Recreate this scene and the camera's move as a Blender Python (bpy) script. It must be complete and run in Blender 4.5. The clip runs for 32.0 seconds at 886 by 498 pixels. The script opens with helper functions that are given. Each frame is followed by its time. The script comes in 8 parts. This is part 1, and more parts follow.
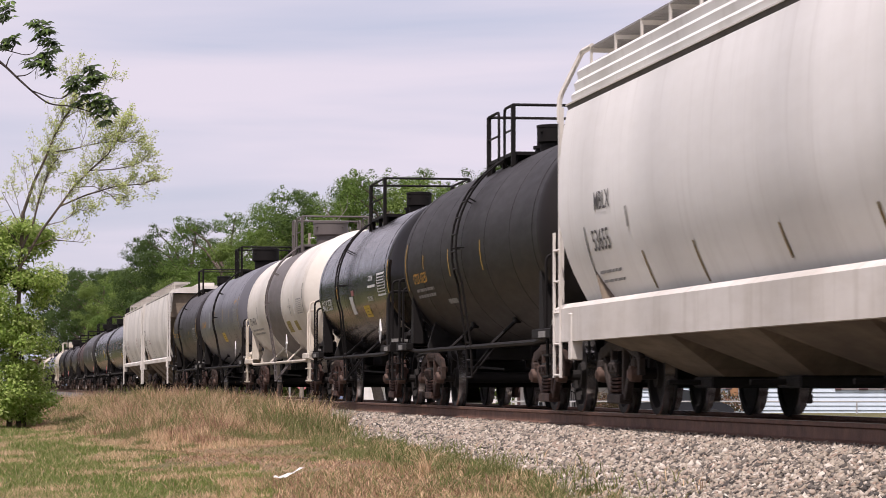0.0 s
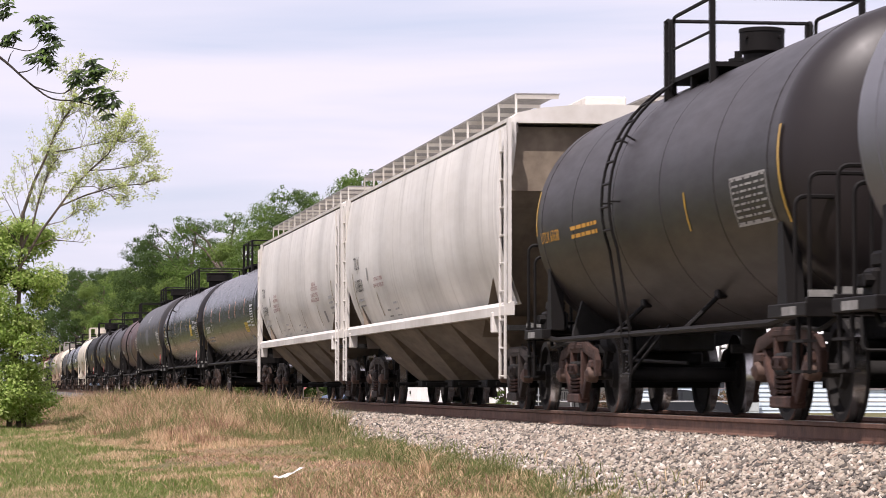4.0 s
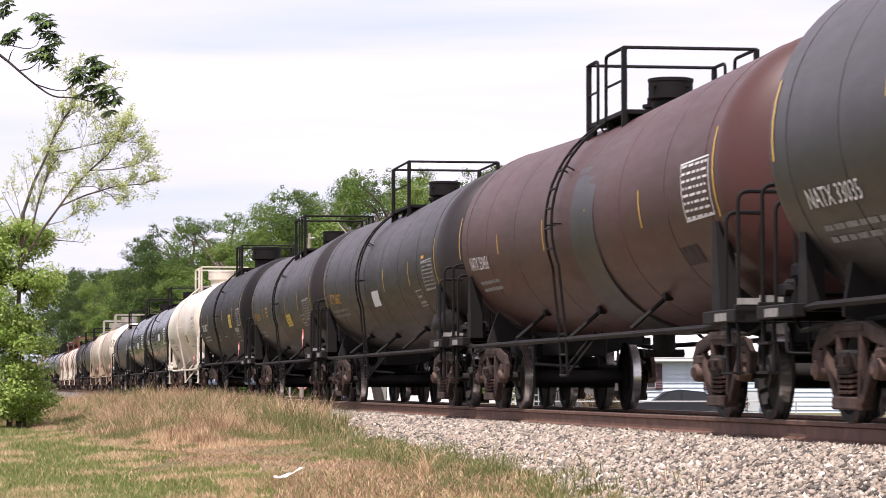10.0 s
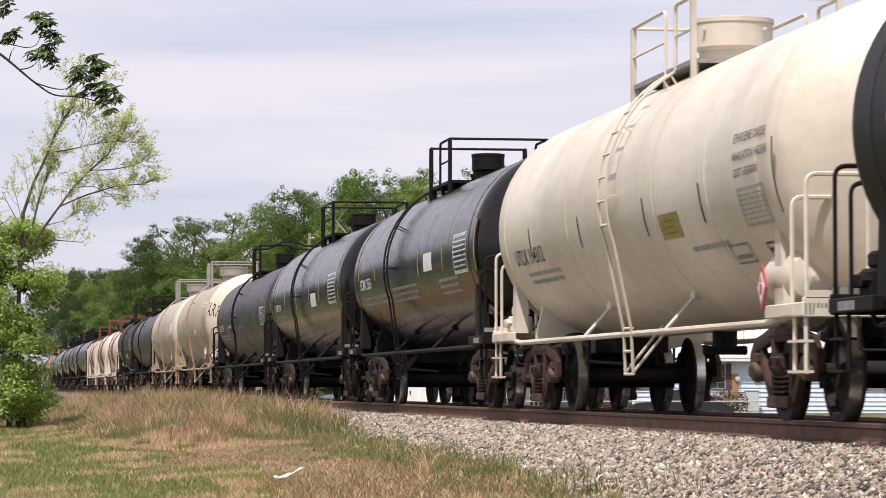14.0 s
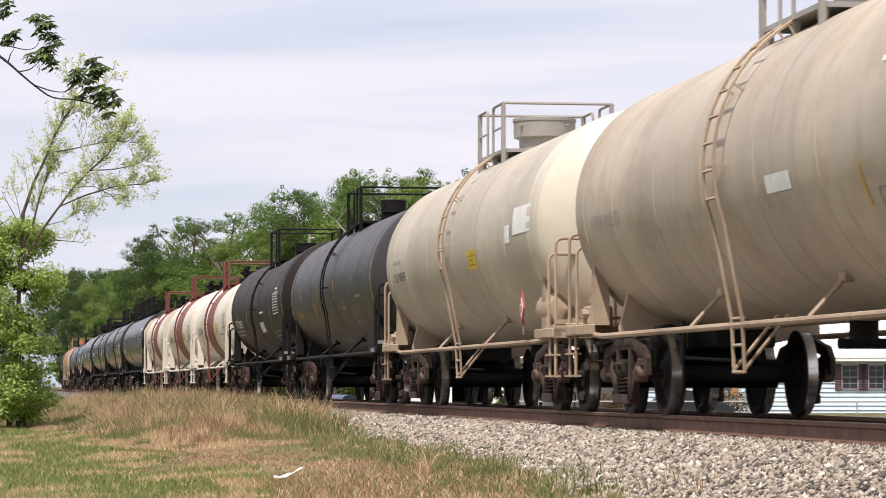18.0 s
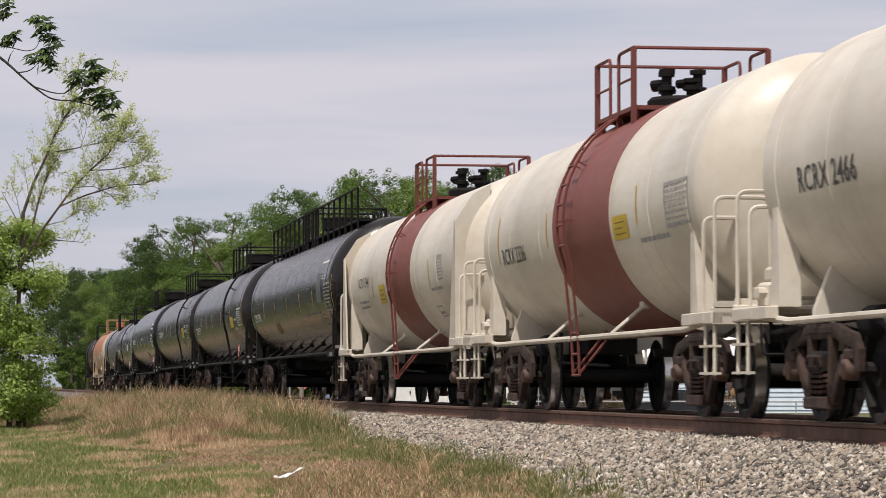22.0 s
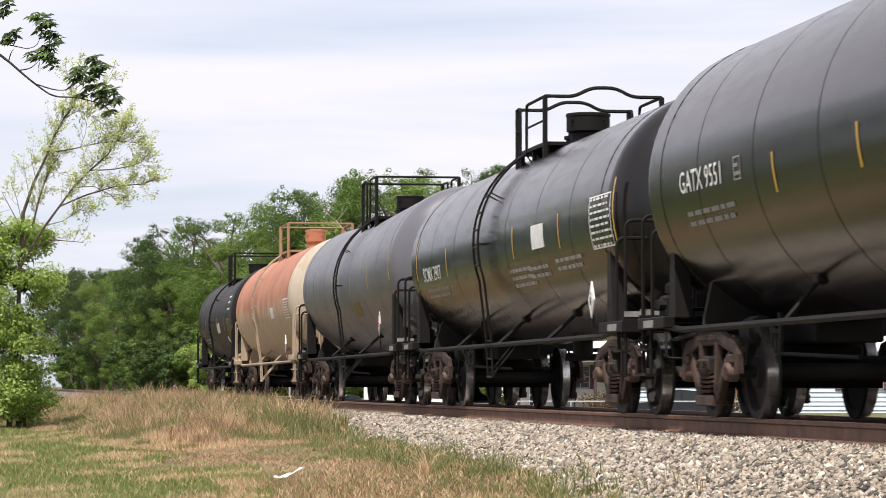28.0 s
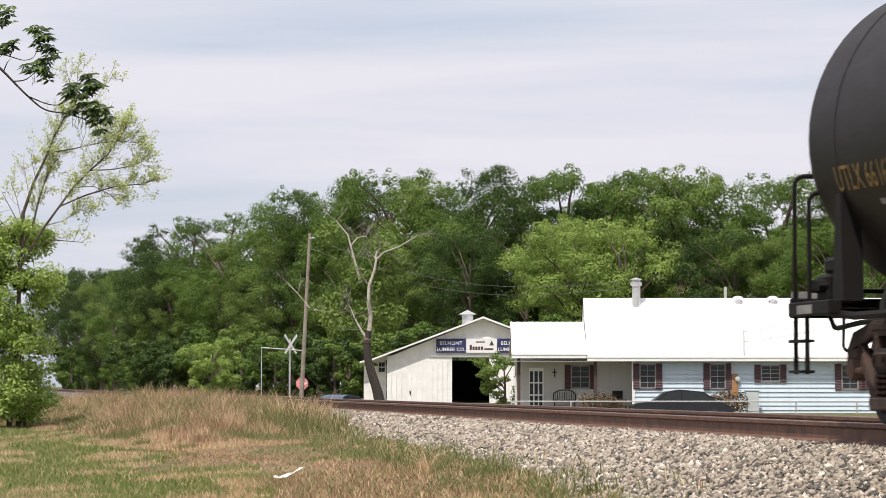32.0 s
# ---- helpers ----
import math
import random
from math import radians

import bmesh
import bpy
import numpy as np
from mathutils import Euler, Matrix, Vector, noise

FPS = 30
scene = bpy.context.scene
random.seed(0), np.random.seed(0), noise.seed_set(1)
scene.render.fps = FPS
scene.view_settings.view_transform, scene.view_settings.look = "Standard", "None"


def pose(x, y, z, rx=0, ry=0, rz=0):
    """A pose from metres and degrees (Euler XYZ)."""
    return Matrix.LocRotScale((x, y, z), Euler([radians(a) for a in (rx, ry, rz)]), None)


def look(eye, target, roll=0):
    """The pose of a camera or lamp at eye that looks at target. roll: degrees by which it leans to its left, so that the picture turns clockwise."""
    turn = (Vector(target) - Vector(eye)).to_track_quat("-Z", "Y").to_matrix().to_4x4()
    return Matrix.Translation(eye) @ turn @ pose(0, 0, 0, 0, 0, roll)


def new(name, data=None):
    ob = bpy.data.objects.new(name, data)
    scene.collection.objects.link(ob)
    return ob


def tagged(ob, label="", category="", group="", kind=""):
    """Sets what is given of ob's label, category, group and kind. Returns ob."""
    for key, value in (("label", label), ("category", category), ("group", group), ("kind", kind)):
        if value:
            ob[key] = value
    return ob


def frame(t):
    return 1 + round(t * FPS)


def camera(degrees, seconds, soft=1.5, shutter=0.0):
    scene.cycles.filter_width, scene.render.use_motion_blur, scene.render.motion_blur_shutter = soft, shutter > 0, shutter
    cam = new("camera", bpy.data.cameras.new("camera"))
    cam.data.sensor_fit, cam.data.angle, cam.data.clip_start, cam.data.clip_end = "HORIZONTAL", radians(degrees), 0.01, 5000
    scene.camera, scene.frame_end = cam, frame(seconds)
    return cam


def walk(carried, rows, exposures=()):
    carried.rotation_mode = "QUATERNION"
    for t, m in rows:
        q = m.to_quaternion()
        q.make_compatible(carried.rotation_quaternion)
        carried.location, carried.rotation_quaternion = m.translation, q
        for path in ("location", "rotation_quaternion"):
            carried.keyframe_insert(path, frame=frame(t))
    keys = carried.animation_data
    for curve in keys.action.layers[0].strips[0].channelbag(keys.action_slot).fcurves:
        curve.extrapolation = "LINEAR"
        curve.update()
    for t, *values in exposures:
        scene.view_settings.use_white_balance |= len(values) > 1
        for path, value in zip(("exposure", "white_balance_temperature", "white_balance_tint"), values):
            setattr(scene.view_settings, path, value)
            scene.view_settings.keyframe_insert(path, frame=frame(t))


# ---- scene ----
# Plan: z = 0 is the rail top. The track runs along +Y at x = 8.2; the camera stands beside it.
SECONDS = 32.0
TRACK_X = 8.2
BEND = 3.3e-6
SPEED = 18.45
cam = camera(16.67, SECONDS, soft=0.75, shutter=0.12)
EYE = Vector((0.0, 0.0, 0.316))
YAW, PITCH = 8.59, 2.602


def aim():
    y, p = radians(YAW), radians(PITCH)
    return EYE + Vector((math.sin(y) * math.cos(p), math.cos(y) * math.cos(p), math.sin(p))) * 100


walk(cam, [(0, look(EYE, aim())), (SECONDS, look(EYE, aim()))],
     exposures=[(0, -0.2, 6500, 23), (1, 0.05, 6400, 22), (2, -0.05, 6400, 22), (3, 0.08, 6400, 21), (5.5, 0.08, 6400, 21), (6, 0.08, 6400, 21), (7, 0.22, 6400, 21), (8, 0.24, 6400, 22), (9, 0.28, 6400, 22), (10, 0.30, 6400, 22), (12, 0.24, 6500, 18), (13, 0.08, 6500, 16), (14, -0.05, 6500, 16), (17, 0.1, 6500, 14), (18, 0.05, 6500, 13), (19, 0.1, 6500, 12), (20, 0.16, 6600, 11), (21, -0.15, 6500, 12), (22, -0.42, 6500, 13), (23, -0.16, 6500, 13), (24, 0.24, 6600, 11), (25, 0.28, 6600, 11), (28, 0.16, 6500, 11), (30, 0.12, 6500, 11), (31, 0.12, 6500, 11), (32, -0.1, 6500, 11)])

# ---- daylight ----
SUN_TO = Vector((-0.29, -0.47, 1.0)).normalized()
sun = new("sun", bpy.data.lights.new("sun", "SUN"))
sun.data.energy, sun.data.angle, sun.data.color = 5.0, radians(0.6), (1.0, 0.95, 0.87)
sun.matrix_world = look(SUN_TO * 50, (0, 0, 0))


def make_world():
    w = bpy.data.worlds.new("sky")
    scene.world = w
    w.use_nodes = True
    n, l = w.node_tree.nodes, w.node_tree.links
    n.clear()
    out = n.new("ShaderNodeOutputWorld")
    bg = n.new("ShaderNodeBackground")
    sky = n.new("ShaderNodeTexSky")
    sky.sky_type, sky.sun_disc = "NISHITA", False
    sky.sun_elevation = math.asin(SUN_TO.z)
    sky.sun_rotation = math.atan2(SUN_TO.x, SUN_TO.y)
    sky.air_density, sky.dust_density, sky.ozone_density = 1.0, 1.2, 2.2
    co = n.new("ShaderNodeTexCoord")
    veils = []
    # thin high cloud: broad veils and finer streaks, drawn out along the horizon
    for scale, turn, detail in (((1.6, 1.6, 17.0), 0.4, 5.0), ((5.0, 5.0, 52.0), 1.1, 4.0)):
        mp = n.new("ShaderNodeMapping")
        mp.inputs["Scale"].default_value = scale
        mp.inputs["Rotation"].default_value = (0.012, 0.016, turn)
        cloud = n.new("ShaderNodeTexNoise")
        cloud.inputs["Scale"].default_value = 1.0
        cloud.inputs["Detail"].default_value = detail
        cloud.inputs["Distortion"].default_value = 0.4
        cloud.inputs["Roughness"].default_value = 0.5
        l.new(co.outputs["Generated"], mp.inputs["Vector"])
        l.new(mp.outputs[0], cloud.inputs["Vector"])
        veils.append(cloud.outputs["Fac"])
    both = n.new("ShaderNodeMix")
    both.inputs[0].default_value = 0.36
    l.new(veils[0], both.inputs[2])
    l.new(veils[1], both.inputs[3])
    sep, low, total = n.new("ShaderNodeSeparateXYZ"), n.new("ShaderNodeMapRange"), n.new("ShaderNodeMath")
    l.new(co.outputs["Generated"], sep.inputs[0])
    l.new(sep.outputs["Z"], low.inputs["Value"])
    for key, value in (("From Min", 0.0), ("From Max", 0.13), ("To Min", -0.09), ("To Max", 0.10)):
        low.inputs[key].default_value = value
    l.new(both.outputs[0], total.inputs[0])
    l.new(low.outputs[0], total.inputs[1])
    ramp = n.new("ShaderNodeValToRGB")
    ramp.color_ramp.elements[0].position, ramp.color_ramp.elements[1].position = 0.43, 0.62
    ramp.color_ramp.elements[0].color = (0.0, 0.0, 0.0, 1)
    ramp.color_ramp.elements[1].color = (1.0, 1.0, 1.0, 1)
    haze = n.new("ShaderNodeMix")
    haze.data_type = "RGBA"
    haze.inputs[0].default_value = 0.72
    haze.inputs[7].default_value = (7.6, 8.25, 9.7, 1)
    mix = n.new("ShaderNodeMix")
    mix.data_type = "RGBA"
    mix.inputs[7].default_value = (9.1, 8.95, 9.7, 1)
    l.new(total.outputs[0], ramp.inputs["Fac"])
    l.new(ramp.outputs["Color"], mix.inputs[0])
    l.new(sky.outputs[0], haze.inputs[6])
    l.new(haze.outputs[2], mix.inputs[6])
    l.new(mix.outputs[2], bg.inputs["Color"])
    bg.inputs["Strength"].default_value = 0.096
    l.new(bg.outputs[0], out.inputs["Surface"])


make_world()


# ---- mesh tools ----
class Geo:
    """Collects vertices and faces of one mesh."""

    def __init__(self):
        self.v, self.f = [], []

    def add(self, verts, faces):
        k = len(self.v)
        self.v.extend([tuple(p) for p in verts])
        self.f.extend([tuple(i + k for i in q) for q in faces])
        return self

    def box(self, x0, x1, y0, y1, z0, z1, c=0.0):
        """A box, its edges chamfered by c."""
        if c <= 0:
            v = [(x, y, z) for x in (x0, x1) for y in (y0, y1) for z in (z0, z1)]
            return self.add(v, [(0, 1, 3, 2), (4, 6, 7, 5), (0, 4, 5, 1), (2, 3, 7, 6), (0, 2, 6, 4), (1, 5, 7, 3)])
        bm = bmesh.new()
        bmesh.ops.create_cube(bm, size=1)
        for p in bm.verts:
            p.co = ((x0 + x1) / 2 + p.co.x * (x1 - x0), (y0 + y1) / 2 + p.co.y * (y1 - y0), (z0 + z1) / 2 + p.co.z * (z1 - z0))
        bmesh.ops.bevel(bm, geom=bm.edges[:], offset=c, segments=1, affect="EDGES")
        bm.verts.index_update()
        self.add([p.co for p in bm.verts], [[q.index for q in f.verts] for f in bm.faces])
        bm.free()
        return self

    def tube(self, path, r, n=6, r1=None, caps=True):
        """A round bar along a path, its radius going from r to r1."""
        path = [Vector(p) for p in path]
        m = len(path)
        up = None
        rings = []
        for i, p in enumerate(path):
            d = (path[min(i + 1, m - 1)] - path[max(i - 1, 0)]).normalized()
            if up is None:
                up = d.orthogonal().normalized()
            up = (up - d * up.dot(d))
            up = up.normalized() if up.length > 1e-6 else d.orthogonal().normalized()
            side = d.cross(up)
            q = r if r1 is None else r + (r1 - r) * i / (m - 1)
            rings.append([p + (up * math.cos(a) + side * math.sin(a)) * q for a in [2 * math.pi * j / n for j in range(n)]])
        v = [p for ring in rings for p in ring]
        f = [(i * n + j, i * n + (j + 1) % n, (i + 1) * n + (j + 1) % n, (i + 1) * n + j) for i in range(m - 1) for j in range(n)]
        if caps:
            f += [tuple(range(n))[::-1], tuple((m - 1) * n + j for j in range(n))]
        return self.add(v, f)

    def turn(self, profile, axis="z", at=(0, 0, 0), n=24):
        """A turned form: profile of (radius, along) about an axis through at."""
        v, f = [], []
        m = len(profile)
        for r, a in profile:
            for j in range(n):
                t = 2 * math.pi * j / n
                c, s = r * math.cos(t), r * math.sin(t)
                p = {"x": (a, c, s), "y": (s, a, c), "z": (c, s, a)}[axis]
                v.append((p[0] + at[0], p[1] + at[1], p[2] + at[2]))
        for i in range(m - 1):
            for j in range(n):
                f.append((i * n + j, i * n + (j + 1) % n, (i + 1) * n + (j + 1) % n, (i + 1) * n + j))
        if profile[0][0] > 1e-4:
            f.append(tuple(range(n))[::-1])
        if profile[-1][0] > 1e-4:
            f.append(tuple((m - 1) * n + j for j in range(n)))
        return self.add(v, f)

    def plate(self, outline, y0, y1, axis="y"):
        """An outline in (x, z), or (y, z) with axis x, or (x, y) with axis z, made y0 to y1 thick."""
        n = len(outline)
        put = {"y": lambda a, b, c: (a, c, b), "x": lambda a, b, c: (c, a, b), "z": lambda a, b, c: (a, b, c)}[axis]
        v = [put(a, b, y0) for a, b in outline] + [put(a, b, y1) for a, b in outline]
        f = [tuple(range(n)), tuple(range(2 * n - 1, n - 1, -1))]
        f += [(i, i + n, (i + 1) % n + n, (i + 1) % n) for i in range(n)]
        return self.add(v, f)

    def bar(self, path, w, y0, y1, c=0.25):
        """A cast bar with chamfered edges along a path in (x, z), w to each side, y0 to y1 deep."""
        m = len(path)
        rings = []
        ym, yh = (y0 + y1) / 2, abs(y1 - y0) / 2
        for i, (x, z) in enumerate(path):
            a, b = path[max(i - 1, 0)], path[min(i + 1, m - 1)]
            dx, dz = b[0] - a[0], b[1] - a[1]
            d = math.hypot(dx, dz)
            nx, nz = -dz / d, dx / d
            k = 1 - c
            rings += [(x + nx * w * p, ym + yh * q, z + nz * w * p) for p, q in ((1, k), (k, 1), (-k, 1), (-1, k), (-1, -k), (-k, -1), (k, -1), (1, -k))]
        f = [(i * 8 + j, i * 8 + (j + 1) % 8, i * 8 + 8 + (j + 1) % 8, i * 8 + 8 + j) for i in range(m - 1) for j in range(8)]
        f += [tuple(range(8))[::-1], tuple((m - 1) * 8 + j for j in range(8))]
        return self.add(rings, f)

    def mesh(self, name, mat, smooth=True, sharp=35):
        me = bpy.data.meshes.new(name)
        me.from_pydata(self.v, [], self.f)
        bm = bmesh.new()
        bm.from_mesh(me)
        bmesh.ops.recalc_face_normals(bm, faces=bm.faces[:])
        if smooth:
            lim = radians(sharp)
            for q in bm.faces:
                q.smooth = True
            for e in bm.edges:
                if len(e.link_faces) == 2 and e.calc_face_angle(0) > lim:
                    e.smooth = False
        bm.to_mesh(me)
        bm.free()
        me.materials.append(mat)
        return me


def place(name, me, parent=None, m=None, label=""):
    """Links one mesh as an object, under a thing or part."""
    ob = new(name, me)
    if parent is not None:
        ob.parent = parent
    if m is not None:
        ob.matrix_basis = m
    if label:
        tagged(ob, label)
    return ob


def part(name, geo, mat, parent, label="", smooth=True):
    return place(name, geo.mesh(name, mat, smooth), parent, None, label)


def fast_mesh(name, verts, faces, mat):
    """A mesh from arrays whose faces all have the same number of corners."""
    me = bpy.data.meshes.new(name)
    verts, faces = np.asarray(verts, np.float32), np.asarray(faces, np.int32)
    k = faces.shape[1]
    me.vertices.add(len(verts))
    me.vertices.foreach_set("co", verts.ravel())
    me.loops.add(faces.size)
    me.loops.foreach_set("vertex_index", faces.ravel())
    me.polygons.add(len(faces))
    me.polygons.foreach_set("loop_start", np.arange(0, faces.size, k, dtype=np.int32))
    me.polygons.foreach_set("loop_total", np.full(len(faces), k, np.int32))
    me.update(calc_edges=True)
    me.materials.append(mat)
    return me


def rounded(points, r, n=4):
    """A path with its corners rounded by r."""
    pts = [Vector(p) for p in points]
    out = [pts[0]]
    for a, b, c in zip(pts, pts[1:], pts[2:]):
        d0, d1 = (a - b), (c - b)
        k = min(r, d0.length * 0.49, d1.length * 0.49)
        p0, p1 = b + d0.normalized() * k, b + d1.normalized() * k
        for i in range(n + 1):
            t = i / n
            out.append(p0 * (1 - t) ** 2 + b * 2 * t * (1 - t) + p1 * t ** 2)
    out.append(pts[-1])
    return out


# ---- materials ----
def shader(name):
    m = bpy.data.materials.new(name)
    m.use_nodes = True
    n = m.node_tree.nodes
    return m, n, m.node_tree.links, n["Principled BSDF"]


def noise_of(n, l, scale, detail=4.0, rough=0.55, stretch=(1, 1, 1), coord="Object"):
    co, mp, tx = n.new("ShaderNodeTexCoord"), n.new("ShaderNodeMapping"), n.new("ShaderNodeTexNoise")
    mp.inputs["Scale"].default_value = stretch
    tx.inputs["Scale"].default_value, tx.inputs["Detail"].default_value, tx.inputs["Roughness"].default_value = scale, detail, rough
    l.new(co.outputs[coord], mp.inputs["Vector"])
    l.new(mp.outputs[0], tx.inputs["Vector"])
    return tx.outputs["Fac"]


def ramp_of(n, l, fac, stops):
    r = n.new("ShaderNodeValToRGB")
    e = r.color_ramp.elements
    while len(e) < len(stops):
        e.new(0.5)
    for q, (p, c) in zip(e, stops):
        q.position = p
        q.color = (*c, 1) if len(c) == 3 else c
    l.new(fac, r.inputs["Fac"])
    return r.outputs["Color"]


def mix_of(n, l, fac, a, b, how="MIX"):
    m = n.new("ShaderNodeMix")
    m.data_type, m.blend_type = "RGBA", how
    for k, v in ((0, fac), (6, a), (7, b)):
        if isinstance(v, (int, float)):
            m.inputs[k].default_value = v
        elif isinstance(v, tuple):
            m.inputs[k].default_value = (*v, 1)
        else:
            l.new(v, m.inputs[k])
    return m.outputs[2]


def bump_of(n, l, height, strength, distance, bsdf):
    b = n.new("ShaderNodeBump")
    b.inputs["Strength"].default_value, b.inputs["Distance"].default_value = strength, distance
    l.new(height, b.inputs["Height"])
    l.new(b.outputs[0], bsdf.inputs["Normal"])


def grey(v):
    return (v, v, v)


def painted(name, rgb, rough=0.4, dirt=(0.09, 0.07, 0.055), amount=0.35, streak=None, streak_amount=0.25, patch=None, patch_amount=0.0, metal=0.0, spec=0.4):
    """Weathered paint: run-down streaks, dust and patches at several scales."""
    m, n, l, b = shader(name)
    big = noise_of(n, l, 0.75, 4, 0.6, (0.35, 1, 1))
    fine = noise_of(n, l, 7.0, 4, 0.6, (0.22, 1, 1))
    runs = noise_of(n, l, 1.5, 3, 0.5, (0.8, 1.0, 0.2))
    col = mix_of(n, l, ramp_of(n, l, big, [(0.35, grey(0)), (0.72, grey(amount))]), rgb, dirt)
    if streak is None:
        streak = dirt
    col = mix_of(n, l, ramp_of(n, l, runs, [(0.48, grey(0)), (0.78, grey(streak_amount))]), col, streak)
    if patch is not None:
        spots = noise_of(n, l, 1.1, 6, 0.7)
        col = mix_of(n, l, ramp_of(n, l, spots, [(0.52, grey(0)), (0.58, grey(patch_amount))]), col, patch)
    col = mix_of(n, l, ramp_of(n, l, fine, [(0.4, grey(0)), (0.8, grey(amount * 0.5))]), col, dirt)
    # thin runs down the sides, and plate courses of slightly different age
    thin = noise_of(n, l, 3.0, 5, 0.62, (1.7, 0.1, 0.1))
    col = mix_of(n, l, ramp_of(n, l, thin, [(0.54, grey(0)), (0.72, grey(min(1.3 * streak_amount, 0.8)))]), col, streak)
    course = noise_of(n, l, 0.45, 0, 0.5, (1, 0.001, 0.001))
    col = mix_of(n, l, 1.0, col, ramp_of(n, l, course, [(0.36, grey(0.84)), (0.62, grey(1.0))]), "MULTIPLY")
    l.new(col, b.inputs["Base Color"])
    l.new(ramp_of(n, l, fine, [(0.3, grey(max(rough - 0.015, 0.05))), (0.75, grey(min(rough + 0.03 + 0.08 * rough, 1)))]), b.inputs["Roughness"])
    b.inputs["Metallic"].default_value = metal
    b.inputs["Specular IOR Level"].default_value = spec
    bump_of(n, l, noise_of(n, l, 0.6, 2, 0.4, (0.3, 1, 1)), 0.004, 0.02, b)
    return m


def plain(name, rgb, rough=0.6, vary=0.25, scale=6.0, metal=0.0, bump=0.0, bump_scale=20.0):
    m, n, l, b = shader(name)
    k = noise_of(n, l, scale, 5, 0.6)
    dark = tuple(c * (1 - vary) for c in rgb)
    light = tuple(min(c * (1 + vary), 1) for c in rgb)
    l.new(ramp_of(n, l, k, [(0.3, dark), (0.7, light)]), b.inputs["Base Color"])
    b.inputs["Roughness"].default_value, b.inputs["Metallic"].default_value = rough, metal
    if bump:
        bump_of(n, l, noise_of(n, l, bump_scale, 4, 0.6), bump, 0.02, b)
    return m


def varied(name, stops, rough=0.7, island=True, through_light=0.0, mottle=0.0):
    """One colour for each loose piece, picked from the stops."""
    m, n, l, b = shader(name)
    g = n.new("ShaderNodeNewGeometry")
    o = n.new("ShaderNodeObjectInfo")
    if island:
        fac = g.outputs["Random Per Island"]
    else:
        fac = o.outputs["Random"]
    col = ramp_of(n, l, fac, stops)
    if mottle:
        col = mix_of(n, l, ramp_of(n, l, noise_of(n, l, 0.35, 3, 0.5), [(0.35, grey(0)), (0.7, grey(mottle))]), col, tuple(c * 0.45 for c in stops[0][1]))
    l.new(col, b.inputs["Base Color"])
    b.inputs["Roughness"].default_value = rough
    if through_light:
        out = n["Material Output"]
        t, s = n.new("ShaderNodeBsdfTranslucent"), n.new("ShaderNodeMixShader")
        l.new(col, t.inputs["Color"])
        s.inputs[0].default_value = through_light
        l.new(b.outputs[0], s.inputs[1])
        l.new(t.outputs[0], s.inputs[2])
        l.new(s.outputs[0], out.inputs["Surface"])
        b.inputs["Specular IOR Level"].default_value = 0.25
    return m


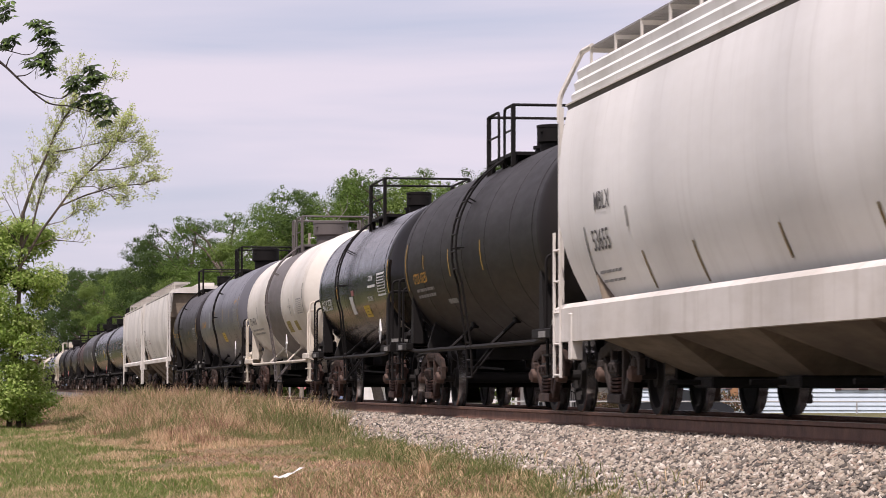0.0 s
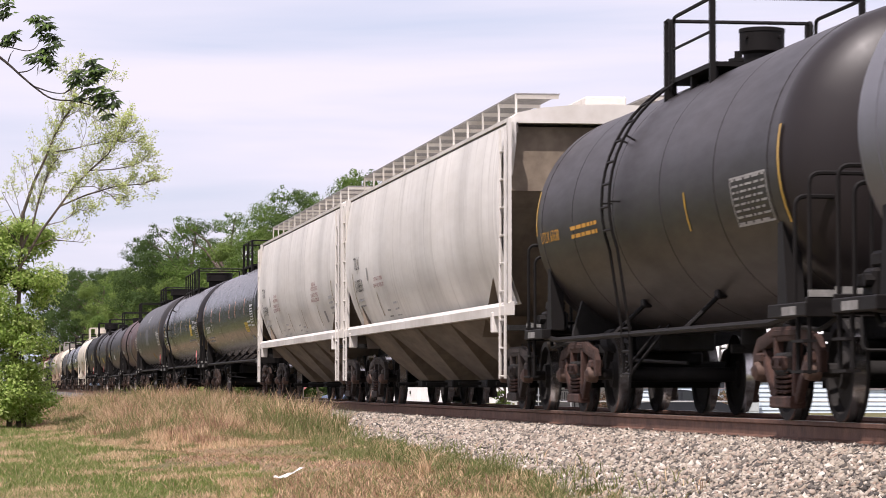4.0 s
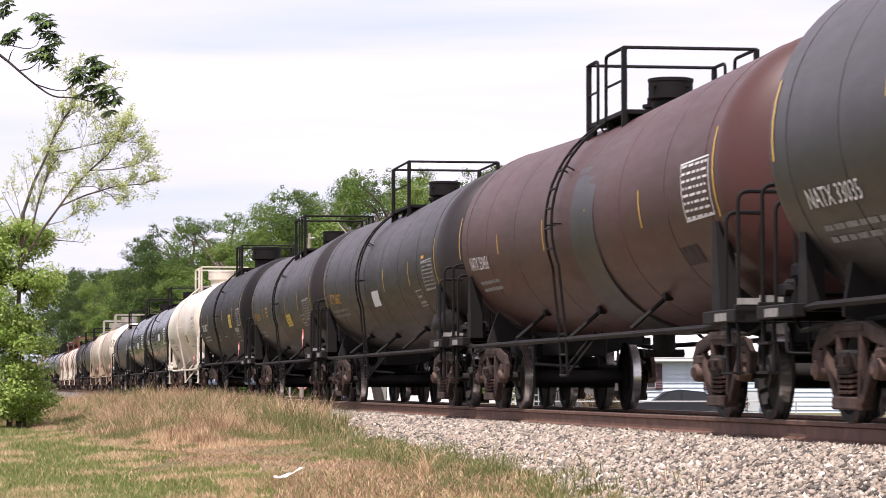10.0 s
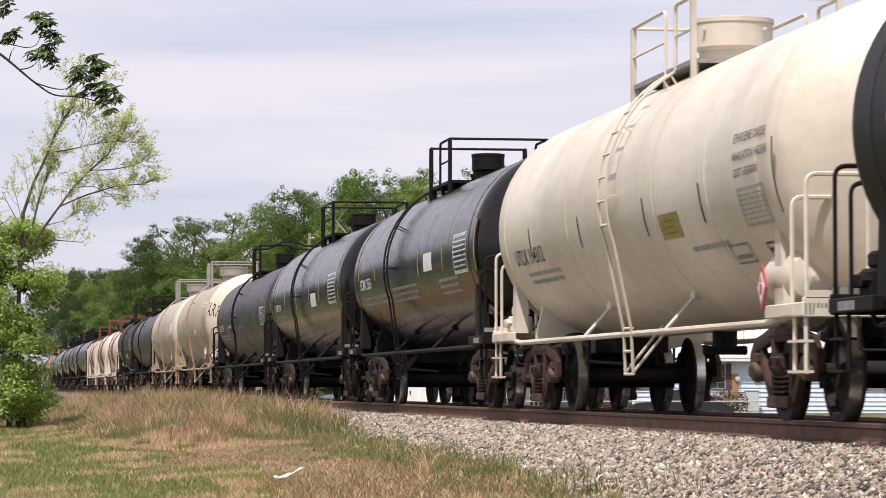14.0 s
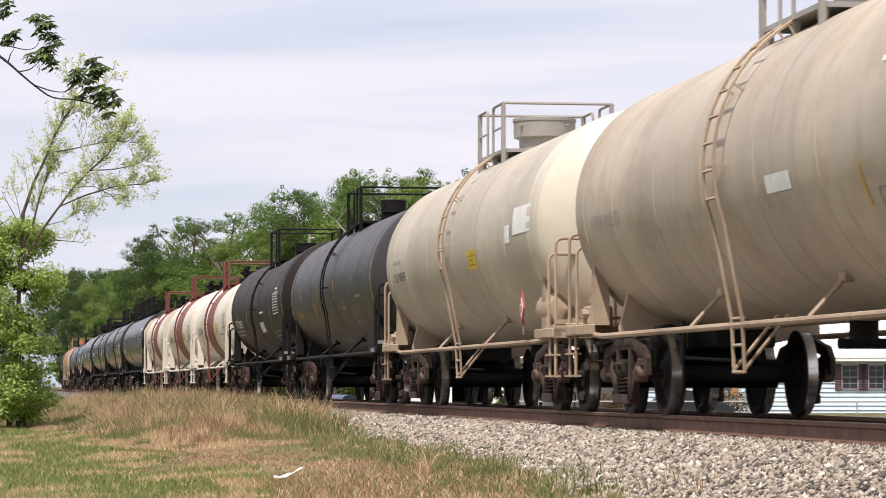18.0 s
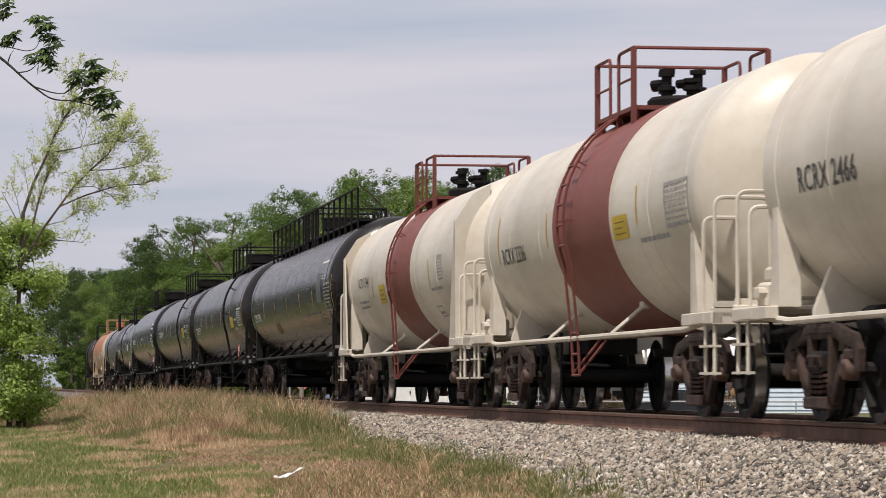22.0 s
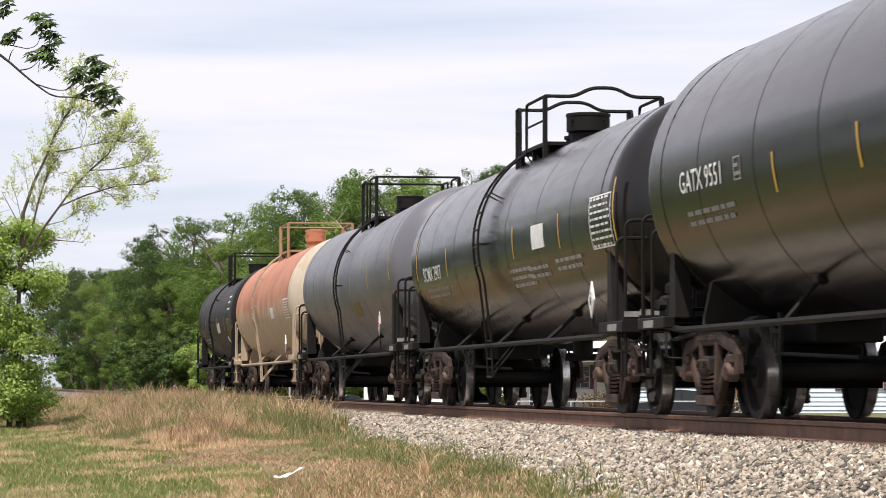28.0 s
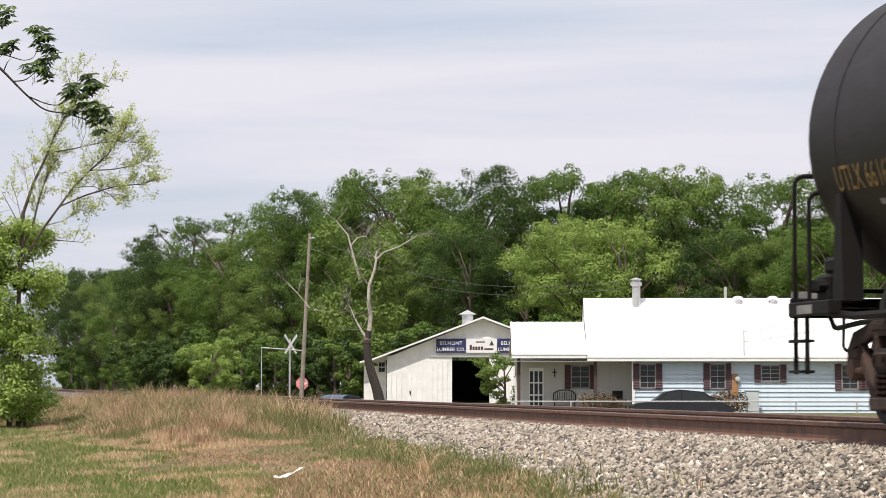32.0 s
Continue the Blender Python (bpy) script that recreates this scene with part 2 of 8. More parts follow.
MAT = {
    "rail": plain("rail_steel", (0.135, 0.068, 0.045), 0.7, 0.35, 5.0, 0.1, 0.3, 30),
    "rail_top": plain("worn_rail_head", (0.30, 0.28, 0.27), 0.35, 0.2, 4.0, 0.8),
    "tie": plain("creosoted_timber", (0.06, 0.045, 0.035), 0.9, 0.4, 9.0, 0, 0.5, 25),
    # Darker than the stones: shade in their gaps is put into the bed.
    "bed": plain("ballast_bed", (0.13, 0.118, 0.105), 0.95, 0.5, 18.0, 0, 0.9, 40),
    "stone": varied("ballast_stone", [(0.0, (0.042, 0.037, 0.033)), (0.2, (0.12, 0.105, 0.09)), (0.42, (0.29, 0.25, 0.20)), (0.62, (0.42, 0.365, 0.29)), (0.8, (0.28, 0.205, 0.155)), (1.0, (0.62, 0.57, 0.49))], 0.85),
    "blade_green": varied("green_grass", [(0.0, (0.116, 0.166, 0.039)), (0.4, (0.162, 0.222, 0.054)), (0.75, (0.222, 0.273, 0.078)), (1.0, (0.370, 0.332, 0.166))], 0.75, True, 0.38),
    "blade_dry": varied("dry_grass", [(0.0, (0.416, 0.278, 0.167)), (0.3, (0.563, 0.394, 0.246)), (0.75, (0.719, 0.522, 0.335)), (1.0, (0.450, 0.341, 0.177))], 0.8, True, 0.25),
    "blade_olive": varied("olive_weeds", [(0.0, (0.110, 0.134, 0.046)), (0.4, (0.153, 0.181, 0.057)), (0.7, (0.206, 0.234, 0.082)), (1.0, (0.343, 0.296, 0.162))], 0.75, True, 0.38),
    "blade_brown": varied("brown_dead_grass", [(0.0, (0.212, 0.117, 0.076)), (0.5, (0.332, 0.191, 0.126)), (1.0, (0.503, 0.326, 0.219))], 0.85, True, 0.25),
    "leaf_far": varied("woodland_leaf", [(0.0, (0.096, 0.165, 0.030)), (0.5, (0.116, 0.192, 0.036)), (1.0, (0.142, 0.217, 0.048))], 0.7, True, 0.34, 0.25),
    "leaf_mid": varied("fresh_leaf", [(0.0, (0.182, 0.283, 0.055)), (0.5, (0.264, 0.369, 0.082)), (1.0, (0.347, 0.429, 0.128))], 0.65, True, 0.34, 0.2),
    "leaf_pale": varied("young_leaf", [(0.0, (0.36, 0.43, 0.13)), (0.5, (0.52, 0.58, 0.22)), (1.0, (0.68, 0.71, 0.38))], 0.6, True, 0.5),
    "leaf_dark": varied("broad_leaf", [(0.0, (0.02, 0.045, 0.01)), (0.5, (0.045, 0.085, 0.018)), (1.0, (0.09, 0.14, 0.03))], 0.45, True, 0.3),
    "leaf_dim": varied("shaded_woodland_leaf", [(0.0, (0.048, 0.084, 0.019)), (0.5, (0.059, 0.103, 0.024)), (1.0, (0.076, 0.123, 0.032))], 0.7, True, 0.32, 0.25),
    "leaf_soft": varied("soft_leaf", [(0.0, (0.142, 0.217, 0.046)), (0.5, (0.171, 0.246, 0.057)), (1.0, (0.203, 0.277, 0.071))], 0.7, True, 0.34, 0.25),
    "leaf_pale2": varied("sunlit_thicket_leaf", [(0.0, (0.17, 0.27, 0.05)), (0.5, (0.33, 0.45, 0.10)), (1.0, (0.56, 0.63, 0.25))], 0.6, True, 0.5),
    "leaf_broad": varied("broad_hanging_leaf", [(0.0, (0.035, 0.05, 0.022)), (0.6, (0.06, 0.095, 0.032)), (1.0, (0.16, 0.25, 0.055))], 0.45, True, 0.35),
    "bark": plain("bark", (0.11, 0.085, 0.065), 0.95, 0.4, 7.0, 0, 0.7, 22),
    "bark_dark": plain("dark_twig_bark", (0.04, 0.031, 0.026), 0.9, 0.35, 9.0, 0, 0.5, 30),
    "bare_wood": plain("bleached_bare_wood", (0.42, 0.38, 0.33), 0.9, 0.3, 5.0, 0, 0.5, 18),
    "bark_pale": plain("weathered_bark", (0.24, 0.21, 0.185), 0.95, 0.4, 5.0, 0, 0.6, 18),
}


def track_at(s):
    """Centre line of the track: place and heading, s metres along it from abreast of the camera."""
    a = BEND * max(s, 0.0)
    return TRACK_X - 0.5 * BEND * max(s, 0.0) ** 2, s, a


NEAR_Y = (-400, 0, 22, 28, 36, 46, 56, 66, 76, 95, 140, 400)
NEAR_Z = (-1.15, -1.0, -0.72, -0.62, -0.53, -0.43, -0.33, -0.25, -0.25, -0.4, -0.6, -0.9)
FAR_Y = (-400, 0, 60, 110, 135, 170, 230, 400)
FAR_Z = (-1.2, -1.1, -1.0, -0.9, -0.86, -0.6, -0.45, -0.4)


def ground_z(x, y):
    """Height of the ground, arrays allowed."""
    e = TRACK_X - x
    near = np.interp(y, NEAR_Y, NEAR_Z) - 0.14 * np.clip((e - 3) / 4, 0, 1.5)
    near = near + 0.05 * np.sin(x * 0.9 + 1.3) * np.sin(y * 0.33) + 0.03 * np.sin(x * 2.3 + y * 0.7)
    far = np.interp(y, FAR_Y, FAR_Z) + 0.03 * np.sin(x * 0.21) * np.sin(y * 0.13)
    w = np.clip(e / 4 + 0.5, 0, 1)
    z = near * w + far * (1 - w)
    dip = np.clip(1 - np.abs(e) / 2.7, 0, 1)
    return z - 0.45 * np.clip(dip * 3, 0, 1)


def grassy():
    m, n, l, b = shader("ground_cover")
    co = n.new("ShaderNodeTexCoord")
    mid, fine = noise_of(n, l, 0.9, 5, 0.65), noise_of(n, l, 14.0, 5, 0.7)
    green = ramp_of(n, l, fine, [(0.25, (0.050, 0.058, 0.025)), (0.55, (0.10, 0.112, 0.042)), (0.8, (0.165, 0.168, 0.068))])
    dry = ramp_of(n, l, fine, [(0.25, (0.15, 0.10, 0.065)), (0.55, (0.32, 0.23, 0.14)), (0.8, (0.48, 0.36, 0.23))])
    soil = ramp_of(n, l, fine, [(0.25, (0.06, 0.04, 0.028)), (0.55, (0.15, 0.095, 0.065)), (0.8, (0.27, 0.19, 0.13))])
    sep, wob = n.new("ShaderNodeSeparateXYZ"), n.new("ShaderNodeMath")
    l.new(co.outputs["Object"], sep.inputs[0])
    wob.operation = "MULTIPLY_ADD"
    wob.inputs[1].default_value = 1.8
    l.new(mid, wob.inputs[0])
    l.new(sep.outputs["X"], wob.inputs[2])
    rng_ = n.new("ShaderNodeMapRange")
    rng_.inputs["From Min"].default_value, rng_.inputs["From Max"].default_value = -2.0, 8.0
    l.new(wob.outputs[0], rng_.inputs["Value"])
    across = rng_.outputs[0]
    col = mix_of(n, l, ramp_of(n, l, mid, [(0.4, grey(0)), (0.62, grey(0.8))]), dry, soil)
    # lawn away from the track, weeds at the foot of the ballast
    col = mix_of(n, l, ramp_of(n, l, across, [(0.46, grey(0.95)), (0.54, grey(0.08))]), col, green)
    col = mix_of(n, l, ramp_of(n, l, across, [(0.72, grey(0)), (0.78, grey(0.75))]), col, green)
    l.new(col, b.inputs["Base Color"])
    b.inputs["Roughness"].default_value = 0.95
    b.inputs["Specular IOR Level"].default_value = 0.2
    bump_of(n, l, fine, 0.8, 0.05, b)
    return m


def make_ground():
    xs = np.concatenate([[-3000, -1200, -500, -200, -90, -40, -20, -10], np.arange(-6, 14.01, 0.4), [17, 22, 30, 45, 70, 110, 180, 320, 700, 1500, 3000]])
    ys = np.concatenate([[-3000, -900, -300, -100, -40, -10, 0, 10], np.arange(18, 100, 1.0), np.arange(100, 300, 10), [320, 380, 450, 600, 900, 1600, 3000, 4500]])
    X, Y = np.meshgrid(xs, ys)
    Z = ground_z(X, Y)
    nx, ny = len(xs), len(ys)
    k = np.arange(nx * ny).reshape(ny, nx)
    f = np.stack([k[:-1, :-1], k[:-1, 1:], k[1:, 1:], k[1:, :-1]], -1).reshape(-1, 4)
    me = fast_mesh("ground", np.stack([X, Y, Z], -1).reshape(-1, 3), f, grassy())
    me.polygons.foreach_set("use_smooth", np.ones(len(f), bool))
    tagged(place("ground", me), "rough green and dry grass verge beside the railway", "ground", kind="structure")


RAIL = [(-0.07, -0.185), (0.07, -0.185), (0.07, -0.17), (0.012, -0.15), (0.011, -0.05), (0.036, -0.036), (0.037, -0.006), (0.03, 0.0),
        (-0.03, 0.0), (-0.037, -0.006), (-0.036, -0.036), (-0.011, -0.05), (-0.012, -0.15), (-0.07, -0.17)]
STATIONS = [-120, -60, 0, 20, 40, 60, 80, 120, 170, 230, 300, 380, 460, 560, 700]


def sweep(outline, mats=None):
    """An outline in (offset, z), swept along the track."""
    g = Geo()
    n = len(outline)
    for s in STATIONS:
        x, y, a = track_at(s)
        g.v += [(x + o, y, z) for o, z in outline]
    m = len(STATIONS)
    g.f = [(i * n + j, i * n + (j + 1) % n, (i + 1) * n + (j + 1) % n, (i + 1) * n + j) for i in range(m - 1) for j in range(n)]
    g.f += [tuple(range(n))[::-1], tuple((m - 1) * n + j for j in range(n))]
    return g


def bed_z(e, y):
    """Height of the ballast at e metres from the track's centre towards the camera."""
    toe = np.where(e > 0, np.interp(y, NEAR_Y, NEAR_Z), np.interp(y, FAR_Y, FAR_Z))
    k = np.clip((np.abs(e) - 1.35) / 1.75, 0, 1)
    k = k * k * (3 - 2 * k) * 0.5 + k * 0.5
    return -0.2 * (1 - k) + (toe - 0.06) * k


def make_track():
    for side, off in (("near", -0.755), ("far", 0.755)):
        r = sweep([(o + off, z) for o, z in RAIL])
        ob = tagged(place("rail", r.mesh("rail", MAT["rail"], False)), "rusty brown steel rail on the ballast", "rail", "rails of the track")
        top = sweep([(off - 0.03, 0.0), (off + 0.03, 0.0), (off + 0.03, 0.003), (off - 0.03, 0.003)])
        part("rail_head", top, MAT["rail_top"], ob, "worn bright running surface", False)
    es = np.array([-3.1, -2.7, -2.2, -1.7, -1.35, -0.6, 0, 0.6, 1.35, 1.6, 1.9, 2.2, 2.5, 2.8, 3.1])
    ys = np.concatenate([np.arange(-120, 0, 20), np.arange(0, 120, 2.0), np.arange(120, 701, 20)])
    E_, Y = np.meshgrid(es, ys)
    X = TRACK_X - E_ - 0.5 * BEND * np.clip(Y, 0, None) ** 2
    k = np.arange(E_.size).reshape(E_.shape)
    f = np.stack([k[:-1, 1:], k[:-1, :-1], k[1:, :-1], k[1:, 1:]], -1).reshape(-1, 4)
    me = fast_mesh("ballast_bed", np.stack([X, Y, bed_z(E_, Y)], -1).reshape(-1, 3), f, MAT["bed"])
    tagged(place("ballast_bed", me), "bank of crushed grey stone under the rails", "ballast", kind="structure")
    # sleepers
    g = Geo()
    for i in range(0, 420):
        y = -20 + i * 0.52
        x = track_at(y)[0]
        g.box(x - 1.3, x + 1.3, y - 0.11, y + 0.11, -0.36, -0.188)
    tagged(place("railway_ties", g.mesh("railway_ties", MAT["tie"], False)), "dark creosoted timber ties sunk in the ballast", "ties", kind="stuff")
    make_stones()


OCTA_F = np.array([(0, 2, 4), (2, 1, 4), (1, 3, 4), (3, 0, 4), (2, 0, 5), (1, 2, 5), (3, 1, 5), (0, 3, 5)])


def scatter_stones(name, e, y, size, label):
    rng = np.random.default_rng(11)
    n = len(e)
    base = np.array([(1, 0, 0), (-1, 0, 0), (0, 1, 0), (0, -1, 0), (0, 0, 1), (0, 0, -1)], float)
    v = base[None] * (0.55 + 0.75 * rng.random((n, 6, 1))) + rng.normal(0, 0.22, (n, 6, 3))
    v *= size[:, None, None] * np.stack([0.8 + 0.6 * rng.random(n), 0.8 + 0.6 * rng.random(n), 0.6 + 0.4 * rng.random(n)], -1)[:, None]
    a = rng.random(n) * 6.283
    ca, sa = np.cos(a)[:, None], np.sin(a)[:, None]
    tilt = rng.normal(0, 0.5, (n, 1))
    x0, y0, z0 = v[..., 0], v[..., 1], v[..., 2]
    y0, z0 = y0 * np.cos(tilt) - z0 * np.sin(tilt), y0 * np.sin(tilt) + z0 * np.cos(tilt)
    x1, y1 = x0 * ca - y0 * sa, x0 * sa + y0 * ca
    X = TRACK_X - e - 0.5 * BEND * np.clip(y, 0, None) ** 2
    Z = bed_z(e, y) + size * 0.15
    v = np.stack([x1 + X[:, None], y1 + y[:, None], z0 + Z[:, None]], -1).reshape(-1, 3)
    f = (OCTA_F[None] + 6 * np.arange(n)[:, None, None]).reshape(-1, 3)
    ob = place(name, fast_mesh(name, v, f, MAT["stone"]))
    return tagged(ob, label, "ballast", kind="stuff")


def make_stones():
    rng = np.random.default_rng(5)
    n1, n2, n3 = 50000, 18000, 6000
    e = np.concatenate([0.85 + 2.35 * rng.random(n1), 0.85 + 2.2 * rng.random(n2), -3 + 3.8 * rng.random(n3)])
    y = np.concatenate([17.5 + 27.5 * rng.random(n1), 45 + 45 * rng.random(n2), 18 + 49 * rng.random(n3)])
    size = np.concatenate([rng.uniform(0.016, 0.036, n1), rng.uniform(0.022, 0.042, n2), rng.uniform(0.02, 0.04, n3)])
    scatter_stones("ballast_stones", e, y, size, "crushed grey and tan ballast stones, sunlit and dusty")


make_ground()
make_track()


# ---- grass ----
def blades(name, x, y, h, w, lean, mat, label):
    """Bent blades of grass: two segments each."""
    rng = np.random.default_rng(len(x))
    n = len(x)
    a = rng.random(n) * 6.283
    z = ground_z(x, y) - 0.02
    e = TRACK_X - x
    on_bed = np.abs(e) < 3.1
    z = np.where(on_bed, np.maximum(z, bed_z(e, y)), z)
    dx, dy = np.cos(a), np.sin(a)
    la = rng.random(n) * 6.283
    lx, ly = np.cos(la) * lean * h, np.sin(la) * lean * h
    v = np.zeros((n, 5, 3))
    for k, (t, ww) in enumerate(((0, 1), (0, -1), (0.55, 0.8), (0.55, -0.8), (1, 0))):
        v[:, k, 0] = x + dx * w * ww / 2 + lx * t * t
        v[:, k, 1] = y + dy * w * ww / 2 + ly * t * t
        v[:, k, 2] = z + h * (t - 0.25 * lean * t * t)
    f = np.array([(0, 1, 3), (0, 3, 2), (2, 3, 4)])
    f = (f[None] + 5 * np.arange(n)[:, None, None]).reshape(-1, 3)
    ob = place(name, fast_mesh(name, v.reshape(-1, 3), f, mat))
    return tagged(ob, label, "grass", kind="stuff")


def noise_field(x, y, s, seed):
    """Smooth values 0 to 1, arrays allowed."""
    r = np.random.default_rng(seed)
    out = np.zeros_like(x)
    for _ in range(7):
        a, k, p = r.random() * 6.283, s * r.uniform(0.6, 1.8), r.random() * 6.283
        out += np.sin((x * np.cos(a) + y * np.sin(a)) * k + p)
    return 0.5 + out / 7


def make_grass():
    rng = np.random.default_rng(21)
    n = 300000
    y = 24 + 56 * rng.random(n) ** 1.35
    e = 2.3 + 6.6 * rng.random(n)
    x = TRACK_X - e
    patch, small = noise_field(x, y * 0.5, 1.6, 3), noise_field(x, y * 0.8, 4.0, 5)
    ee = e + 1.3 * (patch - 0.5) + 0.8 * (small - 0.5)
    lawn = (ee > np.interp(y, [24, 31, 36, 46, 56, 70], [5.2, 5.5, 6.0, 6.3, 7.2, 8.4])) & (y < 78)
    weeds = (ee < 3.75) & (y < 47)
    rust = (y < 34.5) & (ee > 3.9)
    bare = ~lawn & ~weeds & (y > 32) & (y < 43)
    bank = (y > 44.5 + 2.2 * (small - 0.5)) & ~lawn & (e > 2.45)
    end_of_bank = bank & (y < 49) & (ee < 3.9)
    r = rng.random(n)
    kind = np.where(lawn, np.where(r < 0.86, 0, 2), np.where(weeds, np.where(r < 0.72, 1, 2), np.where(rust, np.where(r < 0.32, 3, np.where(r < 0.72, 1, 2)), np.where(bare, np.where(r < 0.42, 3, np.where(r < 0.72, 2, 1)), np.where(r < 0.74, 2, np.where(r < 0.90, 1, 3))))))
    # green patches in the straw, straw in the green
    spots = noise_field(x, y * 0.6, 3.2, 14)
    kind = np.where((bank | bare) & (spots > 0.60) & (r < 0.75), 1, kind)
    kind = np.where((bank | bare) & (spots < 0.30) & (r < 0.6), 3, kind)
    kind = np.where(lawn & (spots > 0.62) & (r < 0.6), 2, kind)
    kind = np.where(end_of_bank & (r < 0.6), 1, kind)
    tall = np.clip((y - 44.5) / 4, 0, 1) * np.clip((np.interp(y, [46, 58, 76], [6.6, 7.6, 9.0]) - ee) / 1.6, 0, 1)
    h = np.where(lawn, 0.05 + 0.07 * rng.random(n), np.where(bare, 0.03 + 0.06 * rng.random(n), np.where(weeds, 0.05 + 0.15 * rng.random(n) * small * 1.6, 0.04 + 0.085 * rng.random(n))))
    h = np.where(bank, 0.10 + tall * (0.10 + 0.40 * rng.random(n) ** 1.4 * (0.55 + 0.9 * small)), h)
    keep = (e > 2.9 + 0.7 * (small - 0.5) - 0.55 * np.clip((y - 45) / 6, 0, 1)) | (rng.random(n) < 0.035)
    keep &= ~(bare & (rng.random(n) < 0.35))
    w = 0.005 + 0.006 * rng.random(n) + y * 0.00006
    lean = np.where(bare, 0.7 + 0.8 * rng.random(n), np.where(bank, 0.25 + 0.9 * rng.random(n) ** 2, 0.25 + 0.75 * rng.random(n)))
    for i, (mat, nm, lb) in enumerate((("blade_green", "green_grass", "short bright green grass on the verge"), ("blade_olive", "weeds", "olive-green weeds at the foot of the ballast"),
                                       ("blade_dry", "dry_grass", "tall dry straw-coloured grass on the bank"), ("blade_brown", "dead_grass", "matted red-brown dead grass on the verge"))):
        k = (kind == i) & keep
        blades(nm, x[k], y[k], h[k], w[k], lean[k], MAT[mat], lb)
    # a lone tuft of straw and coarse clumps of weeds
    m = 46
    blades("straw_tuft", 4.42 + rng.normal(0, 0.03, m), 30.4 + rng.normal(0, 0.05, m), 0.2 + 0.26 * rng.random(m) ** 1.5, np.full(m, 0.009), 0.3 + 0.6 * rng.random(m), MAT["blade_dry"], "lone tuft of pale straw among the weeds")
    cx, cy = TRACK_X - rng.uniform(2.6, 3.9, 110), rng.uniform(26.5, 47, 110)
    k = rng.integers(0, 110, 5200)
    blades("weed_clumps", cx[k] + rng.normal(0, 0.09, 5200), cy[k] + rng.normal(0, 0.14, 5200), 0.06 + 0.14 * rng.random(5200), 0.006 + 0.007 * rng.random(5200), 0.2 + 0.7 * rng.random(5200), MAT["blade_olive"], "clumps of green weeds growing into the ballast")


make_grass()


# ---- the train ----
# A car's own space: +x is the way it goes, -y the side towards the camera, z = 0 the rail top.
STEEL = {
    "black": painted("black_car_paint", (0.009, 0.008, 0.008), 0.6, (0.02, 0.017, 0.015), 0.3, spec=0.15),
    # Grime here and wheel steel below are darkened for the shade under cars.
    "under": plain("underframe_grime", (0.0075, 0.0066, 0.0058), 0.9, 0.4, 5.0, 0, 0.4, 25),
    "truck": plain("rusty_cast_steel", (0.044, 0.025, 0.018), 0.85, 0.6, 5.0, 0.1, 0.6, 30),
    "truck_red": plain("red_oxide_cast_steel", (0.052, 0.025, 0.018), 0.85, 0.5, 5.0, 0.1, 0.6, 30),
    "truck_grey": plain("grey_grimed_cast_steel", (0.035, 0.026, 0.022), 0.8, 0.4, 5.0, 0.1, 0.6, 30),
    "wheel": plain("wheel_steel", (0.010, 0.008, 0.007), 0.85, 0.35, 6.0, 0, 0.3, 30),
    "tread": plain("polished_tread", (0.62, 0.60, 0.58), 0.22, 0.12, 8.0, 0.95),
    "cap": plain("bearing_cap", (0.115, 0.07, 0.052), 0.75, 0.4, 8.0, 0),
    "blue_cap": plain("blue_bearing_cap", (0.35, 0.46, 0.6), 0.5, 0.15, 8.0, 0.1),
    "hose": plain("black_rubber", (0.015, 0.015, 0.015), 0.7, 0.3, 8.0),
    "yellow": plain("yellow_reflector", (0.62, 0.36, 0.03), 0.4, 0.15, 12.0),
    "yellow_panel": plain("yellow_placard", (0.60, 0.42, 0.03), 0.45, 0.2, 8.0),
    "white_mark": plain("white_stencil", (0.72, 0.72, 0.70), 0.6, 0.12, 10.0),
    "grey_mark": plain("faded_stencil", (0.34, 0.33, 0.31), 0.7, 0.25, 10.0),
    "dim_mark": plain("grimed_stencil", (0.23, 0.225, 0.21), 0.7, 0.3, 10.0),
    "amber_mark": plain("amber_stencil", (0.62, 0.31, 0.03), 0.6, 0.15, 10.0),
    "dark_mark": plain("dark_stencil", (0.055, 0.05, 0.05), 0.6, 0.2, 10.0),
    "red_mark": plain("red_stencil", (0.28, 0.09, 0.085), 0.6, 0.2, 10.0),
    "red_placard": plain("red_placard", (0.42, 0.05, 0.045), 0.45, 0.15, 10.0),
    "purple": plain("faded_purple_spray", (0.36, 0.28, 0.46), 0.7, 0.3, 6.0),
    "spray_black": plain("black_spray", (0.02, 0.018, 0.018), 0.6, 0.2, 6.0),
    "pale_trim": painted("cream_trim_paint", (0.76, 0.71, 0.61), 0.5, (0.30, 0.22, 0.14), 0.4),
    "worn_trim": painted("rust_worn_cream_trim", (0.50, 0.40, 0.29), 0.6, (0.22, 0.13, 0.08), 0.7, (0.2, 0.11, 0.07), 0.4),
    "white_trim": painted("white_trim_paint", (0.78, 0.75, 0.70), 0.5, (0.32, 0.27, 0.2), 0.35),
    "red_trim": painted("oxide_red_trim", (0.19, 0.05, 0.038), 0.6, (0.10, 0.04, 0.03), 0.35),
    "rust_trim": painted("rusted_trim", (0.40, 0.24, 0.14), 0.65, (0.2, 0.09, 0.04), 0.5),
    "grate": plain("galvanised_grating", (0.30, 0.29, 0.275), 0.6, 0.2, 9.0, 0.5),
}


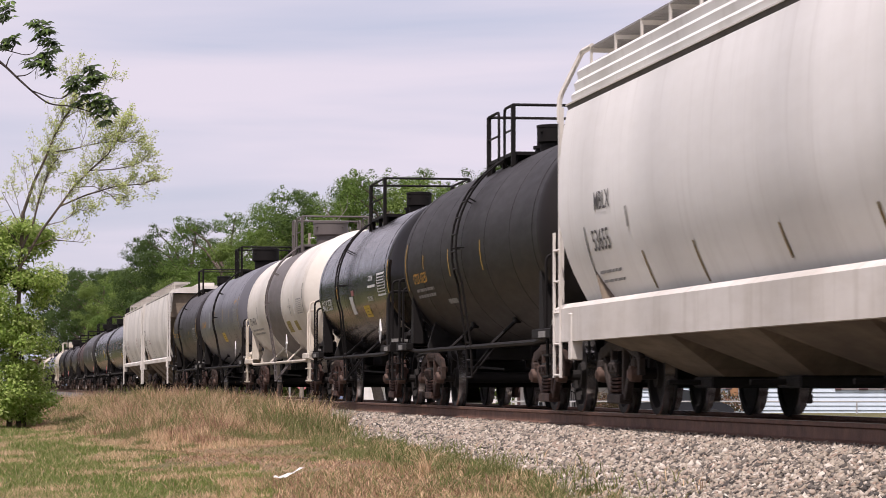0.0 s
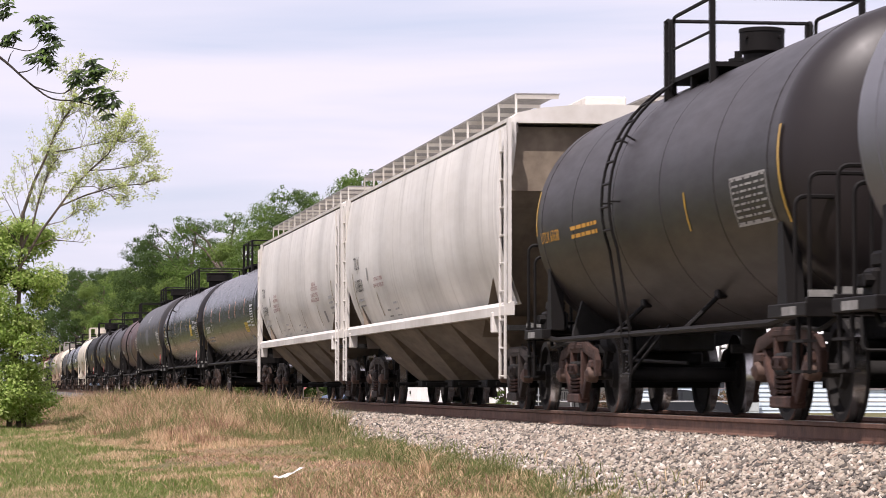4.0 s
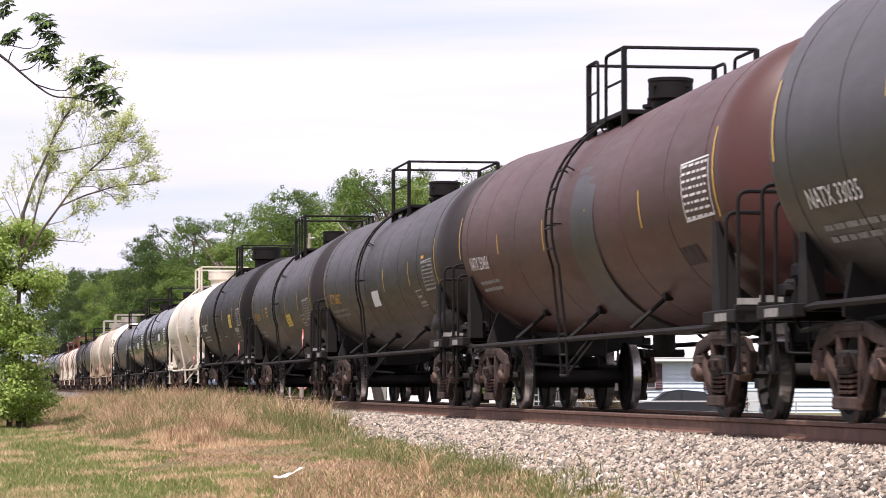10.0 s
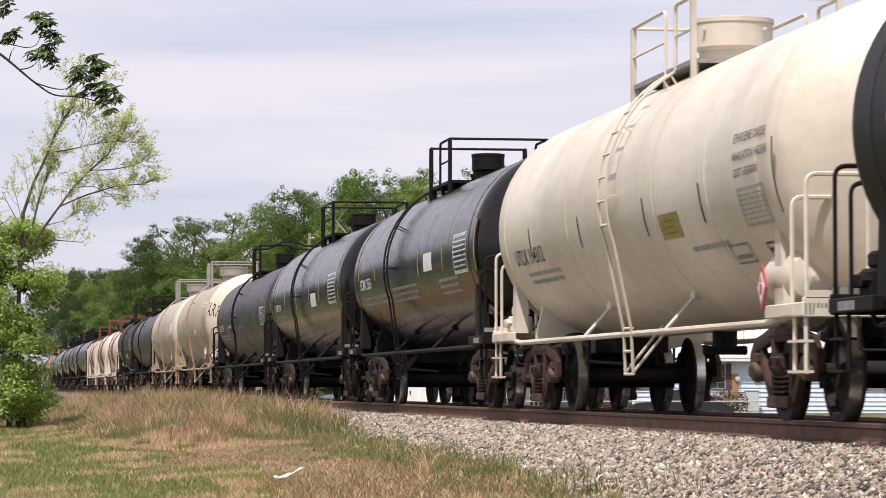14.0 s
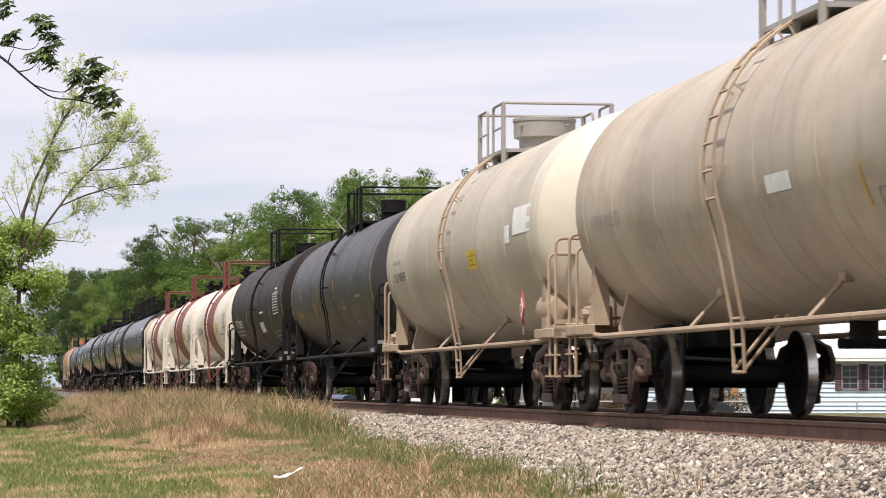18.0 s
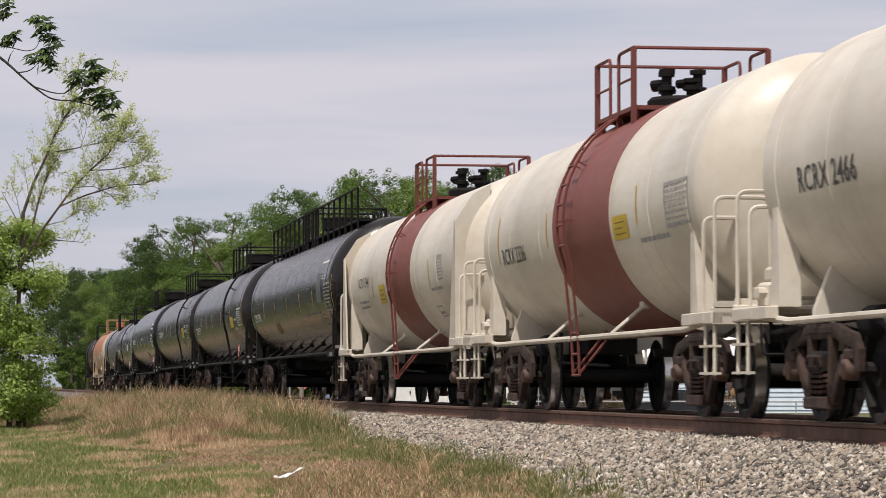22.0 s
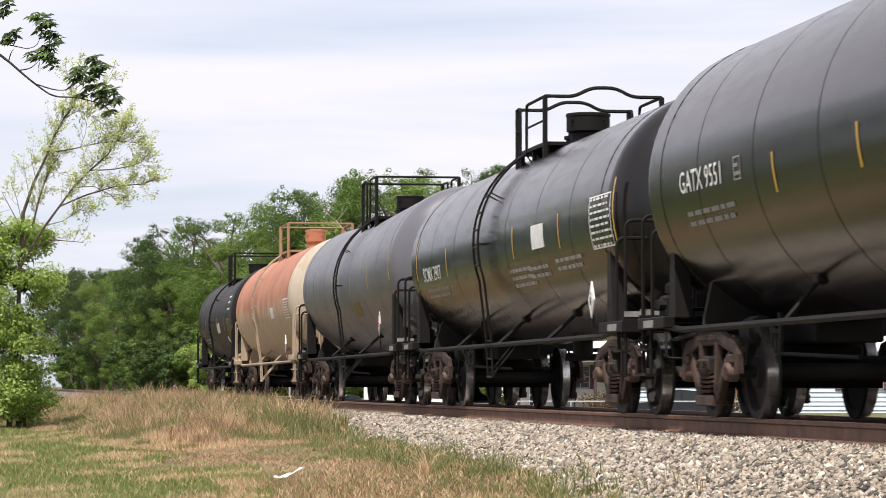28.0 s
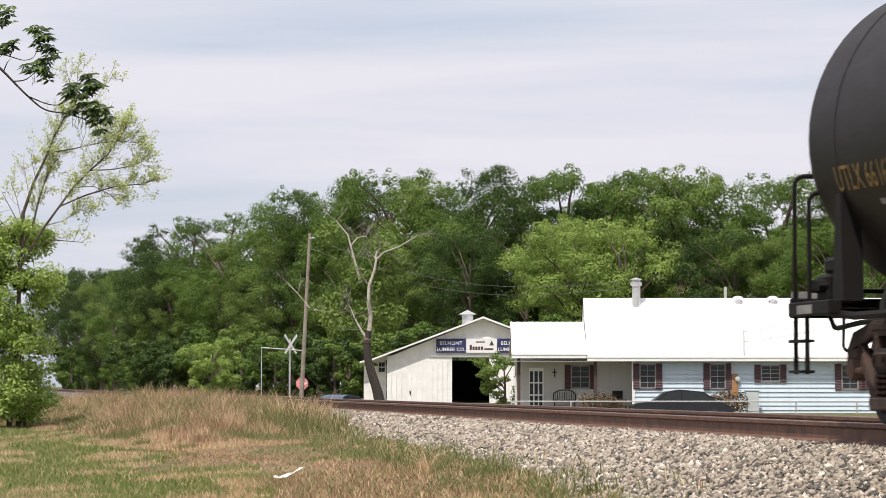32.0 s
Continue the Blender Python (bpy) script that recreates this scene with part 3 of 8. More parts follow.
def tank_paint(name, rgb, rough, dirt, amount, streak=None, sa=0.25, patch=None, pa=0.0):
    return painted(name, rgb, rough, dirt, amount, streak, sa, patch, pa, 0.0, 0.4 if max(rgb) > 0.08 or rough < 0.35 else 0.34 if rough < 0.46 else 0.2)


PAINT = {
    "black": tank_paint("black_tank_paint", (0.0075, 0.0066, 0.007), 0.47, (0.014, 0.0122, 0.0118), 0.35, (0.022, 0.019, 0.018), 0.2),
    "gloss_black": tank_paint("glossy_black_tank_paint", (0.0065, 0.0057, 0.006), 0.19, (0.015, 0.0128, 0.012), 0.3, (0.024, 0.021, 0.02), 0.22),
    "dull_black": tank_paint("dull_black_tank_paint", (0.013, 0.0112, 0.0112), 0.50, (0.026, 0.021, 0.019), 0.4, (0.034, 0.028, 0.025), 0.25),
    "brown_black": tank_paint("brown_black_tank_paint", (0.0175, 0.0136, 0.0144), 0.41, (0.031, 0.024, 0.0225), 0.4, (0.041, 0.034, 0.032), 0.3),
    "olive_black": tank_paint("olive_black_tank_paint", (0.0125, 0.0098, 0.0098), 0.23, (0.025, 0.0195, 0.0178), 0.35, (0.033, 0.027, 0.025), 0.28),
    "grey": tank_paint("grey_tank_paint", (0.112, 0.113, 0.134), 0.34, (0.15, 0.146, 0.152), 0.35, (0.165, 0.16, 0.168), 0.25),
    "slate": tank_paint("slate_tank_paint", (0.031, 0.0285, 0.030), 0.38, (0.05, 0.045, 0.042), 0.4, (0.062, 0.058, 0.056), 0.3),
    "chocolate": tank_paint("dark_brown_tank_paint", (0.0165, 0.0108, 0.0104), 0.48, (0.027, 0.019, 0.017), 0.4, (0.034, 0.025, 0.022), 0.25),
    "maroon": tank_paint("maroon_tank_paint", (0.075, 0.025, 0.022), 0.45, (0.055, 0.042, 0.037), 0.4),
    "cream": tank_paint("cream_tank_paint", (0.54, 0.485, 0.385), 0.42, (0.36, 0.30, 0.225), 0.55, (0.30, 0.265, 0.215), 0.45, (0.38, 0.29, 0.195), 0.3),
    "cream_rust": tank_paint("rust_stained_cream_tank_paint", (0.51, 0.445, 0.35), 0.45, (0.37, 0.29, 0.215), 0.6, (0.28, 0.24, 0.19), 0.5, (0.36, 0.25, 0.16), 0.4),
    "pale_cream": tank_paint("pale_cream_tank_paint", (0.68, 0.62, 0.51), 0.42, (0.45, 0.38, 0.28), 0.45, (0.36, 0.31, 0.24), 0.35),
    "white": tank_paint("white_tank_paint", (0.76, 0.73, 0.66), 0.4, (0.45, 0.38, 0.29), 0.3, (0.5, 0.42, 0.33), 0.25),
    "ivory": tank_paint("ivory_tank_paint", (0.76, 0.71, 0.605), 0.36, (0.40, 0.31, 0.22), 0.45, (0.45, 0.36, 0.25), 0.3),
    "orange": tank_paint("rust_orange_tank_paint", (0.40, 0.135, 0.065), 0.55, (0.42, 0.30, 0.18), 0.5, (0.50, 0.40, 0.27), 0.55, (0.30, 0.08, 0.05), 0.6),
    "hopper": tank_paint("pale_grey_hopper_paint", (0.84, 0.815, 0.765), 0.5, (0.46, 0.42, 0.36), 0.32, (0.40, 0.37, 0.33), 0.42),
    "hopper_white": tank_paint("white_hopper_paint", (0.86, 0.85, 0.82), 0.45, (0.58, 0.55, 0.50), 0.22, (0.60, 0.57, 0.53), 0.3),
    "band_grey": tank_paint("grey_band_paint", (0.16, 0.145, 0.14), 0.5, (0.12, 0.1, 0.09), 0.4),
    "band_red": tank_paint("oxide_red_band_paint", (0.25, 0.065, 0.048), 0.5, (0.14, 0.06, 0.05), 0.35),
    "chute": tank_paint("dusty_chute_paint", (0.26, 0.21, 0.155), 0.8, (0.07, 0.05, 0.036), 0.85),
}


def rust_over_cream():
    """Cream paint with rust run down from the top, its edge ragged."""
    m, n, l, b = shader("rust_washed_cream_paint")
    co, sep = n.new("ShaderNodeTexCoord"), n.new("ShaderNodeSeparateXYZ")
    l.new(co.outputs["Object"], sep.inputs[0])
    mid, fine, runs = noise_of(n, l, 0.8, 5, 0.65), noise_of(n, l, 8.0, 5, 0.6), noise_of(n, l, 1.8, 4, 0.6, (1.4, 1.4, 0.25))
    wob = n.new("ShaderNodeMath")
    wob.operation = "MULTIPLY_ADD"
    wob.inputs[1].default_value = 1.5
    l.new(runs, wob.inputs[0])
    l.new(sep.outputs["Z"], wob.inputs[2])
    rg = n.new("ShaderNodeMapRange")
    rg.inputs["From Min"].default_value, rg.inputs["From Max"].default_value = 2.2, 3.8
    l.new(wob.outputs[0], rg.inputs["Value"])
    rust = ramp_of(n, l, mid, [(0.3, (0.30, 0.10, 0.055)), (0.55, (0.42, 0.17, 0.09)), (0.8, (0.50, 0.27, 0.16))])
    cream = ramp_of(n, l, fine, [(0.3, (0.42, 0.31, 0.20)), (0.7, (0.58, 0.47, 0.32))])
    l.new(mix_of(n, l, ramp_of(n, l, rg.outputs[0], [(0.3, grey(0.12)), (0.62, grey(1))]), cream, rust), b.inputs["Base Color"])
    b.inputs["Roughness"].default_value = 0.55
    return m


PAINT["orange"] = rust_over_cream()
WHEEL_R = 0.457
KIT = {}


def make_kit():
    """Meshes shared by all cars: wheels, side frames, springs, couplers."""
    g = Geo()
    for y, d in ((-0.755, -1), (0.755, 1)):
        prof = [(0.12, -0.07), (0.15, -0.075), (0.17, -0.02), (0.37, 0.015), (0.385, -0.06), (0.455, -0.065), (0.457, 0.045), (0.475, 0.052),
                (0.482, 0.065), (0.478, 0.075), (0.39, 0.072), (0.37, 0.045), (0.17, 0.03), (0.15, 0.075), (0.12, 0.08)]
        g.turn([(r, y - d * a) for r, a in prof], "y", (0, 0, 0), 36)
    g.tube([(0, -0.7, 0), (0, 0.7, 0)], 0.085, 12)
    g.tube([(0, -1.06, 0), (0, -0.8, 0)], 0.065, 10)
    g.tube([(0, 1.06, 0), (0, 0.8, 0)], 0.065, 10)
    KIT["wheelset"] = g.mesh("wheelset", STEEL["wheel"])
    # worn bright treads
    me = KIT["wheelset"]
    me.materials.append(STEEL["tread"])
    for q in me.polygons:
        if all(0.452 < math.hypot(me.vertices[i].co.x, me.vertices[i].co.z) < 0.46 for i in q.vertices):
            q.material_index = 1
    # cast side frame with its two windows and bolster opening
    for key in ("truck", "truck_red", "truck_grey"):
        for side in (-1, 1):
            g = Geo()
            y0, y1 = side * 1.0, side * 1.062
            # arched top chord, jaws over the bearings, tension members, columns and spring seat
            g.bar([(-1.10, 0.44), (-1.10, 0.60), (-0.98, 0.70), (-0.72, 0.735), (-0.45, 0.79), (0.45, 0.79), (0.72, 0.735), (0.98, 0.70), (1.10, 0.60), (1.10, 0.44)], 0.066, y0, y1 + side * 0.012)
            for k in (-1, 1):
                g.bar([(k * 0.73, 0.42), (k * 0.72, 0.56), (k * 0.82, 0.66)], 0.045, y0, y1)
                g.bar([(k * 0.72, 0.55), (k * 0.56, 0.40), (k * 0.40, 0.22), (k * 0.22, 0.17)], 0.055, y0 + side * 0.005, y1 + side * 0.02)
                g.bar([(k * 0.33, 0.76), (k * 0.32, 0.50), (k * 0.30, 0.24)], 0.045, y0 + side * 0.004, y1 + side * 0.02)
                g.box(k * 0.89 - 0.12, k * 0.89 + 0.12, min(side * 0.95, side * 1.09), max(side * 0.95, side * 1.09), 0.53, 0.63, 0.02)
            g.bar([(-0.36, 0.175), (0.36, 0.175)], 0.055, y0 - side * 0.02, y1 + side * 0.06)
            g.bar([(-0.40, 0.80), (0.40, 0.80)], 0.03, y0 - side * 0.02, y1 + side * 0.02)
            g.box(-0.20, 0.20, min(side * 1.0, side * 1.15), max(side * 1.0, side * 1.15), 0.45, 0.60, 0.03)
            for bx in (-0.12, 0.12):
                g.turn([(0.0001, side * 1.17), (0.03, side * 1.165), (0.034, side * 1.14)], "y", (bx, 0, 0.53), 8)
            KIT["frame", key, side] = g.mesh("side_frame", STEEL[key], True, 30)
        g = Geo()
        g.box(-0.2, 0.2, -1.13, 1.13, 0.42, 0.62, 0.03)
        g.box(-0.28, 0.28, -0.45, 0.45, 0.58, 0.74, 0.03)
        # Underframe colour on the bolster makes the frame windows read as shaded.
        KIT["bolster", key] = g.mesh("bolster", STEEL["under"], True, 30)
    for side in (-1, 1):
        g = Geo()
        for sx in (-0.15, 0.0, 0.15):
            pts = [(sx + 0.062 * math.cos(a * 0.9), side * (1.05) + 0.062 * math.sin(a * 0.9), 0.23 + 0.22 * a / 34) for a in range(35)]
            g.tube(pts, 0.016, 5)
        KIT["spring", side] = g.mesh("spring_nest", STEEL["truck_red"])
        for nm in ("cap", "blue_cap"):
            g = Geo()
            g.turn([(0.0, side * 1.15), (0.045, side * 1.148), (0.06, side * 1.13), (0.085, side * 1.12), (0.095, side * 1.07), (0.095, side * 1.0)], "y", (0, 0, 0.457), 16)
            KIT[nm, side] = g.mesh("bearing", STEEL[nm])
    g = Geo()
    g.box(-0.02, 0.02, -0.72, 0.72, 0.30, 0.42)
    for k in (-1, 1):
        for y in (-0.755, 0.755):
            g.plate([(k * 0.36, 0.30), (k * 0.41, 0.32), (k * 0.43, 0.60), (k * 0.37, 0.62)], y - 0.05, y + 0.05)
        g.box(min(k * 0.2, k * 0.38), max(k * 0.2, k * 0.38), -0.8, 0.8, 0.36, 0.42)
    KIT["brake"] = g.mesh("brake_rigging", STEEL["under"])
    # coupler with its knuckle, pointing to +x
    g = Geo()
    g.box(-0.75, 0.0, -0.09, 0.09, 0.72, 0.92, 0.02)
    g.plate([(0.0, -0.15), (0.18, -0.22), (0.30, -0.2), (0.30, -0.06), (0.16, -0.02), (0.2, 0.1), (0.33, 0.14), (0.30, 0.22), (0.1, 0.2), (0.0, 0.12)], 0.68, 0.98, "z")
    KIT["coupler"] = g.mesh("coupler", STEEL["truck_grey"], True, 30)
    g = Geo()
    g.tube(rounded([(0.0, 0.30, 0.78), (0.12, 0.32, 0.60), (0.30, 0.34, 0.48), (0.42, 0.3, 0.62)], 0.12), 0.03, 6)
    KIT["hose"] = g.mesh("air_hose", STEEL["hose"])


make_kit()
WHEELSETS = []


def add_truck(car, x, key, cap="cap"):
    tr = place("truck", KIT["bolster", key], car, Matrix.Translation((x, 0, 0)), "cast steel freight truck with roller bearings")
    for k in (-0.889, 0.889):
        w = place("wheelset", KIT["wheelset"], tr, Matrix.Translation((k, 0, WHEEL_R)))
        WHEELSETS.append((w, k))
        for side in (-1, 1):
            place("bearing", KIT[cap, side], tr, Matrix.Translation((k, 0, 0)))
    for side in (-1, 1):
        place("side_frame", KIT["frame", key, side], tr)
        place("spring_nest", KIT["spring", side], tr)
    place("brake_rigging", KIT["brake"], tr)
    return tr


def add_ends(car, half, hoses=True):
    for k in (1, -1):
        m = Matrix.Translation((k * (half - 0.33), 0, 0)) @ Matrix.Rotation(0 if k > 0 else math.pi, 4, "Z")
        place("coupler", KIT["coupler"], car, m)
        if hoses:
            place("air_hose", KIT["hose"], car, m)


SAG = [0.0, 1.0]


def sag(x):
    """Rise of a barrel that slopes down to its middle."""
    return SAG[0] * min(abs(x) / SAG[1], 1.0)


def bowed(g):
    if SAG[0]:
        g.v = [(x, y, z + sag(x)) for x, y, z in g.v]
    return g


def on_tank(u, phi, r, zt, lift=0.0):
    """A place on the near side of a tank: u along it, phi radians above its middle."""
    return (u, -(r + lift) * math.cos(phi), zt + (r + lift) * math.sin(phi))


def tank_patch(g, u0, u1, z0, z1, r, zt, lift=0.006, slant=0.0):
    """A thin sheet on the tank's near side between two heights."""
    base = zt
    zt = base + sag(u0)
    a0 = math.asin(max(-0.999, min(0.999, (z0 - zt) / r)))
    a1 = math.asin(max(-0.999, min(0.999, (z1 - zt) / r)))
    n = max(2, int(abs(a1 - a0) / 0.12) + 1)
    v, f = [], []
    for i in range(n + 1):
        a = a0 + (a1 - a0) * i / n
        d = slant * i / n
        v += [on_tank(u0 + d, a, r, base + sag(u0 + d), lift), on_tank(u1 + d, a, r, base + sag(u1 + d), lift)]
    for i in range(n):
        f.append((2 * i, 2 * i + 1, 2 * i + 3, 2 * i + 2))
    return g.add(v, f)


TEXTS = {}


def text_flat(body, size, squeeze=0.8):
    """Vertices and faces of a line of lettering, its left end at 0."""
    key = (body, size, squeeze)
    if key not in TEXTS:
        cu = bpy.data.curves.new("lettering", "FONT")
        cu.body, cu.size, cu.resolution_u = body, size * 1.38, 2
        cu.offset = size * 0.006
        ob = bpy.data.objects.new("lettering", cu)
        me = bpy.data.meshes.new_from_object(ob)
        TEXTS[key] = ([(p.co.x * squeeze, p.co.y) for p in me.vertices], [tuple(q.vertices) for q in me.polygons])
        bpy.data.meshes.remove(me)
        bpy.data.objects.remove(ob)
        bpy.data.curves.remove(cu)
    return TEXTS[key]


def text_on_tank(g, body, u, z, size, r, zt, squeeze=1.15, slant=0.0, straight=99.0, hd=0.5):
    v, f = text_flat(body, size, squeeze)
    base = zt
    zt = base + sag(u)
    a0 = math.asin(max(-0.999, min(0.999, (z - zt) / r)))
    out = []
    for x, y in v:
        w = u + x + slant * y
        if w <= straight:
            out.append(on_tank(w, a0 + y / r, r, base + sag(w), 0.008))
        else:
            # round the shoulder of the head
            b = min((w - straight) / (0.65 * (r + hd)) * 0.72, 1.2)
            out.append(on_tank(straight + (hd + 0.012) * math.sin(b), a0 + y / r, r * math.cos(b), zt, 0.012))
    g.add(out, f)


def framed(g, u0, u1, z0, z1, r, zt, t=0.018):
    """Thin painted border of a stencil box."""
    for a, b, c, d in ((u0, u1, z0, z0 + t), (u0, u1, z1 - t, z1), (u0, u0 + 1.6 * t, z0 + t, z1 - t), (u1 - 1.6 * t, u1, z0 + t, z1 - t)):
        tank_patch(g, a, b, c, d, r, zt)


def bars_on_tank(g, u, z, w, rows, r, zt, h=0.045, gap=0.05, seed=1):
    """Lines of writing too small to read, as bars."""
    rnd = random.Random(seed)
    for i in range(rows):
        x = u
        zz = z - i * (h + gap)
        while x < u + w - 0.05:
            k = rnd.uniform(0.12, 0.34)
            tank_patch(g, x, min(x + k, u + w), zz, zz + h, r, zt)
            x += k + 0.05


TRAIN = []
SPANS = [16.86, 35.94, 50.71, 63.92, 80.75, 98.08, 112.31, 131.22, 149.36, 170.66, 191.5, 211.22, 229.31, 247.76, 264.53, 282.68, 299.3, 315.82,
         332.49, 350.84, 367.86, 384.64, 401.56, 418.64, 433.53, 448.73, 464.99, 485.48, 506.77, 528.58, 548.3, 566.6, 583.67, 600.85, 616.03]


def car_root(k, label, category):
    root = new(category.replace(" ", "_"))
    root.empty_display_size = 0.5
    tagged(root, label, category, "cars of the freight train")
    s = (SPANS[k] + SPANS[k + 1]) / 2
    TRAIN.append((root, s))
    return root, (SPANS[k + 1] - SPANS[k]) / 2


def build_tank(k, label, slope, paint, trim="black", truck="truck", cap="cap", dome=(0.27, 0.45), dome_x=0.0, rail_mat=None, rail_high=0.62,
               lad=0.0, stripes=(), stripe_mat="yellow", marks=(), band=None, jacket=False, long_walk=None, rail_wave=False, front_head=None, yellow=None, panel=None, mid_head=None, head_plate=False,
               platform=(1.05, 0.8), pedestal=False, valves=False, ladder=True, seam=2.2, bottom=0.93, near_end="tank", extra=None, strap=True, pipe_z=0.885, far_rail=False, rear_extra=0.0, end_placard=None, bow=0.0):
    root, half = car_root(k, label, "tank car")
    tm, um = STEEL[trim], STEEL["under"]
    rm = STEEL[rail_mat] if rail_mat else tm
    q = 0.316 + 8.291 * slope
    r = (q - bottom) / 2.087
    zt = r + bottom
    sill = half - 0.40           # end of the frame
    tl = half - 0.72             # end of the tank
    hd = r * 0.42
    # shell with domed heads and raised seams
    lad = lad if lad is not None else 0.0
    prof = [(0.0001, -tl)]
    for i in range(1, 9):
        a = i / 8 * math.pi / 2
        prof.append((r * math.sin(a), -tl + hd * (1 - math.cos(a))))
    body = tl - hd
    SAG[0], SAG[1] = bow, body
    prof.append((r, -body + 0.05))
    far_half = [(rr, -a) for rr, a in reversed(prof)]
    prof = [(rr, a - rear_extra) for rr, a in prof]
    n = max(2, int(round(2 * body / seam)))
    for i in range(1, n):
        x = -body + 2 * body * i / n
        prof += [(r, x - 0.06), (r, x - 0.016), (r - 0.014, x - 0.010), (r - 0.014, x + 0.010), (r, x + 0.016), (r, x + 0.06)]
    g = Geo().turn(prof + far_half, "x", (0, 0, zt), 64)
    tank = part("tank", bowed(g), PAINT[paint], root, "", True)
    if band:
        x0, x1, bm_ = band[0] - tl, band[1] - tl, band[2]
        g = Geo().turn([(r - 0.01, x0), (r + 0.008, x0), (r + 0.008, x1), (r - 0.01, x1)], "x", (0, 0, zt), 56)
        part("band", g, PAINT[bm_], tank, "painted band round the tank")
    if mid_head:
        for x0, x1, pm in mid_head:
            x0, x1 = x0 - tl, x1 - tl
            g = Geo().turn([(r - 0.01, x0), (r + 0.007, x0), (r + 0.007, x1), (r - 0.01, x1)], "x", (0, 0, zt), 56)
            part("tank_course", g, PAINT[pm], tank, "course of the shell in another colour")
    if front_head:
        x0, hm = front_head[0] - tl, PAINT[front_head[1]]
        cup = [(r - 0.01, x0), (r + 0.007, x0), (r + 0.007, body)]
        for i in range(1, 9):
            a = math.pi / 2 * (1 - i / 8)
            cup.append((max((r + 0.007) * math.sin(a), 0.0001), tl + 0.007 - hd * (1 - math.cos(a))))
        part("front_head", Geo().turn(cup, "x", (0, 0, zt), 56), hm, tank, "front head in another colour")
    if strap:
        for x in (-body * 0.94, body * 0.94):
            g = Geo().turn([(r - 0.002, x - 0.04), (r + 0.006, x - 0.036), (r + 0.006, x + 0.036), (r - 0.002, x + 0.04)], "x", (0, 0, zt), 56)
            part("strap", bowed(g), PAINT[paint], tank)
    # stub sills, bolsters and saddles
    for e in (-1, 1):
        g = Geo()
        x0, x1 = sorted((e * (sill), e * (half - 3.6)))
        g.box(x0, x1, -0.34, 0.34, 0.74, 1.10, 0.02)
        part("stub_sill", g, um, root)
        xb = e * (half - 2.25)
        g = Geo()
        w0 = math.sqrt(max(r * r - (zt - 1.45) ** 2, 0.1))
        g.plate([(-1.12, 0.90), (-1.12, 0.98), (-w0 * 0.92, 1.38), (-w0 * 0.6, zt - math.sqrt(r * r - (w0 * 0.6) ** 2)), (0, bottom + 0.02), (w0 * 0.6, zt - math.sqrt(r * r - (w0 * 0.6) ** 2)), (w0 * 0.92, 1.38), (1.12, 0.98), (1.12, 0.90), (0.4, 0.75), (-0.4, 0.75)], xb - 0.05, xb + 0.05, "x")
        part("saddle", g, tm if trim in ("pale_trim", "white_trim", "worn_trim") else um, root)
        for side in (-1, 1):
            g = Geo()
            w1 = math.sqrt(max(r * r - (1.72 - zt) ** 2, 0.2))
            xs = e * (half - 1.55)
            g.plate([(xs - 0.16, 1.02), (xs + 0.16, 1.02), (xs + 0.04 - e * 0.05, 1.9), (xs - 0.1 - e * 0.05, 1.9)], side * 1.28, side * (min(w1, 1.24) - 0.12))
            part("saddle_brace", g, tm, root)
        # end platform, corner rails and steps
        g = Geo()
        x0, x1 = sorted((e * sill, e * (sill - 0.55)))
        g.box(x0, x1, -1.36, 1.36, 0.98, 1.02)
        xe0, xe1 = sorted((e * sill, e * (sill - 0.06)))
        g.box(xe0, xe1, -1.38, 1.38, 0.90, 1.07, 0.01)
        x0, x1 = sorted((e * sill, e * (sill - 1.25)))
        g.box(x0, x1, -1.39, -1.27, 0.91, 1.03, 0.01)
        g.box(x0, x1, 1.27, 1.39, 0.91, 1.03, 0.01)
        part("end_platform", g, tm, root)
        for side in (-1, 1):
            g = Geo()
            y = side * 1.34
            xa, xb_ = e * (sill - 0.04), e * (sill - 0.50)
            g.tube(rounded([(xa, y, 1.0), (xa, y, 2.12), (xa - e * 0.02, y - side * 0.55, 2.12), (xa - e * 0.02, y - side * 0.55, 1.02)], 0.1), 0.021, 6)
            part("end_handrail", g, tm, root)
            g = Geo()
            g.tube(rounded([(xb_, y, 1.0), (xb_, y, 1.95), (xb_ - e * 0.02, y - side * 0.35, 1.95)], 0.1), 0.021, 6)
            part("corner_handrail", g, tm, root)
            g = Geo()
            for xx in (e * (sill - 0.06), e * (sill - 0.42)):
                g.tube([(xx, y, 0.95), (xx, y, 0.42)], 0.022, 5)
            for zz in (0.44, 0.70):
                g.box(min(e * (sill - 0.04), e * (sill - 0.44)), max(e * (sill - 0.04), e * (sill - 0.44)), y - 0.06, y + 0.06, zz - 0.012, zz + 0.012)
            part("step", g, tm, root)
    # long running pipes with their inclined stays
    for side in (-1, 1):
        g = Geo()
        y = side * 1.27
        if far_rail and side > 0:
            rail = part("far_side_railing", Geo().tube([(-half + 3.4, y, 0.76), (half - 3.4, y, 0.76)], 0.02, 6).tube([(-half + 3.4, y, 0.64), (half - 3.4, y, 0.64)], 0.014, 5), tm, root)
            drop = Geo().tube([(0, 0, 0.63), (0, 0, pipe_z)], 0.012, 5).mesh("dropper", tm)
            for i in range(24):
                place("dropper", drop, rail, Matrix.Translation((-half + 3.5 + (2 * half - 7.0) * i / 23 + 0.12 * (i % 2), y, 0)))
        g.tube([(-sill + 0.55, y, 0.95), (-sill + 1.6, y, pipe_z), (sill - 1.6, y, pipe_z), (sill - 0.55, y, 0.95)], 0.033, 8)
        part("side_handrail", g, tm, root)
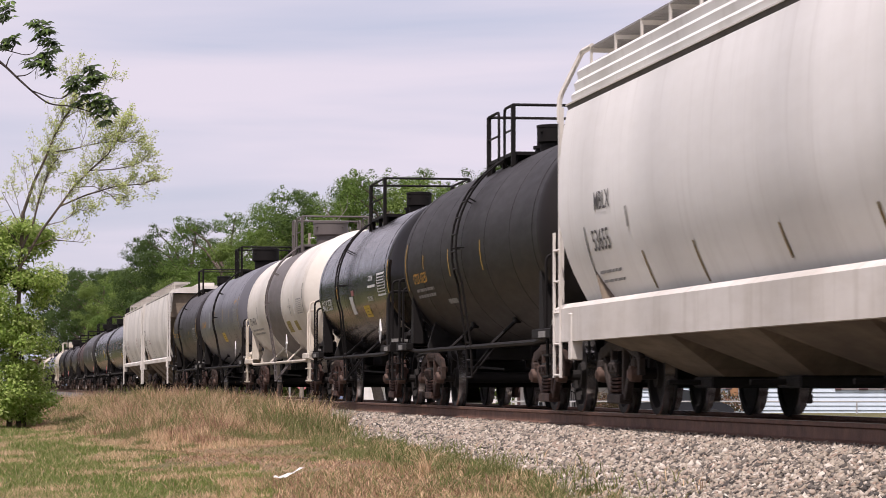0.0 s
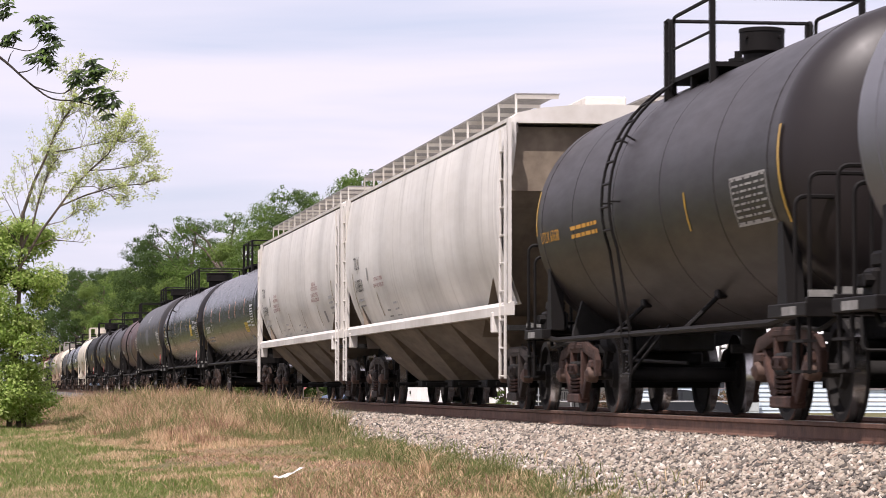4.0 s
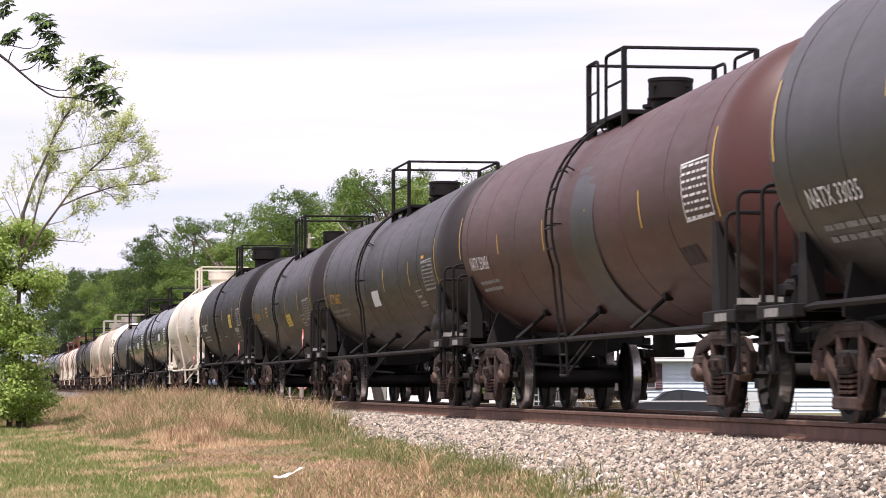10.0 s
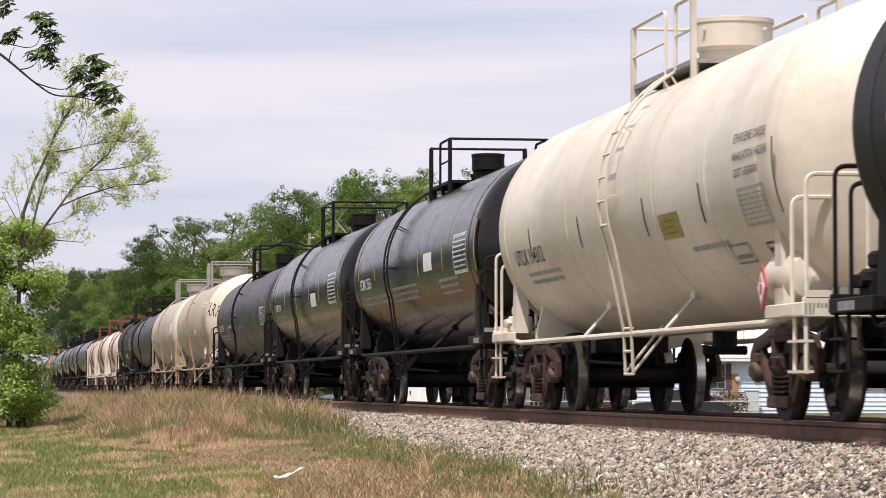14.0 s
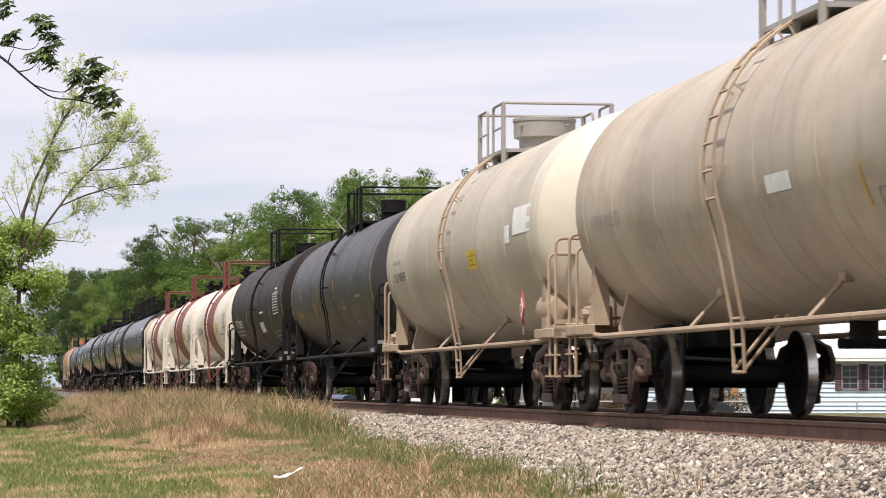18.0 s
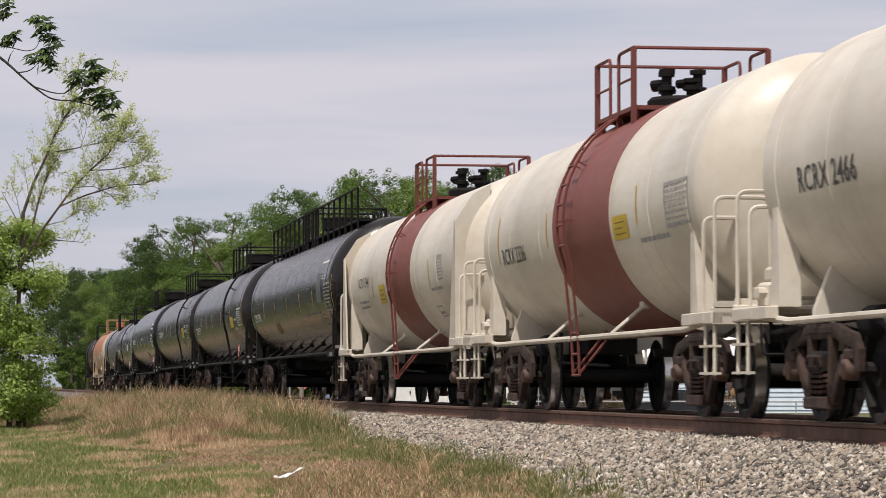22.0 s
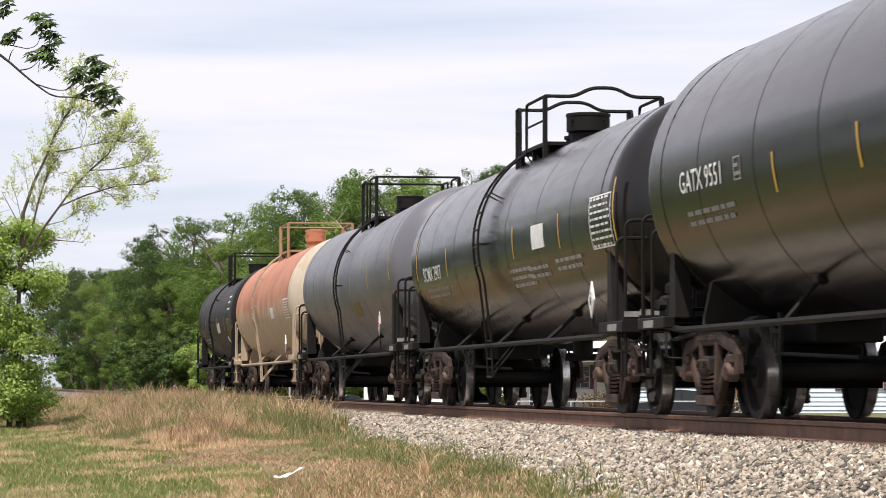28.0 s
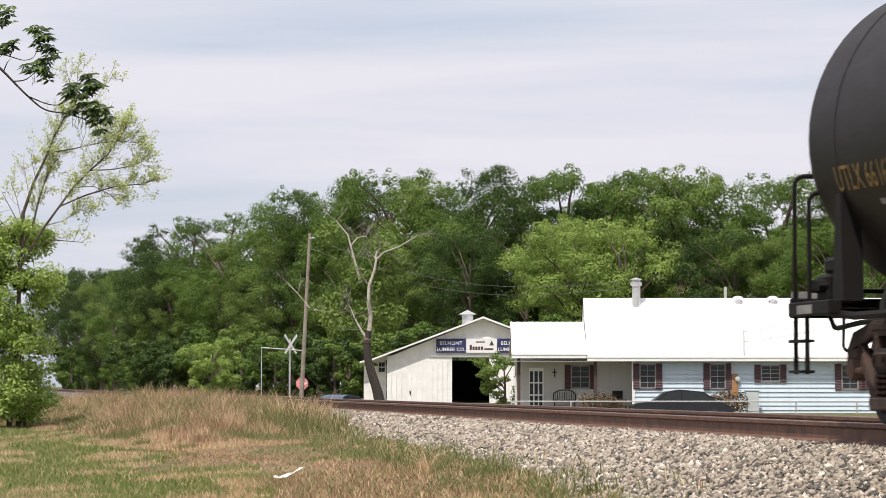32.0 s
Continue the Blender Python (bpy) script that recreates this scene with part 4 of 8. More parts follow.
        ns = max(4, int(2 * body / (2.1 if far_rail else 3.0)))
        for i in range(ns):
            x = -body + 0.6 + (2 * body - 1.2) * i / (ns - 1)
            if abs(x) > half - 2.9:
                continue
            p = on_tank(x, -0.88, r, zt, 0.004)
            g = Geo().tube([(x, y, pipe_z), (x, side * abs(p[1]), p[2])], 0.026, 6)
            g.box(x - 0.09, x + 0.09, side * abs(p[1]) - 0.05, side * abs(p[1]) + 0.05, p[2] - 0.05, p[2] + 0.045, 0.015)
            part("stay", bowed(g), tm, root)
    # ladder up to the dome platform, with its hanging step and rungs
    if ladder:
        lm = rm if rail_mat in ("red_trim", "band_trim") else tm
        rung = Geo().tube([(-0.2, 0, 0), (0.2, 0, 0)], 0.016, 5).mesh("rung", lm)
        top = math.radians(60)
        for side in (-1, 1):
            g = Geo()
            ring = [(side * 1.27, 0.44), (side * 1.29, 0.93)]
            for i in range(13):
                a = -0.35 + (top + 0.35) * i / 12
                ring.append((side * (r + 0.12) * math.cos(a), zt + (r + 0.12) * math.sin(a)))
            for dx in (-0.2, 0.2):
                g.tube([(lad + dx, y, z) for y, z in ring], 0.018, 5)
            g.tube([(lad - 0.2, side * 1.27, 0.47), (lad - 0.2, side * 0.85, 0.98)], 0.017, 5)
            g.tube([(lad + 0.2, side * 1.27, 0.47), (lad + 0.2, side * 0.85, 0.98)], 0.017, 5)
            for a in (0.0, 0.5, 1.0):
                for dx in (-0.2, 0.2):
                    g.tube([(lad + dx, side * (r + 0.12) * math.cos(a), zt + (r + 0.12) * math.sin(a)), (lad + dx, side * (r - 0.02) * math.cos(a), zt + (r - 0.02) * math.sin(a))], 0.013, 4)
            lo = part("ladder", g, lm, root)
            for z in (0.45, 0.70, 0.95):
                place("rung", rung, lo, Matrix.Translation((lad, side * 1.28, z)))
            for i in range(8):
                a = -0.2 + (top + 0.2) * i / 7.5
                place("rung", rung, lo, Matrix.Translation((lad, side * (r + 0.12) * math.cos(a), zt + (r + 0.12) * math.sin(a))))
    # dome housing
    top = zt + r
    dr, dh = dome
    g = Geo()
    if valves:
        g.turn([(0.40, top - 0.05), (0.40, top + 0.10), (0.36, top + 0.14), (0.0001, top + 0.15)], "z", (dome_x, 0, 0), 24)
        vg = part("valve_plate", g, STEEL["black"], root, "round plate that carries the valves")
        for vx, vy, vh in ((-0.2, -0.12, 0.45), (0.12, -0.2, 0.38), (0.05, 0.2, 0.42), (0.25, 0.08, 0.30)):
            g = Geo().turn([(0.07, top + 0.1), (0.07, top + 0.2), (0.11, top + 0.21), (0.11, top + 0.26), (0.06, top + 0.27), (0.06, top + vh), (0.1, top + vh), (0.1, top + vh + 0.05), (0.0001, top + vh + 0.06)], "z", (dome_x + vx, vy, 0), 12)
            g.tube([(dome_x + vx, vy, top + 0.3), (dome_x + vx - 0.2, vy - 0.12, top + 0.3)], 0.055, 8)
            part("valve", g, STEEL["black"], vg, "exposed black valve")
    else:
        z0 = top - 0.06
        g.turn([(dr * 0.82, z0), (dr * 0.82, top + dh * 0.35), (dr, top + dh * 0.42), (dr, top + dh * 0.9), (dr * 1.03, top + dh * 0.91), (dr * 1.03, top + dh), (dr * 0.9, top + dh * 1.02), (0.0001, top + dh * 1.04)], "z", (dome_x, 0, 0), 28)
        for a in range(4):
            t = a * 1.57 + 0.6
            g.tube([(dome_x + dr * 1.02 * math.cos(t), dr * 1.02 * math.sin(t), top + dh * 0.75), (dome_x + dr * 1.12 * math.cos(t), dr * 1.12 * math.sin(t), top + dh * 0.75)], 0.02, 6)
        part("dome_housing", g, rm if rail_mat not in ("red_trim", "rust_trim") else PAINT[paint], root)
        g = Geo()
        xv_ = dome_x - dr - 0.42
        g.turn([(0.17, top - 0.05), (0.17, top + 0.12), (0.2, top + 0.13), (0.2, top + 0.17), (0.0001, top + 0.18)], "z", (xv_, 0, 0), 16)
        g.tube([(xv_ - 0.13, -0.05, top + 0.1), (xv_ - 0.13, -0.05, top + 0.27)], 0.035, 8)
        g.tube([(xv_ + 0.05, -0.12, top + 0.1), (xv_ + 0.05, -0.12, top + 0.25)], 0.03, 8)
        part("manway", g, STEEL["black"] if trim == "black" else tm, root)
    # platform round the dome, with rails
    pl, pw = platform
    fz = zt + math.sqrt(max(r * r - (pw - 0.2) ** 2, 0.1)) + 0.06
    for side in (-1, 1):
        g = Geo()
        a, b = sorted((side * pw, side * (pw - 0.42)))
        g.box(dome_x - pl, dome_x + pl, a, b, fz - 0.02, fz + 0.03)
        for xx in (-pl + 0.1, 0, pl - 0.1):
            zz = zt + math.sqrt(r * r - (pw - 0.05) ** 2)
            g.box(dome_x + xx - 0.03, dome_x + xx + 0.03, min(side * (pw - 0.08), side * (pw - 0.02)), max(side * (pw - 0.08), side * (pw - 0.02)), zz - 0.05, fz)
        part("platform", g, STEEL["grate"] if trim != "black" and not rail_mat else rm, root)
        y = side * pw
        hz = top + rail_high
        zl = zt + math.sqrt(max(r * r - pw * pw, 0.1)) - 0.03
        for x, gx in ((dome_x - pl, max(lad - 0.24, dome_x - pl + 0.15)), (dome_x + pl, min(lad + 0.24, dome_x + pl - 0.15))):
            if gx < dome_x - pl or gx > dome_x + pl:
                gx = dome_x
            g = Geo().box(x - 0.03, x + 0.03, y - 0.03, y + 0.03, zl, hz)
            g.tube(rounded([(x, y, hz), (gx, y, hz), (gx, y, fz - 0.02)], 0.1), 0.021, 6)
            g.tube([(x, y, (fz + hz) / 2), (gx, y, (fz + hz) / 2)], 0.016, 5)
            part("platform_rail", g, rm, root)
    for x in (dome_x - pl, dome_x + pl):
        hz = top + rail_high
        g = Geo()
        if rail_wave:
            g.tube(rounded([(x, -pw, hz), (x, -pw * 0.5, hz), (x, -pw * 0.2, hz + 0.12), (x, pw * 0.2, hz + 0.12), (x, pw * 0.5, hz), (x, pw, hz)], 0.1), 0.026, 6)
        else:
            g.tube([(x, -pw, hz), (x, pw, hz)], 0.022, 6)
        part("cross_rail", g, rm, root)
    if long_walk:
        a, b = long_walk
        y0 = -pw
        walk_z = zt + math.sqrt(r * r - pw * pw)
        wk = part("roof_walkway", Geo().box(a, b, y0, y0 + 0.42, fz - 0.02, fz + 0.03), rm, root, "long railed walkway on the tank top")
        post = Geo().box(-0.022, 0.022, -0.022, 0.022, 0, top + rail_high - 0.04 - walk_z).mesh("post", rm)
        nn = max(2, int((b - a) / 1.0))
        for i in range(nn + 1):
            place("post", post, wk, Matrix.Translation((a + (b - a) * i / nn, y0, walk_z)))
        part("handrail", Geo().tube(rounded([(a, y0, fz), (a, y0, top + rail_high - 0.04), (b, y0, top + rail_high - 0.04), (b, y0, fz)], 0.12), 0.024, 6), rm, wk)
    # places along the tank are given from its rear end
    marks = [(mk[0], mk[1] - tl, mk[2] - tl, *mk[3:]) if mk[0] == "patch" else (mk[0], mk[1] - tl, *mk[2:]) if mk[0] in ("bars", "placard") else (mk[0], mk[1], mk[2] - tl, *mk[3:]) for mk in marks]
    # reflectors
    sm = STEEL[stripe_mat]
    for u, z0, z1 in stripes:
        part("reflector_stripe", tank_patch(Geo(), u - tl - 0.028, u - tl + 0.028, z0, z1, r, zt), sm, tank)
    if yellow is not None:
        g = tank_patch(Geo(), yellow[0] - tl - 0.22, yellow[0] - tl + 0.22, yellow[1], yellow[1] + 0.5, r, zt)
        part("warning_panel", g, STEEL["yellow_panel"], tank, "square yellow warning panel")
    if panel is not None:
        u, z, w, h, pm = panel
        u -= tl
        g = Geo()
        nrow = 8
        rnd = random.Random(k)
        for i in range(nrow):
            zz = z + h * (i + 0.3) / nrow
            x = u + w * 0.05
            while x < u + w * 0.9:
                kx = w * rnd.uniform(0.05, 0.2)
                tank_patch(g, x, min(x + kx, u + w * 0.95), zz, zz + h / nrow * 0.36, r, zt)
                x += kx + w * 0.05
        framed(g, u, u + w, z, z + h, r, zt)
        tagged(part("test_stencil", g, STEEL[pm], tank, "grid of test date stencils"), kind="stuff")
    for i, mk in enumerate(marks):
        g = Geo()
        if mk[0] == "bars":
            _, u, z, w, rows, pm = mk
            bars_on_tank(g, u, z, w, rows, r, zt, seed=i + k)
            tagged(part("small_writing", g, STEEL[pm], tank), kind="stuff")
        elif mk[0] == "patch":
            _, u0, u1, z0, z1, pm = mk
            if pm in ("grey_mark", "dim_mark", "dark_mark") and z1 - z0 > 0.11:
                framed(g, u0, u1, z0, z1, r, zt)
                rows_ = max(1, int((z1 - z0 - 0.06) / 0.075))
                for j in range(rows_):
                    zz = z0 + 0.045 + (z1 - z0 - 0.07) * j / rows_
                    tank_patch(g, u0 + 0.12 * (u1 - u0), u1 - (0.12 + 0.2 * (j % 2)) * (u1 - u0), zz, zz + 0.035, r, zt)
                tagged(part("stencil_box", g, STEEL[pm], tank), kind="stuff")
            else:
                tank_patch(g, u0, u1, z0, z1, r, zt)
                patch_ = part("painted_patch", g, STEEL[pm] if pm in STEEL else PAINT[pm], tank)
                if pm in ("yellow_panel", "olive_mark", "ochre_mark"):
                    g = Geo()
                    for j in range(3):
                        zz = z0 + (z1 - z0) * (0.2 + 0.24 * j)
                        tank_patch(g, u0 + 0.16 * (u1 - u0), u1 - (0.16 + 0.14 * (j % 2)) * (u1 - u0), zz, zz + 0.05 * (z1 - z0), r, zt, 0.009)
                    tagged(part("small_writing", g, STEEL["ochre_mark"], patch_), kind="stuff")
        elif mk[0] == "placard":
            _, u, z, pm = mk
            d = 0.17
            g.plate([(u, z - d * 1.25), (u + d, z), (u, z + d * 1.25), (u - d, z)], -1.41, -1.395)
            part("placard_holder", Geo().tube([(u, -1.385, z - d), (u, -1.385, 0.98)], 0.012, 5), tm, root)
            ob = part("placard", g, STEEL[pm], root, "diamond hazard placard on a holder")
            d = 0.115
            g2 = Geo().plate([(u, z - d * 1.25), (u + d, z), (u, z + d * 1.25), (u - d, z)], -1.416, -1.412)
            pp = part("placard_panel", g2, STEEL["white_mark"], ob)
            g3 = Geo().plate([(u - 0.035, z - 0.06), (u + 0.035, z - 0.06), (u + 0.035, z + 0.03), (u - 0.035, z + 0.03)], -1.421, -1.418)
            g3.plate([(u - 0.03, z + 0.05), (u + 0.03, z + 0.05), (u, z + 0.1)], -1.421, -1.418)
            tagged(part("placard_marks", g3, STEEL["red_placard" if pm != "white_mark" else "dark_mark"], pp), kind="stuff")
        else:
            _, body_, u, z, size, pm = mk[:6]
            text_on_tank(g, body_, u, z, size, r, zt, mk[6] if len(mk) > 6 else 1.15, mk[7] if len(mk) > 7 else 0.0, body, hd)
            part("lettering", g, STEEL[pm], tank, "stencilled car lettering", False)
    if end_placard:
        xe, yc, zc = sill + 0.03, -1.14, 1.27
        dm = lambda h: [(yc, zc - h), (yc + h, zc), (yc, zc + h), (yc - h, zc)]
        pl_ = part("end_placard", Geo().plate(dm(0.27), xe, xe + 0.01, "x"), STEEL["dark_mark"], root, "white diamond hazard placard in a dark holder")
        part("placard_face", Geo().plate(dm(0.225), xe + 0.012, xe + 0.016, "x"), STEEL["white_mark"], pl_)
        v, f = text_flat(end_placard, 0.11, 0.85)
        wide = max(q[0] for q in v)
        part("placard_number", Geo().add([(xe + 0.02, yc - wide / 2 + q[0], zc - 0.05 + q[1]) for q in v], f), STEEL["spray_black"], pl_, "black placard number", False)
        v, f = text_flat("2", 0.07, 0.9)
        part("placard_class", Geo().add([(xe + 0.02, yc - 0.02 + q[0], zc - 0.17 + q[1]) for q in v], f), STEEL["spray_black"], pl_, "", False)
        part("placard_symbol", Geo().plate([(yc - 0.05, zc + 0.09), (yc + 0.05, zc + 0.09), (yc + 0.04, zc + 0.15), (yc - 0.04, zc + 0.15)], xe + 0.018, xe + 0.02, "x"), STEEL["spray_black"], pl_)
    # brake gear on the end platform, bottom outlet
    if near_end == "reservoir":
        g = Geo().turn([(0.0001, half - 2.25), (0.2, half - 2.2), (0.25, half - 2.05), (0.25, half - 1.45), (0.2, half - 1.3), (0.0001, half - 1.25)], "x", (0, -1.05, 1.28), 16)
        part("air_reservoir", g, tm, root, "round-ended air reservoir on the platform")
    g = Geo()
    bx = -sill + 0.55
    g.box(bx - 0.16, bx + 0.16, -1.25, -0.95, 1.02, 1.26, 0.03)
    g.box(bx - 0.10, bx + 0.22, -1.2, -1.0, 1.26, 1.4, 0.03)
    g.tube([(bx, -1.0, 1.12), (bx, -0.4, 1.12), (bx + 0.4, -0.3, 1.0)], 0.02, 5)
    for j in range(3):
        g.turn([(0.055, -1.31), (0.055, -1.23)], "y", (bx - 0.1 + 0.1 * j, 0, 1.16), 8)
    part("brake_valve", g, tm, root)
    bc = -half + 2.9
    g = Geo().turn([(0.0001, bc - 0.3), (0.12, bc - 0.28), (0.15, bc - 0.22), (0.15, bc + 0.16), (0.10, bc + 0.2), (0.05, bc + 0.3), (0.0001, bc + 0.31)], "x", (0, -0.72, 0.86), 14)
    g.tube([(bc + 0.3, -0.72, 0.86), (bc + 0.75, -0.7, 0.84)], 0.025, 6)
    part("brake_cylinder", g, um, root)
    g = Geo().bar([(bc + 0.72, 1.02), (bc + 0.76, 0.84), (bc + 0.72, 0.62)], 0.035, -0.72, -0.68)
    g.tube([(bc + 0.72, -0.7, 0.63), (bc + 2.2, -0.35, 0.58)], 0.02, 5)
    part("brake_lever", g, um, root)
    for e in (-1, 1):
        g = Geo().tube(rounded([(e * (sill - 0.1), -1.05, 0.92), (e * (sill - 0.5), -1.12, 0.80), (e * (sill - 1.2), -1.1, 0.84), (e * (sill - 2.4), -0.8, 0.9)], 0.1), 0.022, 6)
        g.tube(rounded([(e * (sill - 0.02), -0.9, 0.98), (e * (sill + 0.02), -0.9, 0.62), (e * (sill - 0.02), -0.25, 0.62)], 0.06), 0.016, 5)
        part("air_pipe", g, um, root)
        g = Geo().box(min(e * (sill + 0.004), e * (sill - 0.02)), max(e * (sill + 0.004), e * (sill - 0.02)), -1.36, -0.9, 1.07, 1.13)
        part("edge_plate", g, STEEL["dim_mark"] if trim == "black" else tm, root)
        g = Geo().box(min(e * (sill - 0.3), e * (sill - 0.75)), max(e * (sill - 0.3), e * (sill - 0.75)), -1.396, -1.388, 0.925, 1.0)
        part("name_plate", g, STEEL["dim_mark"] if trim == "black" else tm, root)
    g = Geo() if far_rail else Geo().turn([(0.1, 0.72), (0.14, 0.76), (0.14, 0.98), (0.1, 0.99)], "z", (dome_x - 0.4, 0, 0), 14)
    if not far_rail:
        g.tube([(dome_x - 0.4, -0.25, 0.72), (dome_x - 0.4, 0.25, 0.72)], 0.05, 8)
        part("bottom_outlet", g, um, root)
    if head_plate:
        for e in (-1, 1):
            x0 = e * (half - 1.12)
            for side in (-1, 1):
                g = Geo()
                y1, y0 = side * 1.38, side * 0.95
                g.plate([(y0, 1.0), (y1, 1.0), (y1, 2.75), (side * 1.12, 3.15), (y0 - side * 0.1, 3.3)], x0 - 0.03, x0 + 0.03, "x")
                g.plate([(x0 - e * 0.55, 1.0), (x0, 1.0), (x0, 2.75), (x0 - e * 0.12, 2.75)], side * 1.35, side * 1.38)
                part("head_shield", g, PAINT[paint], root, "angular steel shield on the tank head")
    add_truck(root, half - 2.25, truck, cap)
    add_truck(root, -(half - 2.25), truck, cap)
    add_ends(root, half)
    return root, r, zt, half


def side_y(z, z0, z1, w, bulge):
    """Half width of a rounded hopper side, tucked in towards the sill."""
    t = min(max((z - z0) / (z1 - z0), 0), 1)
    k = abs(t - 0.52) / 0.52
    return w + bulge - (bulge if t > 0.52 else bulge + TUCK) * k ** 2.2


TUCK = 0.16


def build_hopper(k, label, paint, eave, sill_lo, sill_hi, truck, marks=(), edge_w=1.36, cage=True, bulge=0.14, cornice=0.2, ribs=0, walk_z=4.24):
    root, half = car_root(k, label, "hopper car")
    pm, tm, um = PAINT[paint], STEEL["white_trim"], STEEL["under"]
    L = half - 0.42
    # curved side sheets, end posts, roof
    rows = [sill_hi - 0.02 + (eave - 0.06 - sill_hi) * i / 12 for i in range(13)]
    for side in (-1, 1):
        g = Geo()
        v, f = [], []
        nx = 14
        for i in range(nx + 1):
            t = i / nx
            for z in rows:
                x = (L - 0.42 - 0.30 * max(0.0, 1 - 2 * (z - sill_hi) / (eave - sill_hi)) ** 1.5) * (2 * t - 1)
                v.append((x, side * side_y(z, sill_hi, eave, edge_w, bulge), z))
        m = len(rows)
        f = [(i * m + j, (i + 1) * m + j, (i + 1) * m + j + 1, i * m + j + 1) for i in range(nx) for j in range(m - 1)]
        g.add(v, f)
        v2 = [(x, y - side * 0.05, z) for x, y, z in v]
        g.add(v2, [q[::-1] for q in f])
        part("side_sheet", g, pm, root, "", True)
        for i in range(1, 9):
            x = -L + 0.5 + (2 * L - 1.0) * i / 9
            g = Geo()
            for a, b in zip(rows, rows[1:]):
                ya, yb = side_y(a, sill_hi, eave, edge_w, bulge), side_y(b, sill_hi, eave, edge_w, bulge)
                g.add([(x - 0.012, side * (ya + 0.0005), a), (x, side * (ya + 0.003), a), (x + 0.012, side * (ya + 0.0005), a), (x - 0.012, side * (yb + 0.0005), b), (x, side * (yb + 0.003), b), (x + 0.012, side * (yb + 0.0005), b)], [(0, 1, 4, 3), (1, 2, 5, 4)])
            part("weld_seam", g, pm, root)
        g = Geo()
        g.plate([(side * 1.37, sill_hi), (side * 1.41, sill_hi), (side * 1.49, sill_hi - 0.06), (side * 1.49, sill_lo), (side * 1.37, sill_lo)], -L, L, "x")
        part("side_sill", g, tm, root)
        yo = edge_w + 0.05
        g = Geo().plate([(side * (edge_w - 0.1), eave), (side * yo, eave), (side * yo, eave - cornice * 0.25), (side * (edge_w - 0.1), eave - cornice * 0.25)], -L + 0.32, L - 0.32, "x")
        part("roof_edge", g, tm, root)
        g = Geo().plate([(side * (edge_w - 0.1), eave - cornice * 0.25), (side * (edge_w + 0.035), eave - cornice * 0.25), (side * (edge_w + 0.02), eave - cornice), (side * (edge_w - 0.1), eave - cornice)], -L + 0.34, L - 0.34, "x")
        part("roof_gutter", g, STEEL["band_dark"], root)
        for i in range(ribs):
            z = eave + 0.03 + 0.14 * i
            y_ = edge_w - 0.035 * (i + 1)
            g = Geo().plate([(side * (y_ - 0.12), z + 0.12), (side * (y_ - 0.02), z + 0.12), (side * (y_ + 0.02), z + 0.075), (side * y_, z - 0.03), (side * (y_ - 0.12), z - 0.03)], -L + 0.34, L - 0.34, "x")
            part("roof_rib", g, pm, root)
        for e in (-1, 1):
            # ladder on the corner, with end post
            g = Geo()
            y = side * 1.49
            xa, xb = e * (L - 0.02), e * (L - 0.42)
            for x in (xa, xb):
                g.tube([(x, y, 0.42), (x, y, 2.15 if ribs else eave - 0.15)], 0.02, 5)
            zz = 0.45
            while zz < (2.1 if ribs else eave - 0.2):
                g.tube([(xa, y, zz), (xb, y, zz)], 0.016, 5)
                zz += 0.37
            part("ladder", g, tm, root)
            # flat end stile up to the walkway, jacking pad below
            g = Geo()
            x0, x1 = sorted((e * (L - 0.05), e * (L - 0.17)))
            g.box(x0, x1, min(side * 1.40, side * 1.45), max(side * 1.40, side * 1.45), sill_lo, eave - 0.02)
            part("end_stile", g, tm, root)
            x0, x1 = sorted((e * (L - 0.95), e * (L - 1.12)))
            part("jacking_pad", Geo().box(x0, x1, min(side * 1.36, side * 1.505), max(side * 1.36, side * 1.505), sill_lo - 0.22, sill_hi - 0.12, 0.015), tm, root)
            g = Geo()
            pts = [(e * (L - 0.15), eave - 0.06), (e * (L - 0.5), eave - 0.06), (e * (L - 0.5), eave - 0.75), (e * (L - 0.42), eave - 0.75), (e * (L - 0.15), eave - 0.35)]
            g.plate(pts, side * (edge_w + 0.0), side * (edge_w - 0.04))
            part("corner_gusset", g, pm, root)
    # sloped end sheets, roof, body floor
    for e in (-1, 1):
        g = Geo()
        x1 = e * (L - 0.5)
        g.plate([(-edge_w, eave - 0.1), (edge_w, eave - 0.1), (edge_w, eave - 0.95), (-edge_w, eave - 0.95)], min(x1, x1 - e * 0.05), max(x1, x1 - e * 0.05), "x")
        a, b = (x1, eave - 0.95), (e * (L - 2.6), 1.0)
        g.add([(a[0], -edge_w, a[1]), (a[0], edge_w, a[1]), (b[0], edge_w, b[1]), (b[0], -edge_w, b[1])], [(0, 1, 2, 3)])
        g.add([(a[0] - e * 0.05, -edge_w, a[1]), (a[0] - e * 0.05, edge_w, a[1]), (b[0] - e * 0.05, edge_w, b[1]), (b[0] - e * 0.05, -edge_w, b[1])], [(3, 2, 1, 0)])
        # same brown as the chutes, darker than the side sheets
        part("end_sheet", g, PAINT["chute"], root, "dusty sloped end sheet")
        g = Geo()
        x0, x1 = sorted((e * L, e * (L - 2.8)))
        g.box(x0, x1, -0.4, 0.4, 0.74, 1.12, 0.02)
        x0, x1 = sorted((e * L, e * (L - 0.5)))
        g.box(x0, x1, -1.45, 1.45, 1.05, 1.12)
        for y in (-0.7, 0.7):
            g.tube([(e * (L - 0.3), y, 1.1), (e * (L - 0.55), y, eave - 0.6)], 0.05, 6)
        part("end_frame", g, STEEL["under"], root)
    g = Geo()
    n = 8
    rb = eave + 0.14 * ribs
    rw = edge_w - 0.05 * ribs
